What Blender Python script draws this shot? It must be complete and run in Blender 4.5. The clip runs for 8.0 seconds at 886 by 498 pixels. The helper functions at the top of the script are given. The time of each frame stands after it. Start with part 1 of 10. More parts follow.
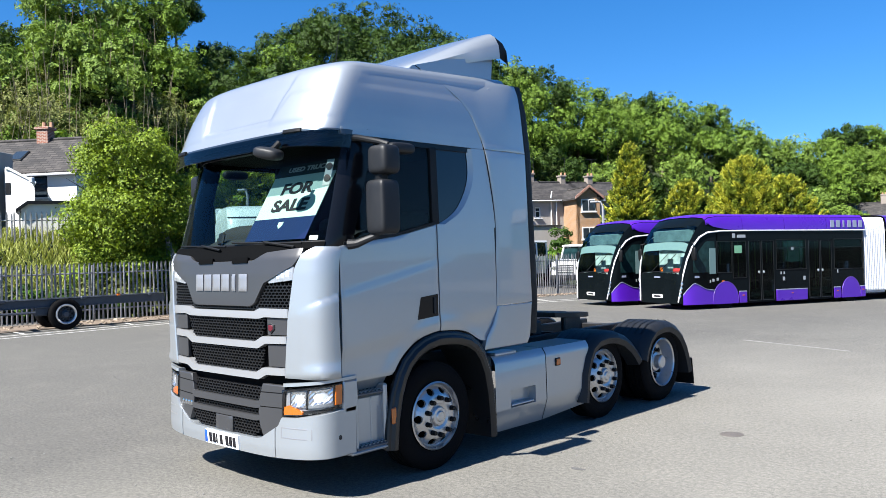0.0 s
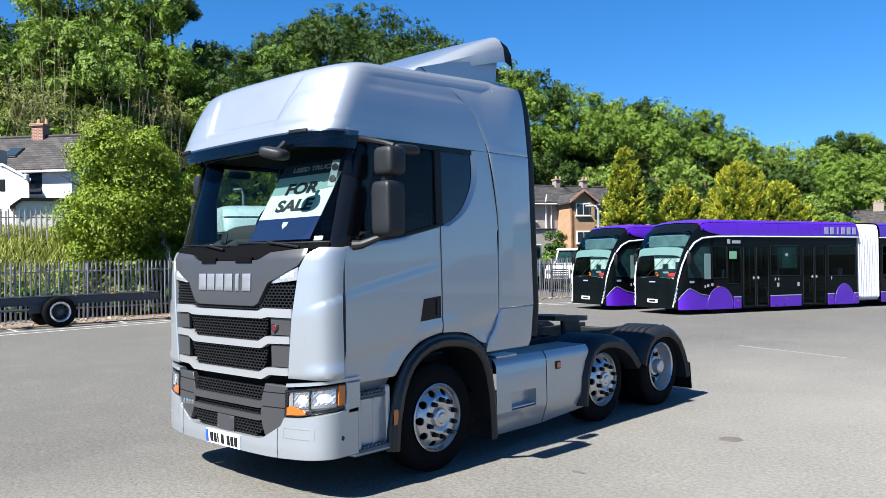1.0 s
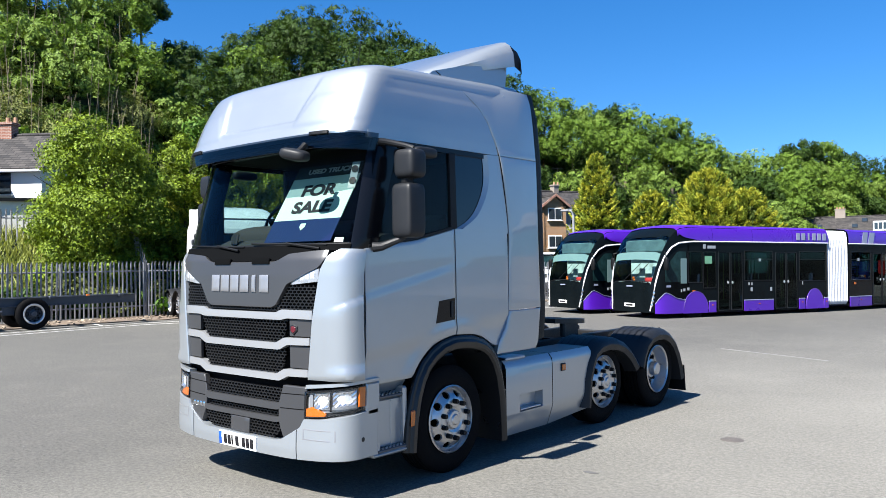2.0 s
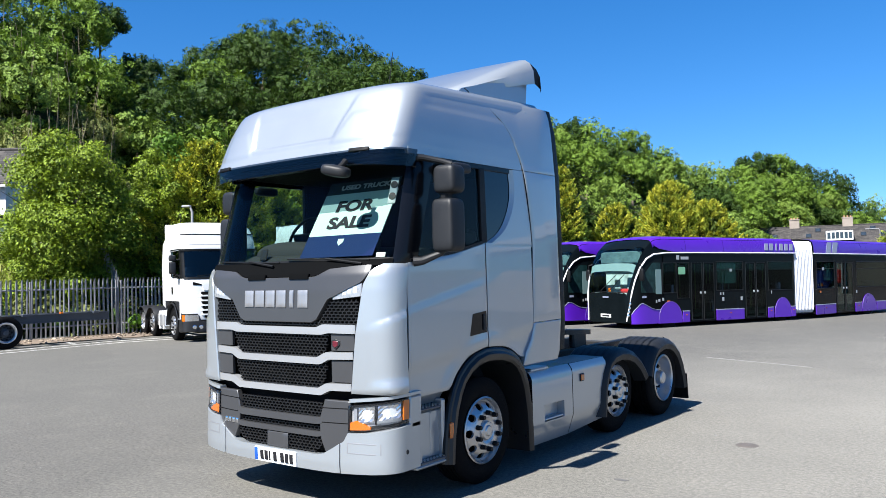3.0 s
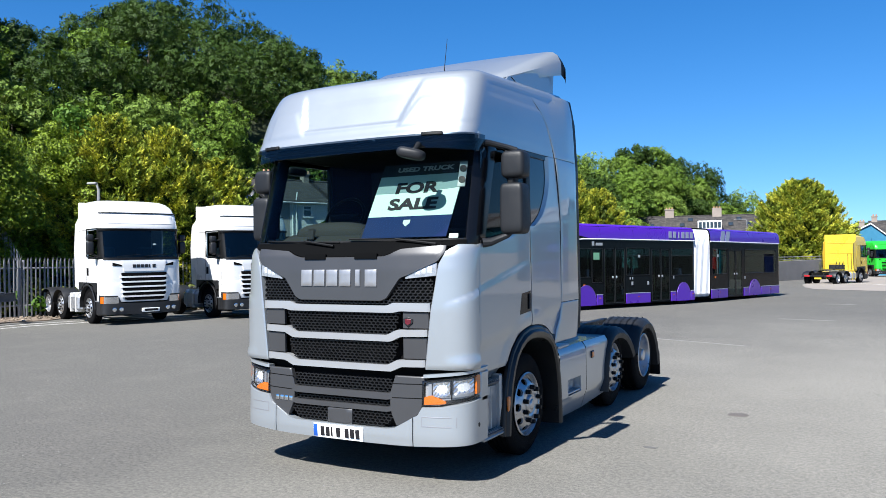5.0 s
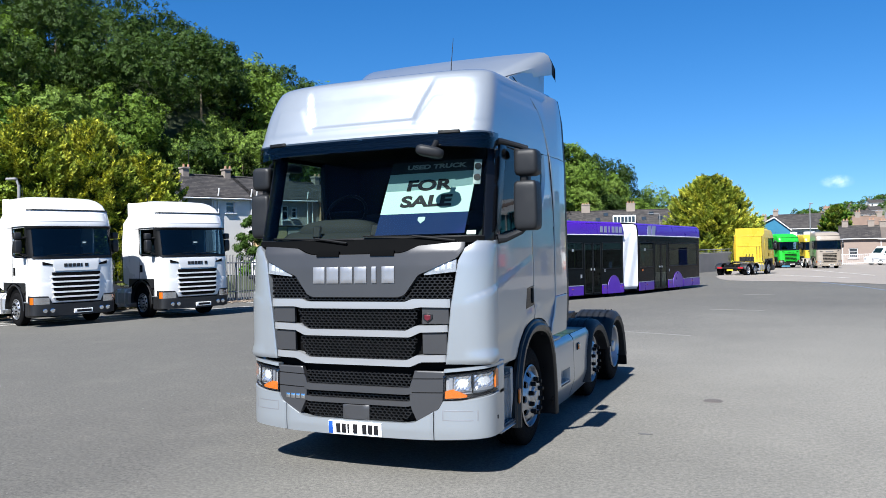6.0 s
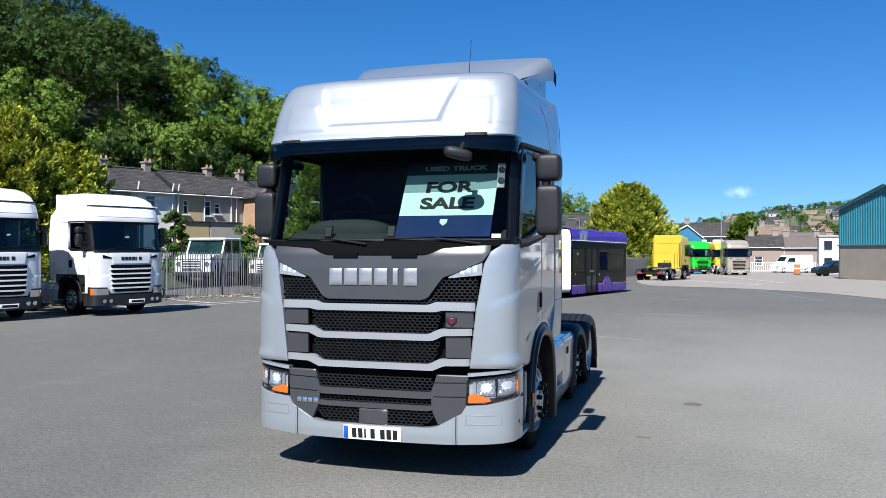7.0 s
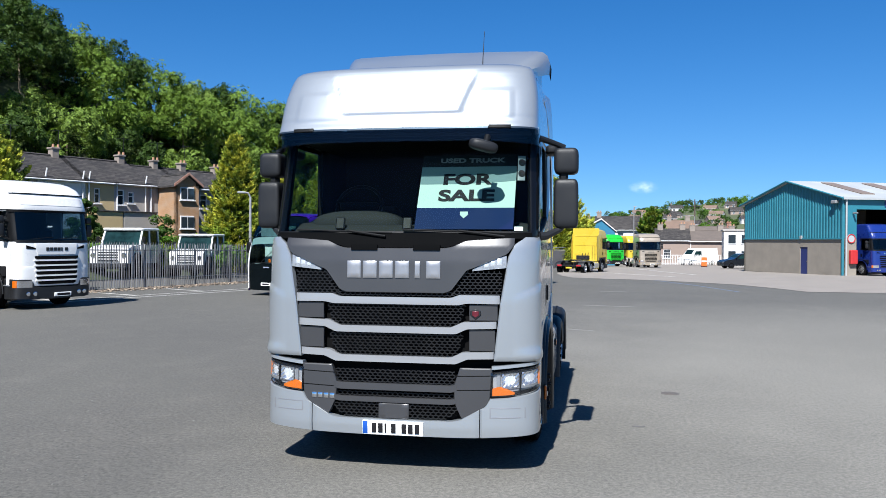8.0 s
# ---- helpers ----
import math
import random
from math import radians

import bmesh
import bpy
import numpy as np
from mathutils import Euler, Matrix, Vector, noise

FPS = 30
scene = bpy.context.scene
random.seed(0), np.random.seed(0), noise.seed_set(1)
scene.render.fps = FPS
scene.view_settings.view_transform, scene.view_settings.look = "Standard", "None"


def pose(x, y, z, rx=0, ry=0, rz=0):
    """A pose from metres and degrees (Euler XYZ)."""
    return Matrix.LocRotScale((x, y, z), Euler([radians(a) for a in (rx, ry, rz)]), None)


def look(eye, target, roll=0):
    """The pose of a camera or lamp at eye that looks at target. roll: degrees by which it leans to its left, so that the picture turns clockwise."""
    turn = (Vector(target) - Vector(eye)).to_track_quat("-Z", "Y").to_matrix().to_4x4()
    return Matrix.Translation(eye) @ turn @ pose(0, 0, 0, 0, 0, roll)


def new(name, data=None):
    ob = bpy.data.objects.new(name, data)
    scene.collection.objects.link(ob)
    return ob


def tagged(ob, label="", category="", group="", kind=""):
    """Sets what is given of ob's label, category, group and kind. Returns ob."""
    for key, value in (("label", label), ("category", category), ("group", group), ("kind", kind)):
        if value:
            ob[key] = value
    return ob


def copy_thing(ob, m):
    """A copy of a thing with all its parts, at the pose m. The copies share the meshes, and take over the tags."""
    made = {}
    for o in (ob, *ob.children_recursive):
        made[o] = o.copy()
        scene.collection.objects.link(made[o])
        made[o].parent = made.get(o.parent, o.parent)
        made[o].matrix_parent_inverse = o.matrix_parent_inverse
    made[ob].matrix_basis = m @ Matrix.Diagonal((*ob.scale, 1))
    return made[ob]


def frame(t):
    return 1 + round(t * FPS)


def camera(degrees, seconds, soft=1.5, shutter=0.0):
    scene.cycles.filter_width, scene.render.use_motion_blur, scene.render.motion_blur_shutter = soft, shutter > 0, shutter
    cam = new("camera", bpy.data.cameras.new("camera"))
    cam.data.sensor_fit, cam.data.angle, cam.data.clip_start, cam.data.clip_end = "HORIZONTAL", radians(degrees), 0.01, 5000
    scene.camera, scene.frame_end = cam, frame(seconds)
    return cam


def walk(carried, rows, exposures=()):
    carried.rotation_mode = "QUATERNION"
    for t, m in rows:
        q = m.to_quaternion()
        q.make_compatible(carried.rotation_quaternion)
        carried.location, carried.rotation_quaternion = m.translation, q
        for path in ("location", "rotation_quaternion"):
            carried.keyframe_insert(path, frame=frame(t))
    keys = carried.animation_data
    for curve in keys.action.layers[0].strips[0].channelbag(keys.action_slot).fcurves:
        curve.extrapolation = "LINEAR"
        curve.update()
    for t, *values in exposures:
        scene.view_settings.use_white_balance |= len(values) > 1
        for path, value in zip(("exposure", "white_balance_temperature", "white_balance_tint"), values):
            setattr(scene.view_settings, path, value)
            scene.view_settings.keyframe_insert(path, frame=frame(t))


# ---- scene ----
cam = camera(57.8, 8.0, 0.7)
EXPOSURES = [(0, 1.78, 6500, 9), (3.5, 1.66, 6420, 9), (5.5, 1.46, 6300, 9), (8, 1.19, 6200, 9)]
PATH = [
    (0, (6.329, -3.862, 1.958), (4.957, -2.407, 1.975), -1.8),
    (0.5, (6.321, -3.862, 1.958), (4.954, -2.402, 1.972), -1.5),
    (1, (6.267, -3.933, 1.959), (4.907, -2.466, 1.981), -1.1),
    (2.5, (5.764, -4.489, 1.951), (4.51, -2.932, 1.995), -1.0),
    (3, (5.529, -4.775, 1.97), (4.31, -3.19, 2.031), -1.4),
    (3.5, (5.288, -5.138, 1.984), (4.094, -3.534, 2.035), -1.9),
    (4, (4.982, -5.402, 1.976), (3.876, -3.736, 1.999), -2.0),
    (4.2, (4.842, -5.449, 1.99), (3.777, -3.757, 2.007), -1.8),
    (5.3, (4.132, -6.097, 1.965), (3.204, -4.326, 1.979), -0.4),
    (5.5, (3.991, -6.204, 1.985), (3.102, -4.413, 1.995), -0.2),
    (6, (3.575, -6.394, 1.995), (2.795, -4.553, 1.996), -1.3),
    (6.5, (3.126, -6.579, 2.011), (2.445, -4.699, 1.995), -1.6),
    (7, (2.658, -6.656, 2.026), (2.075, -4.742, 2.026), -0.1),
    (7.5, (2.174, -6.822, 2.032), (1.69, -4.882, 2.025), -0.2),
    (8, (1.704, -6.831, 2.031), (1.335, -4.865, 2.011), 0.2),
]
walk(cam, [(t, look(eye, target, roll)) for t, eye, target, roll in PATH], EXPOSURES)

# ---- light ----
SUN = Vector((-0.055, -0.87, 1.0)).normalized()
world = bpy.data.worlds.new("world")
scene.world = world
world.use_nodes = True
wn = world.node_tree
sky = wn.nodes.new("ShaderNodeTexSky")
sky.sky_type = "NISHITA"
sky.sun_disc = False
sky.sun_elevation = math.asin(SUN.z)
sky.sun_rotation = math.atan2(SUN.x, SUN.y)
sky.air_density, sky.dust_density, sky.ozone_density, sky.altitude = 1.0, 0.3, 3.0, 300
wn.nodes["Background"].inputs[1].default_value = 0.051
deep = wn.nodes.new("ShaderNodeHueSaturation")
deep.inputs["Saturation"].default_value = 1.35
way, lift, unit = wn.nodes.new("ShaderNodeTexCoord"), wn.nodes.new("ShaderNodeVectorMath"), wn.nodes.new("ShaderNodeVectorMath")
lift.operation, unit.operation = "ADD", "NORMALIZE"
lift.inputs[1].default_value = (0, 0, 0.06)
wn.links.new(way.outputs["Generated"], lift.inputs[0])
wn.links.new(lift.outputs[0], unit.inputs[0])
wn.links.new(unit.outputs[0], sky.inputs[0])
wn.links.new(sky.outputs[0], deep.inputs["Color"])
tone = wn.nodes.new("ShaderNodeMix")
tone.data_type, tone.blend_type = "RGBA", "MULTIPLY"
tone.inputs[0].default_value = 1.0
tone.inputs[7].default_value = (0.84, 0.98, 1.13, 1.0)
wn.links.new(deep.outputs[0], tone.inputs[6])
wn.links.new(tone.outputs[2], wn.nodes["Background"].inputs[0])
lamp = bpy.data.lights.new("sun", "SUN")
lamp.energy, lamp.angle, lamp.color = 5.0, radians(0.53), (1.0, 0.965, 0.915)
new("sun", lamp).matrix_basis = look(SUN * 200, (0, 0, 0))


# ---- materials ----
def nodes_of(name):
    m = bpy.data.materials.new(name)
    m.use_nodes = True
    return m, m.node_tree, m.node_tree.nodes["Principled BSDF"]


def noise_tex(nt, scale, detail=4.0, rough=0.6, coords="Object", stretch=None):
    tc = nt.nodes.new("ShaderNodeTexCoord")
    n = nt.nodes.new("ShaderNodeTexNoise")
    n.inputs["Scale"].default_value, n.inputs["Detail"].default_value, n.inputs["Roughness"].default_value = scale, detail, rough
    if stretch:
        mp = nt.nodes.new("ShaderNodeMapping")
        mp.inputs["Scale"].default_value = stretch
        nt.links.new(tc.outputs[coords], mp.inputs[0])
        nt.links.new(mp.outputs[0], n.inputs["Vector"])
    else:
        nt.links.new(tc.outputs[coords], n.inputs["Vector"])
    return n


def ramp(nt, src, lo, hi, a=0.0, b=1.0):
    r = nt.nodes.new("ShaderNodeMapRange")
    r.inputs[1].default_value, r.inputs[2].default_value, r.inputs[3].default_value, r.inputs[4].default_value = lo, hi, a, b
    nt.links.new(src, r.inputs[0])
    return r.outputs[0]


def mixc(nt, fac, a, b, mode="MIX"):
    m = nt.nodes.new("ShaderNodeMix")
    m.data_type, m.blend_type = "RGBA", mode
    for sock, val in ((m.inputs[0], fac), (m.inputs[6], a), (m.inputs[7], b)):
        if isinstance(val, bpy.types.NodeSocket):
            nt.links.new(val, sock)
        elif isinstance(val, (int, float)):
            sock.default_value = val
        else:
            sock.default_value = (*val, 1.0)
    return m.outputs[2]


def pbr(name, base, rough=0.5, metal=0.0, var=0.12, scale=3.0, fine=60.0, bump=0.0, bscale=120.0, coat=0.0, rvar=0.08, island=0.0, rnd=0.0, spec=0.5, stretch=None):
    """A surface with colour variation at two scales, uneven gloss and fine relief."""
    m, nt, p = nodes_of(name)
    n1, n2 = noise_tex(nt, scale, stretch=stretch), noise_tex(nt, fine, 2.0, stretch=stretch)
    lo, hi = [c * (1 - var) for c in base], [min(1.0, c * (1 + var)) for c in base]
    c = mixc(nt, ramp(nt, n1.outputs[0], 0.3, 0.7), lo, hi)
    c = mixc(nt, 0.35, c, mixc(nt, ramp(nt, n2.outputs[0], 0.3, 0.7), lo, hi))
    for amount, kind, sock in ((island, "ShaderNodeNewGeometry", "Random Per Island"), (rnd, "ShaderNodeObjectInfo", "Random")):
        if amount:
            g = nt.nodes.new(kind)
            v = ramp(nt, g.outputs[sock], 0, 1, 1 - amount, 1 + amount)
            comb = nt.nodes.new("ShaderNodeCombineColor")
            for k in range(3):
                nt.links.new(v, comb.inputs[k])
            c = mixc(nt, 1.0, c, comb.outputs[0], "MULTIPLY")
    nt.links.new(c, p.inputs["Base Color"])
    nt.links.new(ramp(nt, n1.outputs[0], 0.3, 0.7, max(0.02, rough - rvar), min(1, rough + rvar)), p.inputs["Roughness"])
    p.inputs["Metallic"].default_value = metal
    p.inputs["Specular IOR Level"].default_value = spec
    if coat:
        p.inputs["Coat Weight"].default_value, p.inputs["Coat Roughness"].default_value = coat, 0.04
    if bump:
        b = nt.nodes.new("ShaderNodeBump")
        b.inputs["Strength"].default_value, b.inputs["Distance"].default_value = bump, 0.01
        n3 = noise_tex(nt, bscale, 3.0, stretch=stretch)
        nt.links.new(n3.outputs[0], b.inputs["Height"])
        nt.links.new(b.outputs[0], p.inputs["Normal"])
    return m


def glass(name, tint, gloss_tint=(1, 1, 1), rough=0.0, ior=1.5, rim=0.9):
    """A thin pane: tinted see-through with a mirror gloss that grows towards grazing angles."""
    m, nt, p = nodes_of(name)
    nt.nodes.remove(p)
    out = nt.nodes["Material Output"]
    tr, gl, mx, fr, pw, ml = (nt.nodes.new(k) for k in ("ShaderNodeBsdfTransparent", "ShaderNodeBsdfGlossy", "ShaderNodeMixShader", "ShaderNodeLayerWeight", "ShaderNodeMath", "ShaderNodeMath"))
    tr.inputs[0].default_value = (*tint, 1)
    gl.inputs[0].default_value = (*gloss_tint, 1)
    gl.inputs["Roughness"].default_value = rough
    fr.inputs[0].default_value = 0.5
    f0 = ((ior - 1) / (ior + 1)) ** 2
    pw.operation, ml.operation = "POWER", "MULTIPLY_ADD"
    pw.inputs[1].default_value = 5.0
    ml.inputs[1].default_value, ml.inputs[2].default_value = rim - f0, f0
    nt.links.new(fr.outputs["Facing"], pw.inputs[0])
    nt.links.new(pw.outputs[0], ml.inputs[0])
    nt.links.new(ml.outputs[0], mx.inputs[0])
    nt.links.new(tr.outputs[0], mx.inputs[1])
    nt.links.new(gl.outputs[0], mx.inputs[2])
    nt.links.new(mx.outputs[0], out.inputs[0])
    return m


def leafy(name, lo, hi, sheen=0.18, patch=0.35, lace=0.0, keep=0.46):
    """Leaves: colour by leaf and by patch of crown, partly translucent. lace: leaves to the metre where one blade stands for a whole spray, with gaps between them."""
    m, nt, p = nodes_of(name)
    out = nt.nodes["Material Output"]
    g = nt.nodes.new("ShaderNodeNewGeometry")
    n = noise_tex(nt, patch, 3.0)
    c = mixc(nt, ramp(nt, g.outputs["Random Per Island"], 0, 1), lo, hi)
    c = mixc(nt, ramp(nt, n.outputs[0], 0.32, 0.68, 0.0, 0.65), c, [v * 0.5 for v in lo])
    if lace:
        tc = nt.nodes.new("ShaderNodeTexCoord")
        v = nt.nodes.new("ShaderNodeTexVoronoi")
        v.inputs["Scale"].default_value = lace
        nt.links.new(tc.outputs["Object"], v.inputs["Vector"])
        sep = nt.nodes.new("ShaderNodeSeparateColor")
        nt.links.new(v.outputs["Color"], sep.inputs[0])
        c = mixc(nt, ramp(nt, sep.outputs[0], 0.0, 1.0, 0.0, 0.75), c, [a * 1.5 for a in hi])
        c = mixc(nt, ramp(nt, sep.outputs[1], 0.45, 1.0, 0.0, 0.8), c, [a * 0.45 for a in lo])
        spread, tip = nt.nodes.new("ShaderNodeVectorMath"), nt.nodes.new("ShaderNodeVectorMath")
        spread.operation, tip.operation = "MULTIPLY_ADD", "NORMALIZE"
        spread.inputs[1].default_value = (0.8, 0.8, 0.8)
        shift = nt.nodes.new("ShaderNodeVectorMath")
        shift.inputs[1].default_value = (-0.4, -0.4, -0.28)
        nt.links.new(g.outputs["Normal"], shift.inputs[0])
        nt.links.new(v.outputs["Color"], spread.inputs[0])
        nt.links.new(shift.outputs[0], spread.inputs[2])
        nt.links.new(spread.outputs[0], tip.inputs[0])
        nt.links.new(tip.outputs[0], p.inputs["Normal"])
    nt.links.new(c, p.inputs["Base Color"])
    p.inputs["Roughness"].default_value = 0.6
    p.inputs["Specular IOR Level"].default_value = sheen
    t = nt.nodes.new("ShaderNodeBsdfTranslucent")
    mx = nt.nodes.new("ShaderNodeMixShader")
    mx.inputs[0].default_value = 0.24
    nt.links.new(mixc(nt, 1.0, c, (1.0, 1.0, 0.55), "MULTIPLY"), t.inputs[0])
    nt.links.new(p.outputs[0], mx.inputs[1])
    nt.links.new(t.outputs[0], mx.inputs[2])
    last = mx.outputs[0]
    if lace:
        clear, cut, gap = nt.nodes.new("ShaderNodeBsdfTransparent"), nt.nodes.new("ShaderNodeMixShader"), nt.nodes.new("ShaderNodeMath")
        gap.operation = "GREATER_THAN"
        gap.inputs[1].default_value = keep
        nt.links.new(v.outputs["Distance"], gap.inputs[0])
        nt.links.new(gap.outputs[0], cut.inputs[0])
        nt.links.new(last, cut.inputs[1])
        nt.links.new(clear.outputs[0], cut.inputs[2])
        last = cut.outputs[0]
    nt.links.new(last, out.inputs[0])
    return m


SILVER = pbr("silver_paint", (0.297, 0.322, 0.345), 0.34, 0.53, 0.04, 1.5, 500, coat=0.9, rvar=0.02)
BARSILVER = pbr("grille_silver", (0.285, 0.292, 0.303), 0.34, 0.42, 0.04, 2, 300, coat=0.4, rvar=0.02)
GREYPAINT = pbr("graphite_paint", (0.048, 0.0483, 0.051), 0.40, 0.4, 0.05, 2, 200, coat=0.15, rvar=0.03)
BLACKGLOSS = pbr("black_gloss", (0.004, 0.0045, 0.006), 0.18, 0, 0.1, 3, 80, rvar=0.02, spec=0.22)
BLACKPLASTIC = pbr("black_plastic", (0.0042, 0.0046, 0.0052), 0.5, 0, 0.2, 6, 150, bump=0.15, bscale=400, spec=0.2)
GREYPLASTIC = pbr("dark_grey_plastic", (0.0096, 0.0106, 0.0126), 0.5, 0, 0.15, 5, 150, bump=0.12, bscale=500, spec=0.28)
ARCHPLASTIC = pbr("arch_plastic", (0.0095, 0.0098, 0.0108), 0.33, 0, 0.12, 5, 120, bump=0.05, bscale=300, spec=0.38)
COWLBLACK = pbr("cowl_black", (0.0025, 0.0027, 0.003), 0.8, 0, 0.2, 6, 150, bump=0.1, bscale=400, spec=0.03)
LETTER = pbr("brushed_letter", (0.27, 0.275, 0.29), 0.38, 0.6, 0.05, 6, 120)
REFLECTOR = pbr("lamp_reflector", (0.72, 0.73, 0.75), 0.24, 0.55, 0.25, 25, 160, rvar=0.1)
FACET = pbr("lamp_facets", (0.55, 0.56, 0.58), 0.16, 0.85, 0.2, 30, 160, rvar=0.08)
LAMPGREY = pbr("lamp_trim", (0.26, 0.265, 0.28), 0.3, 0.3, 0.25, 20, 120)
# near-black that puts the shade of grooves, slots, gaps and recesses into colour
DARK = pbr("recess_shade", (0.0018, 0.0018, 0.002), 0.8, 0, 0.2, spec=0.1)
RUBBER = pbr("tyre_rubber", (0.0045, 0.0045, 0.0050), 0.8, 0, 0.25, 5, 90, bump=0.3, bscale=200, spec=0.07)
STEEL = pbr("wheel_steel", (0.45, 0.455, 0.47), 0.33, 0.85, 0.1, 8, 150, rvar=0.08, bump=0.05)
CHROME = pbr("chrome", (0.74, 0.75, 0.78), 0.14, 1.0, 0.03, 5, 80, rvar=0.03)
ALU = pbr("aluminium_tread", (0.45, 0.46, 0.48), 0.42, 0.8, 0.15, 12, 90, bump=0.3)
STEPGREY = pbr("step_grey", (0.10, 0.10, 0.105), 0.5, 0.5, 0.2, 12, 90, bump=0.3)
FRAME = pbr("chassis_black", (0.006, 0.0062, 0.007), 0.5, 0.1, 0.3, 5, 60, bump=0.2)
ORANGE = pbr("amber_lens", (0.430, 0.095, 0.0045), 0.12, 0, 0.1, 20, 200, coat=0.6)
REDLENS = pbr("red_lens", (0.297, 0.0132, 0.0198), 0.15, 0, 0.1, 20, 200, coat=0.6)
PLATEWHITE = pbr("plate_white", (0.80, 0.80, 0.78), 0.35, 0, 0.03)
PLATEYELLOW = pbr("plate_yellow", (0.495, 0.363, 0.033), 0.35, 0, 0.03)
PLATEBLUE = pbr("plate_blue", (0.0066, 0.0594, 0.297), 0.35, 0, 0.03)
INK = pbr("black_ink", (0.012, 0.012, 0.014), 0.8, 0, 0.1, spec=0.1)
SIGNWHITE = pbr("sign_card", (0.245, 0.325, 0.305), 0.8, 0, 0.03, spec=0.1)
SIGNNAVY = pbr("sign_navy", (0.0025, 0.010, 0.043), 0.8, 0, 0.06, spec=0.1)
SIGNGREY = pbr("sign_pale_ink", (0.165, 0.1848, 0.198), 0.5, 0, 0.05)
CABTRIM = pbr("cab_trim", (0.014, 0.0155, 0.016), 0.8, 0, 0.15, 6, 100, bump=0.15, bscale=300, spec=0.08)
SEATCLOTH = pbr("seat_cloth", (0.008, 0.008, 0.009), 0.85, 0, 0.2, 10, 200, bump=0.3)
WINDSCREEN = glass("windscreen_glass", (0.72, 0.88, 0.80), (1, 1, 1), 0.0, 1.22, 0.45)
SIDEGLASS = glass("tinted_side_glass", (0.36, 0.47, 0.50), (1, 1, 1), 0.0, 1.28, 0.5)
NAVYPANE = pbr("blanked_navy_glass", (0.004, 0.010, 0.020), 0.05, 0, 0.2, 2, 30, spec=0.4, rvar=0.01)
VISOR = glass("smoked_visor", (0.34, 0.38, 0.42), (1, 1, 1), 0.02, 1.45)
MESHBLACK = pbr("grille_plastic", (0.007, 0.007, 0.0076), 0.42, 0, 0.15, 8, 120, spec=0.4)
CLEAR = glass("clear_lens", (0.93, 0.95, 0.96), (1, 1, 1), 0.02)


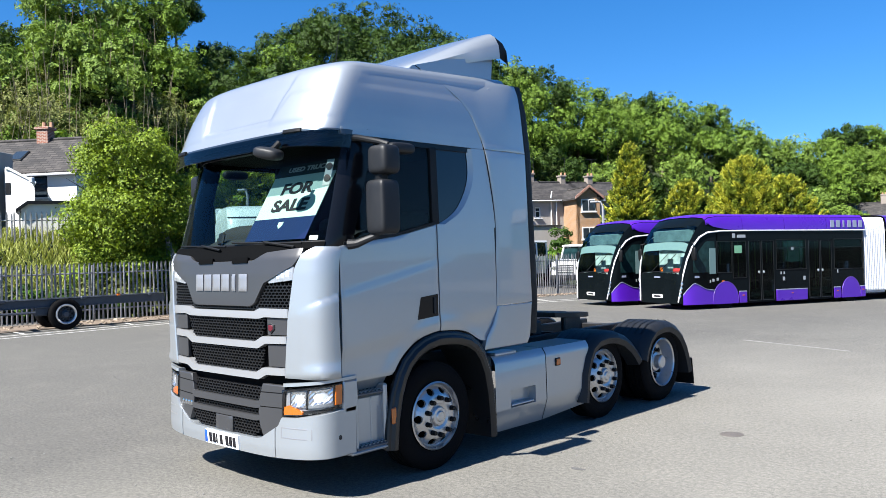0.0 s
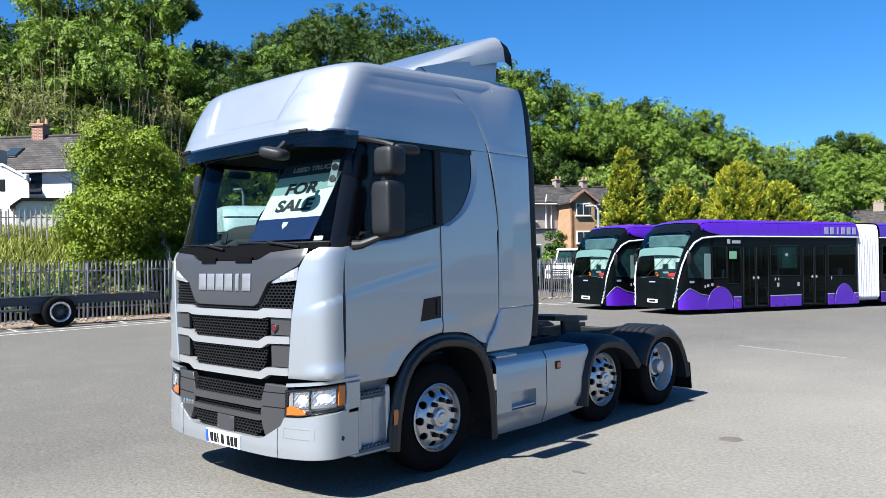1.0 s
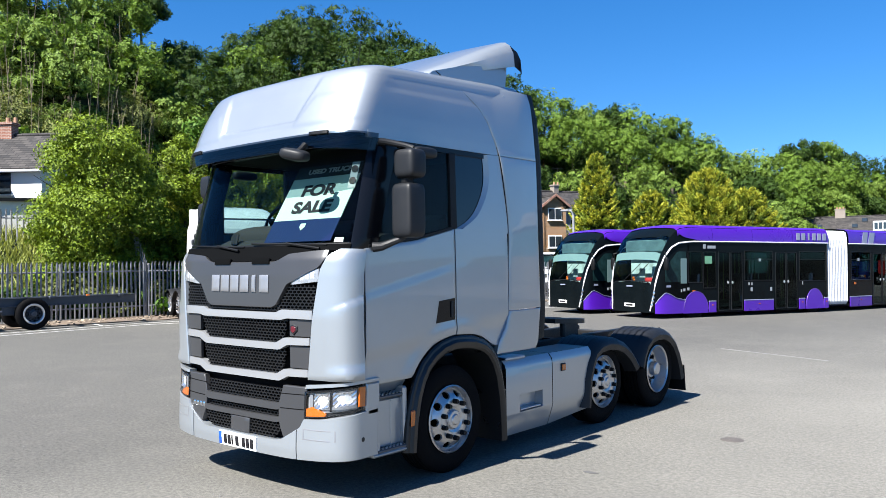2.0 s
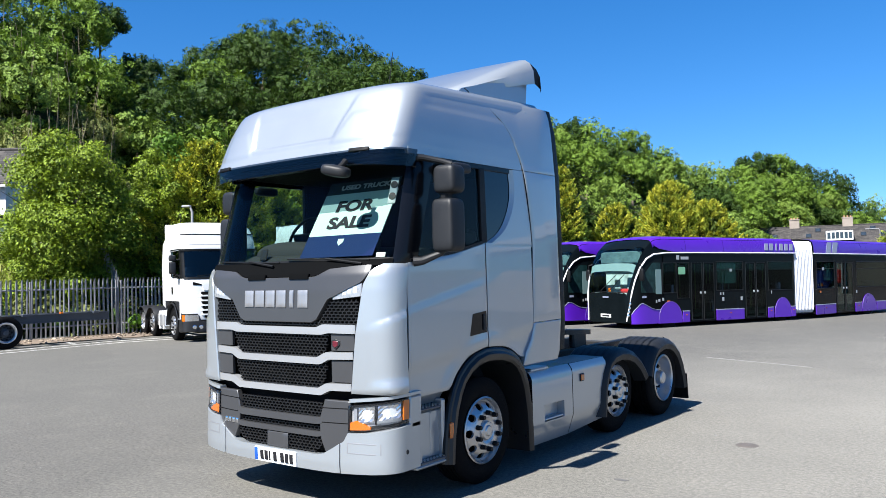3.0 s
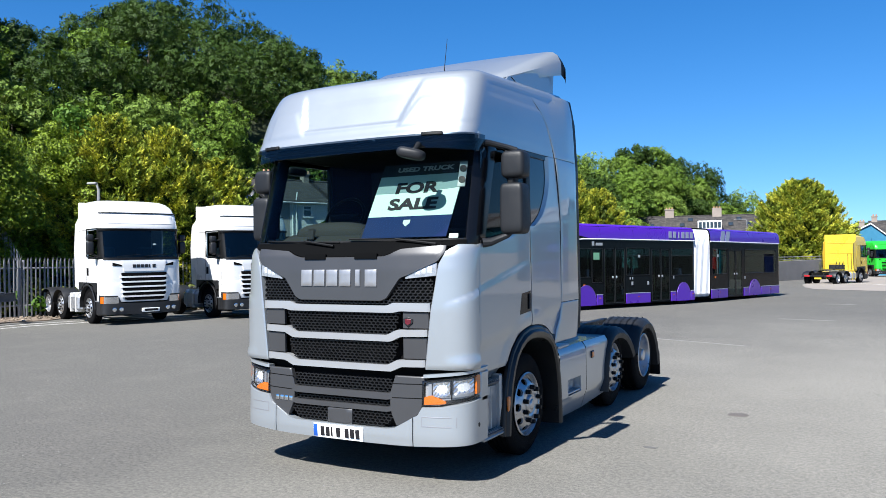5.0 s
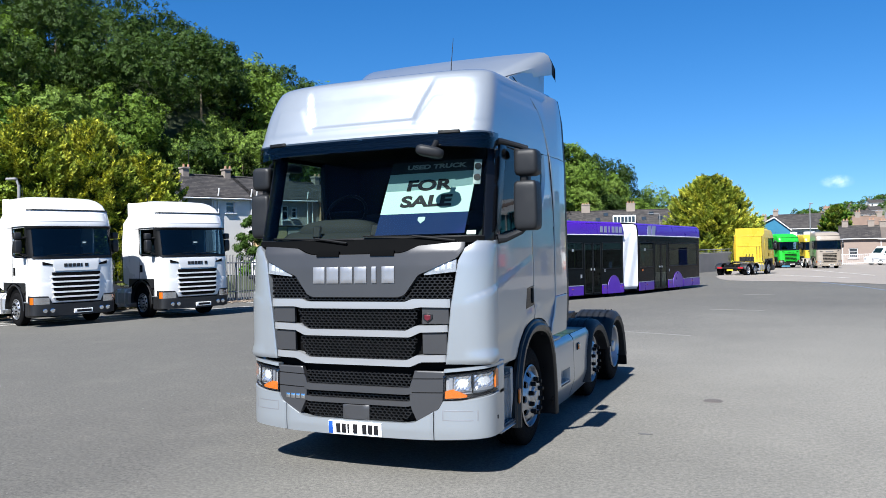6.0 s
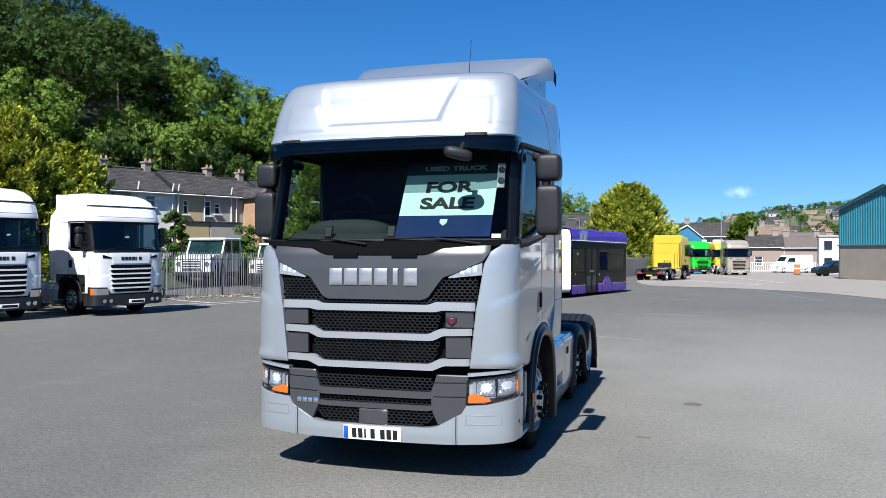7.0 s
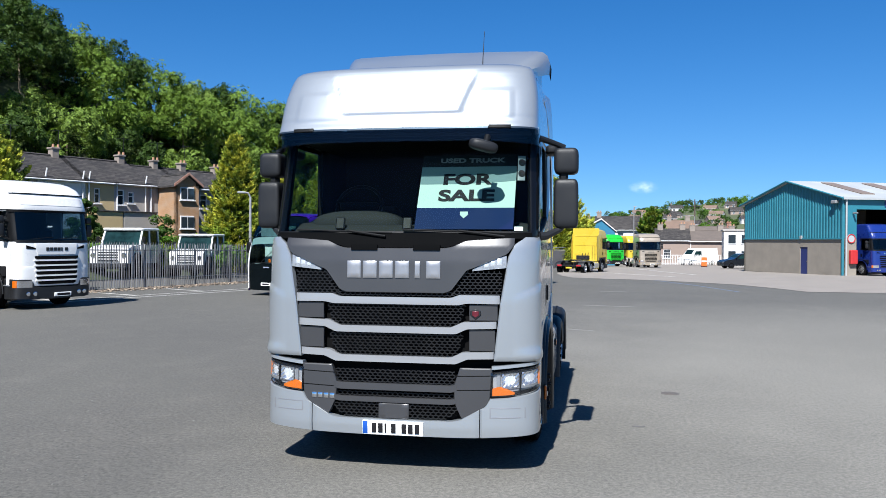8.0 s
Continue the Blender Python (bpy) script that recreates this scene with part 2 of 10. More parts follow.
# ---- building ----
class G:
    """Verts and faces of one mesh."""

    def __init__(self):
        self.v, self.f = [], []

    def add(self, vs, fs):
        n = len(self.v)
        self.v += [tuple(p) for p in vs]
        self.f += [tuple(i + n for i in f) for f in fs]
        return self

    def box(self, c, size, b=0.0, rot=None):
        h = [s / 2 for s in size]
        b = min(b, min(h) * 0.9)
        m = Euler([radians(a) for a in rot]).to_matrix() if rot else None
        vs, idx = [], {}
        if b <= 0:
            for sx in (-1, 1):
                for sy in (-1, 1):
                    for sz in (-1, 1):
                        vs.append(Vector((sx * h[0], sy * h[1], sz * h[2])))
            fs = [(0, 1, 3, 2), (4, 6, 7, 5), (0, 4, 5, 1), (2, 3, 7, 6), (0, 2, 6, 4), (1, 5, 7, 3)]
        else:
            for s in ((x, y, z) for x in (-1, 1) for y in (-1, 1) for z in (-1, 1)):
                for a in range(3):
                    idx[s, a] = len(vs)
                    vs.append(Vector([s[k] * (h[k] if k == a else h[k] - b) for k in range(3)]))
            fs = []
            for a in range(3):
                o1, o2 = (a + 1) % 3, (a + 2) % 3
                for sg in (-1, 1):
                    q = []
                    for p1, p2 in ((-1, -1), (1, -1), (1, 1), (-1, 1)):
                        s = [0, 0, 0]
                        s[a], s[o1], s[o2] = sg, p1, p2
                        q.append(idx[tuple(s), a])
                    fs.append(tuple(q if sg > 0 else q[::-1]))
                for p1 in (-1, 1):
                    for p2 in (-1, 1):
                        s0, s1 = [0, 0, 0], [0, 0, 0]
                        s0[a], s0[o1], s0[o2] = -1, p1, p2
                        s1[a], s1[o1], s1[o2] = 1, p1, p2
                        q = (idx[tuple(s0), o1], idx[tuple(s1), o1], idx[tuple(s1), o2], idx[tuple(s0), o2])
                        fs.append(q if p1 * p2 < 0 else q[::-1])
            for s in ((x, y, z) for x in (-1, 1) for y in (-1, 1) for z in (-1, 1)):
                q = (idx[s, 0], idx[s, 1], idx[s, 2])
                fs.append(q if s[0] * s[1] * s[2] > 0 else q[::-1])
        c = Vector(c)
        return self.add([(m @ p if m else p) + c for p in vs], fs)

    def cyl(self, p0, p1, r0, r1=None, n=16, caps=True):
        p0, p1 = Vector(p0), Vector(p1)
        r1 = r0 if r1 is None else r1
        q = (p1 - p0).to_track_quat("Z", "Y")
        vs = []
        for p, r in ((p0, r0), (p1, r1)):
            vs += [p + q @ Vector((r * math.cos(2 * math.pi * k / n), r * math.sin(2 * math.pi * k / n), 0)) for k in range(n)]
        fs = [(k, (k + 1) % n, n + (k + 1) % n, n + k) for k in range(n)]
        if caps:
            fs += [tuple(range(n))[::-1], tuple(range(n, 2 * n))]
        return self.add(vs, fs)

    def tube(self, pts, r, n=8):
        pts = [Vector(p) for p in pts]
        vs, fs = [], []
        up = Vector((0.13, 0.21, 0.97))
        for i, p in enumerate(pts):
            d = (pts[min(i + 1, len(pts) - 1)] - pts[max(i - 1, 0)]).normalized()
            a = d.cross(up).normalized()
            b = a.cross(d)
            rr = r[i] if isinstance(r, (list, tuple)) else r
            vs += [p + rr * (a * math.cos(2 * math.pi * k / n) + b * math.sin(2 * math.pi * k / n)) for k in range(n)]
        for i in range(len(pts) - 1):
            for k in range(n):
                j = (k + 1) % n
                fs.append((i * n + k, i * n + j, (i + 1) * n + j, (i + 1) * n + k))
        fs += [tuple(range(n)), tuple(range(len(vs) - n, len(vs)))[::-1]]
        return self.add(vs, fs)

    def lathe(self, prof, c, axis=(1, 0, 0), n=32):
        """prof: (radius, along the axis)."""
        q = Vector(axis).to_track_quat("Z", "Y")
        c = Vector(c)
        vs, fs = [], []
        for r, h in prof:
            vs += [c + q @ Vector((r * math.cos(2 * math.pi * k / n), r * math.sin(2 * math.pi * k / n), h)) for k in range(n)]
        for i in range(len(prof) - 1):
            for k in range(n):
                j = (k + 1) % n
                fs.append((i * n + k, i * n + j, (i + 1) * n + j, (i + 1) * n + k))
        return self.add(vs, fs)

    def sheet(self, fn, nu, nv, flip=False):
        vs = [fn(i / nu, j / nv) for j in range(nv + 1) for i in range(nu + 1)]
        w = nu + 1
        fs = [(j * w + i, j * w + i + 1, (j + 1) * w + i + 1, (j + 1) * w + i) for j in range(nv) for i in range(nu)]
        return self.add(vs, [f[::-1] for f in fs] if flip else fs)

    def prism(self, poly, fn, d0, d1):
        """A polygon of (u, v) swept from depth d0 to d1; fn(u, v, d) gives the place."""
        n = len(poly)
        vs = [fn(u, v, d0) for u, v in poly] + [fn(u, v, d1) for u, v in poly]
        fs = [tuple(range(n)), tuple(range(n, 2 * n))[::-1]] + [(k, k + n, (k + 1) % n + n, (k + 1) % n) for k in range(n)]
        return self.add(vs, fs)

    def panel(self, surf, fn, nu, nv, out=0.01, thick=0.03, bev=0.005, e=0.02):
        """A shaped panel on the surface surf(a, b): fn(u, v) gives (a, b). Edges are rounded off."""
        us = [0, e] + [e + (1 - 2 * e) * k / nu for k in range(1, nu)] + [1 - e, 1]
        ws = [0, e] + [e + (1 - 2 * e) * k / nv for k in range(1, nv)] + [1 - e, 1]
        W, H = len(us), len(ws)
        vs = []
        for j, v in enumerate(ws):
            for i, u in enumerate(us):
                p, n = normal_at(surf, *fn(u, v))
                edge = i in (0, W - 1) or j in (0, H - 1)
                vs.append(p + n * (out - (bev if edge else 0)))
        fs = [(j * W + i, j * W + i + 1, (j + 1) * W + i + 1, (j + 1) * W + i) for j in range(H - 1) for i in range(W - 1)]
        ring = [i for i in range(W)] + [j * W + W - 1 for j in range(1, H)] + [(H - 1) * W + i for i in range(W - 2, -1, -1)] + [j * W for j in range(H - 2, 0, -1)]
        base = len(vs)
        for r in ring:
            j, i = divmod(r, W)
            p, n = normal_at(surf, *fn(us[i], ws[j]))
            vs.append(p + n * (out - thick))
        m = len(ring)
        fs += [(ring[(k + 1) % m], ring[k], base + k, base + (k + 1) % m) for k in range(m)]
        return self.add(vs, fs)


def normal_at(surf, a, b):
    p = surf(a, b)
    da = surf(a + 1e-3, b) - surf(a - 1e-3, b)
    db = surf(a, b + 1e-3) - surf(a, b - 1e-3)
    n = da.cross(db)
    return p, n.normalized()


def mesh_of(name, g, mat, sharp=32):
    me = bpy.data.meshes.new(name)
    me.from_pydata(g.v, [], g.f)
    for m in (mat if isinstance(mat, (list, tuple)) else [mat]):
        me.materials.append(m)
    if sharp:
        me.polygons.foreach_set("use_smooth", [True] * len(me.polygons))
        me.set_sharp_from_angle(angle=radians(sharp))
    me.update()
    return me


def part(name, g, mat, parent=None, label="", sharp=32):
    ob = new(name, mesh_of(name, g, mat, sharp))
    ob.parent = parent
    return tagged(ob, label) if label else ob


def share(name, me, parent, m, label=""):
    """One more part on a mesh that is there already."""
    ob = new(name, me)
    ob.parent = parent
    ob.matrix_basis = m
    return tagged(ob, label) if label else ob


def thing(name, m=None, label="", category="", group="", kind=""):
    ob = new(name)
    ob.empty_display_size = 0.2
    if m is not None:
        ob.matrix_basis = m
    return tagged(ob, label, category, group, kind)


def words(text, size, mat, parent, m, name="lettering", depth=0.001):
    """Raised letters of the built-in font as a mesh part, centred."""
    cu = bpy.data.curves.new(name, "FONT")
    cu.body, cu.size, cu.extrude = text, size, depth
    cu.align_x, cu.align_y = "CENTER", "CENTER"
    cu.offset = size * 0.042
    ob = bpy.data.objects.new(name, cu)
    me = bpy.data.meshes.new_from_object(ob)
    bpy.data.objects.remove(ob)
    me.materials.clear()
    me.materials.append(mat)
    o = new(name, me)
    o.parent = parent
    o.matrix_basis = m
    return o


def lerp(tab, x):
    return float(np.interp(x, [t[0] for t in tab], [t[1] for t in tab]))


def superpoint(c, r, a, b, n):
    """A point of a rounded block with half sizes r and squareness n."""
    f = lambda v: math.copysign(abs(v) ** (2.0 / n), v)
    return Vector((c[0] + r[0] * f(math.cos(b)) * f(math.cos(a)), c[1] + r[1] * f(math.cos(b)) * f(math.sin(a)), c[2] + r[2] * f(math.sin(b))))


def blob(c, r, n=5, nu=24, nv=14):
    g = G()
    c = Vector(c)
    return g.sheet(lambda u, v: superpoint(c, r, 2 * math.pi * u, math.pi * (v - 0.5), n), nu, nv)


# ---- the silver tractor unit; origin under the middle of its nose, y runs to its tail ----
CORNER = []
for k in range(0, 121):
    a = k / 120 * math.pi / 2
    CORNER.append((1.22 * math.sin(a) ** (2 / 3.5), 0.34 * (1 - math.cos(a) ** (2 / 3.5))))
ARC = [0.0]
for (x0, y0), (x1, y1) in zip(CORNER, CORNER[1:]):
    ARC.append(ARC[-1] + math.hypot(x1 - x0, y1 - y0))
SC = ARC[-1]
CX, CY = [c[0] for c in CORNER], [c[1] for c in CORNER]


def plan(s, yf, w=1.22):
    """Round the nose: s runs from the middle of the front to the side."""
    a = abs(s)
    if a <= SC:
        x, y = float(np.interp(a, ARC, CX)) * w / 1.22, yf + float(np.interp(a, ARC, CY))
    else:
        x, y = w, yf + 0.34 + a - SC
    return math.copysign(x, s), y


NOSE = [(0.25, -0.025), (0.42, -0.04), (0.7, -0.03), (0.98, -0.015), (1.5, -0.018), (1.85, -0.004), (1.98, 0.012), (2.08, 0.06), (2.2, 0.1)]


def nose(s, z):
    x, y = plan(s, lerp(NOSE, z))
    return Vector((x, y, z))


def screen(s, z):
    x, y = plan(s, 0.085 + (z - 2.1) * 0.30)
    return Vector((x, y, z))


def flank(y, z):
    """The right-hand cab side with its creases and the flare round the wheel."""
    x = 1.222
    up = 1.735 + 0.2 * (y - 0.55)
    x += 0.006 * max(0.0, min(1.0, (up - z) / 0.035)) * max(0.0, min(1.0, (z - 1.15) / 0.45)) * max(0.0, min(1.0, (1.75 - y) / 0.6))
    lo = 1.25 + 0.10 * (y - 0.6)
    x -= 0.018 * max(0.0, min(1.0, (lo - z) / 0.10))
    r = math.hypot(y - 1.5, z - 0.52)
    x += 0.012 * max(0.0, min(1.0, (0.90 - r) / 0.09)) * (1 if z < 1.5 else 0)
    if z > 2.0:
        x -= 0.012 * (z - 2.0)
    return Vector((x, y, z))


def strip(left, right, z0, z1):
    return lambda u, v: ((lerp(left, z0 + (z1 - z0) * v) * (1 - u) + lerp(right, z0 + (z1 - z0) * v) * u), z0 + (z1 - z0) * v)


def band(low, top, s0, s1, both=True):
    def fn(u, v):
        s = s0 + (s1 - s0) * u
        a = abs(s) if both else s
        return s, lerp(low, a) * (1 - v) + lerp(top, a) * v
    return fn


def flat(z):
    return [(0, z)]


def mirrored(g):
    m = G()
    return m.add([(-x, y, z) for x, y, z in g.v], [f[::-1] for f in g.f])


def both_sides(name, g, mat, parent, label=""):
    part(name, g, mat, parent, label)
    part(name, mirrored(g), mat, parent, label)


def hexnet(g, surf, inside, s0, s1, z0, z1, cw=0.046, ch=0.034, t=0.0075, off=0.0, depth=0.018):
    """A honeycomb of struts on a surface, cut to inside(s, z)."""
    def strut(a, b):
        ms, mz = (a[0] + b[0]) / 2, (a[1] + b[1]) / 2
        if not inside(ms, mz):
            return
        d = Vector((b[0] - a[0], b[1] - a[1]))
        q = Vector((-d.y, d.x)).normalized() * t / 2
        vs = []
        for o in (off, off - depth):
            for s, z, sg in ((a[0], a[1], 1), (b[0], b[1], 1), (b[0], b[1], -1), (a[0], a[1], -1)):
                p, n = normal_at(surf, s + q.x * sg, z + q.y * sg)
                vs.append(p + n * o)
        g.add(vs, [(3, 2, 1, 0), (0, 1, 5, 4), (2, 3, 7, 6)])
    rows = int((z1 - z0) / (ch * 0.75)) + 2
    for j in range(rows):
        zc = z0 + j * ch * 0.75
        for i in range(int((s1 - s0) / cw) + 2):
            sc = s0 + (i + 0.5 * (j % 2)) * cw
            a, b, c, d = (sc - cw / 2, zc - ch / 4), (sc - cw / 2, zc + ch / 4), (sc, zc + ch / 2), (sc + cw / 2, zc + ch / 4)
            strut(a, b), strut(b, c), strut(c, d)
    return g


def wheel_disc(dish):
    """Disc wheel, axis along x, outer face to +x. dish > 0: bulging out. Ten oval hand holes."""
    g = G()
    if dish > 0:
        prof = [(0.312, 0.020), (0.300, 0.028), (0.292, 0.016), (0.286, -0.020), (0.276, -0.030), (0.268, -0.020), (0.254, 0.008), (0.226, 0.034), (0.200, 0.050), (0.185, 0.056), (0.145, 0.058), (0.12, 0.055)]
        inner, outer = 0.196, 0.272
    else:
        prof = [(0.312, 0.020), (0.300, 0.028), (0.288, 0.014), (0.278, -0.04), (0.266, -0.09), (0.252, -0.12), (0.240, -0.127), (0.225, -0.13), (0.195, -0.135), (0.15, -0.13), (0.12, -0.13)]
        inner, outer = 0.190, 0.250
    depth = sorted(prof)
    at = lambda r, a: Vector((lerp(depth, r), r * math.cos(a), r * math.sin(a)))
    n = 80
    for rings in ([p[0] for p in prof if p[0] > outer] + [outer], [inner] + [p[0] for p in prof if p[0] < inner]):
        vs = [at(r, 2 * math.pi * k / n) for r in rings for k in range(n)]
        g.add(vs, [(i * n + (k + 1) % n, i * n + k, (i + 1) * n + k, (i + 1) * n + (k + 1) % n) for i in range(len(rings) - 1) for k in range(n)])
    mid, hr, ha = (inner + outer) / 2, (outer - inner) / 2, math.pi / 10
    corner = math.atan2(hr, ha * mid)
    turns = sorted({round(2 * math.pi * k / 24, 4) for k in range(24)} | {round(q, 4) for q in (corner, math.pi - corner, math.pi + corner, 2 * math.pi - corner)})
    for hole in range(10):
        a0 = 2 * math.pi * hole / 10
        vs, m = [], len(turns)
        for f in (1.0, 0.5, 0.0):
            for w in turns:
                c, q = math.cos(w), math.sin(w)
                edge = min(ha * mid / max(1e-6, abs(c)), hr / max(1e-6, abs(q)))
                x, y = edge * c * f + 0.037 * c * (1 - f), edge * q * f + 0.029 * q * (1 - f)
                vs.append(at(mid + y, a0 + x / mid))
        vs += [p - Vector((0.022, 0, 0)) for p in vs[-m:]]
        g.add(vs, [(i * m + k, i * m + (k + 1) % m, (i + 1) * m + (k + 1) % m, (i + 1) * m + k) for i in range(3) for k in range(m)])
    return g


def tyre_mesh(r=0.495, w=0.29, n=56):
    g = G()
    h = w / 2
    prof = [(0.29, -h + 0.05), (0.30, -h + 0.015), (0.36, -h - 0.005), (0.43, -h + 0.002), (r - 0.03, -h + 0.015), (r - 0.008, -h + 0.03), (r, -h + 0.045)]
    x = -h + 0.045
    while x < h - 0.05:
        prof += [(r, x + 0.04), (r - 0.014, x + 0.043), (r - 0.014, x + 0.053), (r, x + 0.056)]
        x += 0.05
    prof += [(r, h - 0.045), (r - 0.008, h - 0.03), (r - 0.03, h - 0.015), (0.43, h - 0.002), (0.36, h + 0.005), (0.30, h - 0.015), (0.29, h - 0.05)]
    g.lathe(prof, (0, 0, 0), (1, 0, 0), n)
    return g


WHEELS = {}


def make_wheel(parent, m, dish, scale=1.0, disc=None, nutmat=None, tag=""):
    """wheel > tyre, drum, hub, nuts."""
    key = (dish, disc.name if disc else "")
    if key not in WHEELS:
        hub = G().lathe([(0.0, 0.080), (0.040, 0.080), (0.048, 0.074), (0.052, 0.068), (0.078, 0.066), (0.086, 0.060), (0.092, 0.046), (0.12, 0.058), (0.13, 0.0)] if dish > 0 else
                        [(0.0, 0.02), (0.07, 0.02), (0.085, 0.005), (0.09, -0.06), (0.12, -0.07), (0.125, -0.14)], (0, 0, 0), (1, 0, 0), 24)
        nut = G().cyl((0, 0, 0), (0.052, 0, 0), 0.025, 0.020, 8)
        drum = G().lathe([(0.0, -0.16), (0.2, -0.16), (0.285, -0.12), (0.285, -0.22)], (0, 0, 0), (1, 0, 0), 24)
        WHEELS[key] = [mesh_of("wheel", wheel_disc(dish), disc or STEEL, 28), mesh_of("tyre", tyre_mesh(), RUBBER, 30), mesh_of("hub", hub, disc or STEEL, 30),
                       mesh_of("wheel_nut", nut, nutmat or BLACKPLASTIC, 30), mesh_of("brake_drum", drum, DARK, 30)]
    me = WHEELS[key]
    w = share("wheel", me[0], parent, m @ Matrix.Scale(scale, 4), tag)
    share("tyre", me[1], w, Matrix.Translation((-0.13, 0, 0)), "black rubber tyre")
    share("hub", me[2], w, Matrix())
    share("brake_drum", me[4], w, Matrix())
    for k in range(10):
        a = 2 * math.pi * (k + 0.5) / 10
        share("wheel_nut", me[3], w, Matrix.Translation((0.052 if dish > 0 else -0.132, 0.167 * math.cos(a), 0.167 * math.sin(a))), "black nut cap" if dish > 0 else "")
    return w


truck = thing("tractor_unit", None, "silver three-axle tractor unit with high-roof cab parked on asphalt", "truck")

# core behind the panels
# near-black sheet whose colour stands for the shade behind the grille
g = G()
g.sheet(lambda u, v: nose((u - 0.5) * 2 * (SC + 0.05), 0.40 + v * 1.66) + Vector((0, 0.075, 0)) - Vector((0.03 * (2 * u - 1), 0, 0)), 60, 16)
part("front_core", g, DARK, truck, "black sheet painting the dark recess behind the grille")
g = G()
g.sheet(lambda u, v: Vector((1.185, 0.33 + u * 2.0, lerp([(0.33, 0.95), (0.9, 0.97), (1.0, 1.1), (1.4, 1.24), (1.6, 1.24), (2.0, 1.15), (2.33, 1.1)], 0.33 + u * 2.0) * (1 - v) + v * lerp([(0.3, 2.04), (0.96, 2.10), (1.48, 2.22), (2.4, 2.24)], 0.33 + 2 * u))), 24, 6)
both_sides("cab_inner_side", g, BLACKPLASTIC, truck)

# upper front panel in graphite, with cowl and wiper trough
low = [(0, 1.578), (0.44, 1.578), (0.50, 1.60), (0.63, 1.775), (0.70, 1.80), (0.975, 1.915), (1.03, 1.99)]
top = [(0, 1.965), (0.45, 1.968), (0.53, 1.985), (0.62, 2.025), (0.9, 2.045), (1.03, 2.05)]
part("front_panel", G().panel(nose, band(low, top, -1.035, 1.035), 84, 16, 0.022, 0.05, 0.006, 0.012), GREYPAINT, truck, "graphite grey upper grille panel")
g = G().panel(nose, band([(0, 1.968), (0.45, 1.972), (0.53, 1.99), (0.62, 2.03), (1.2, 2.055)], [(0, 2.1), (1.2, 2.105)], -1.20, 1.20), 60, 6, 0.008, 0.05, 0.004)
part("cowl", g, COWLBLACK, truck, "black wiper cowl")
for sx in (-0.28, 0.28):
    part("cowl_hinge", G().panel(nose, band(flat(1.945), flat(1.985), sx - 0.12, sx + 0.12), 8, 3, 0.034, 0.05, 0.006), COWLBLACK, truck)

# lettering on the front panel: six plain bright blocks
for k in range(6):
    s0 = -0.43 + k * 0.1445
    w = 0.05 if k == 4 else 0.123
    if k == 5:
        s0 -= 0.012
    g = G().panel(nose, band(flat(1.705), flat(1.852), s0 + (0.03 if k == 4 else 0), s0 + (0.03 if k == 4 else 0) + w), 3, 4, 0.036, 0.02, 0.007, 0.1)
    part("emblem_block", g, LETTER, truck, "bright metal block of the maker's lettering")

# small upper lamps, mesh inlets beside the front panel
for sg in (1, -1):
    f = band([(0.68, 1.772), (0.97, 1.798)], [(0.68, 1.784), (0.80, 1.85), (0.97, 1.908)], 0.68 if sg > 0 else -0.68, 0.972 if sg > 0 else -0.972)
    if sg < 0:
        f0 = f
        f = lambda u, v, f0=f0: f0(1 - u, v)
    lampo = part("daytime_lamp", G().panel(nose, f, 12, 5, 0.012, 0.03, 0.004), LAMPGREY, truck, "clear upper running lamp")
    part("lens", G().panel(nose, f, 12, 5, 0.024, 0.012, 0.004), CLEAR, lampo).visible_shadow = False
    for k in range(3):
        c = 0.80 + 0.055 * k
        part("bulb", G().panel(nose, band(flat(1.805 + 0.01 * k), flat(1.835 + 0.022 * k), sg * (c - 0.02) if sg > 0 else -(c + 0.02), sg * (c + 0.02) if sg > 0 else -(c - 0.02)), 2, 2, 0.016, 0.02, 0.004, 0.2), REFLECTOR, lampo)
net = G()
hexnet(net, nose, lambda s, z: 1.572 < z < 1.775 and abs(s) > 0.515 + (z - 1.585) * 0.62 and abs(s) < 0.935, -0.95, 0.95, 1.56, 1.79, off=-0.002)
hexnet(net, nose, lambda s, z: 1.545 < z < 1.585 and abs(s) < 0.53, -0.55, 0.55, 1.545, 1.585, off=-0.002)
part("mesh_inlet", net, MESHBLACK, truck, "black honeycomb mesh")

# three silver bars, inset panels and meshes between them
for z in (1.478, 1.228, 0.968):
    low = [(0, z), (0.54, z), (0.64, z + 0.045), (0.92, z + 0.052)]
    top = [(0, z + 0.058), (0.5, z + 0.058), (0.6, z + 0.105), (0.92, z + 0.112)]
    if z > 1.4:
        low = [(0, z), (0.56, z), (0.64, z + 0.016), (0.92, z + 0.012)]
        top = [(0, z + 0.062), (0.5, z + 0.062), (0.57, z + 0.088), (0.92, z + 0.086)]
    e = {1.478: 0.915, 1.228: 0.888, 0.968: 0.865}[z]
    part("grille_bar", G().panel(nose, band(low, top, -e, e), 60, 4, 0.022, 0.06, 0.010, 0.01), BARSILVER, truck, "silver grille bar")
for z0, z1, e in ((1.347, 1.486, 0.90), (1.085, 1.268, 0.878)):
    for sg in (1, -1):
        ss = (0.655, e) if sg > 0 else (-e, -0.655)
        part("grille_inset", G().panel(nose, band(flat(z0), flat(z1), *ss), 10, 5, 0.004, 0.03, 0.004), GREYPAINT, truck, "graphite grille inset")
net = G()
hexnet(net, nose, lambda s, z: 1.288 < z < 1.475 and abs(s) < 0.56 + (z - 1.288) * 0.35, -0.66, 0.66, 1.28, 1.48, off=-0.004)
part("grille_mesh", net, MESHBLACK, truck, "black honeycomb grille")
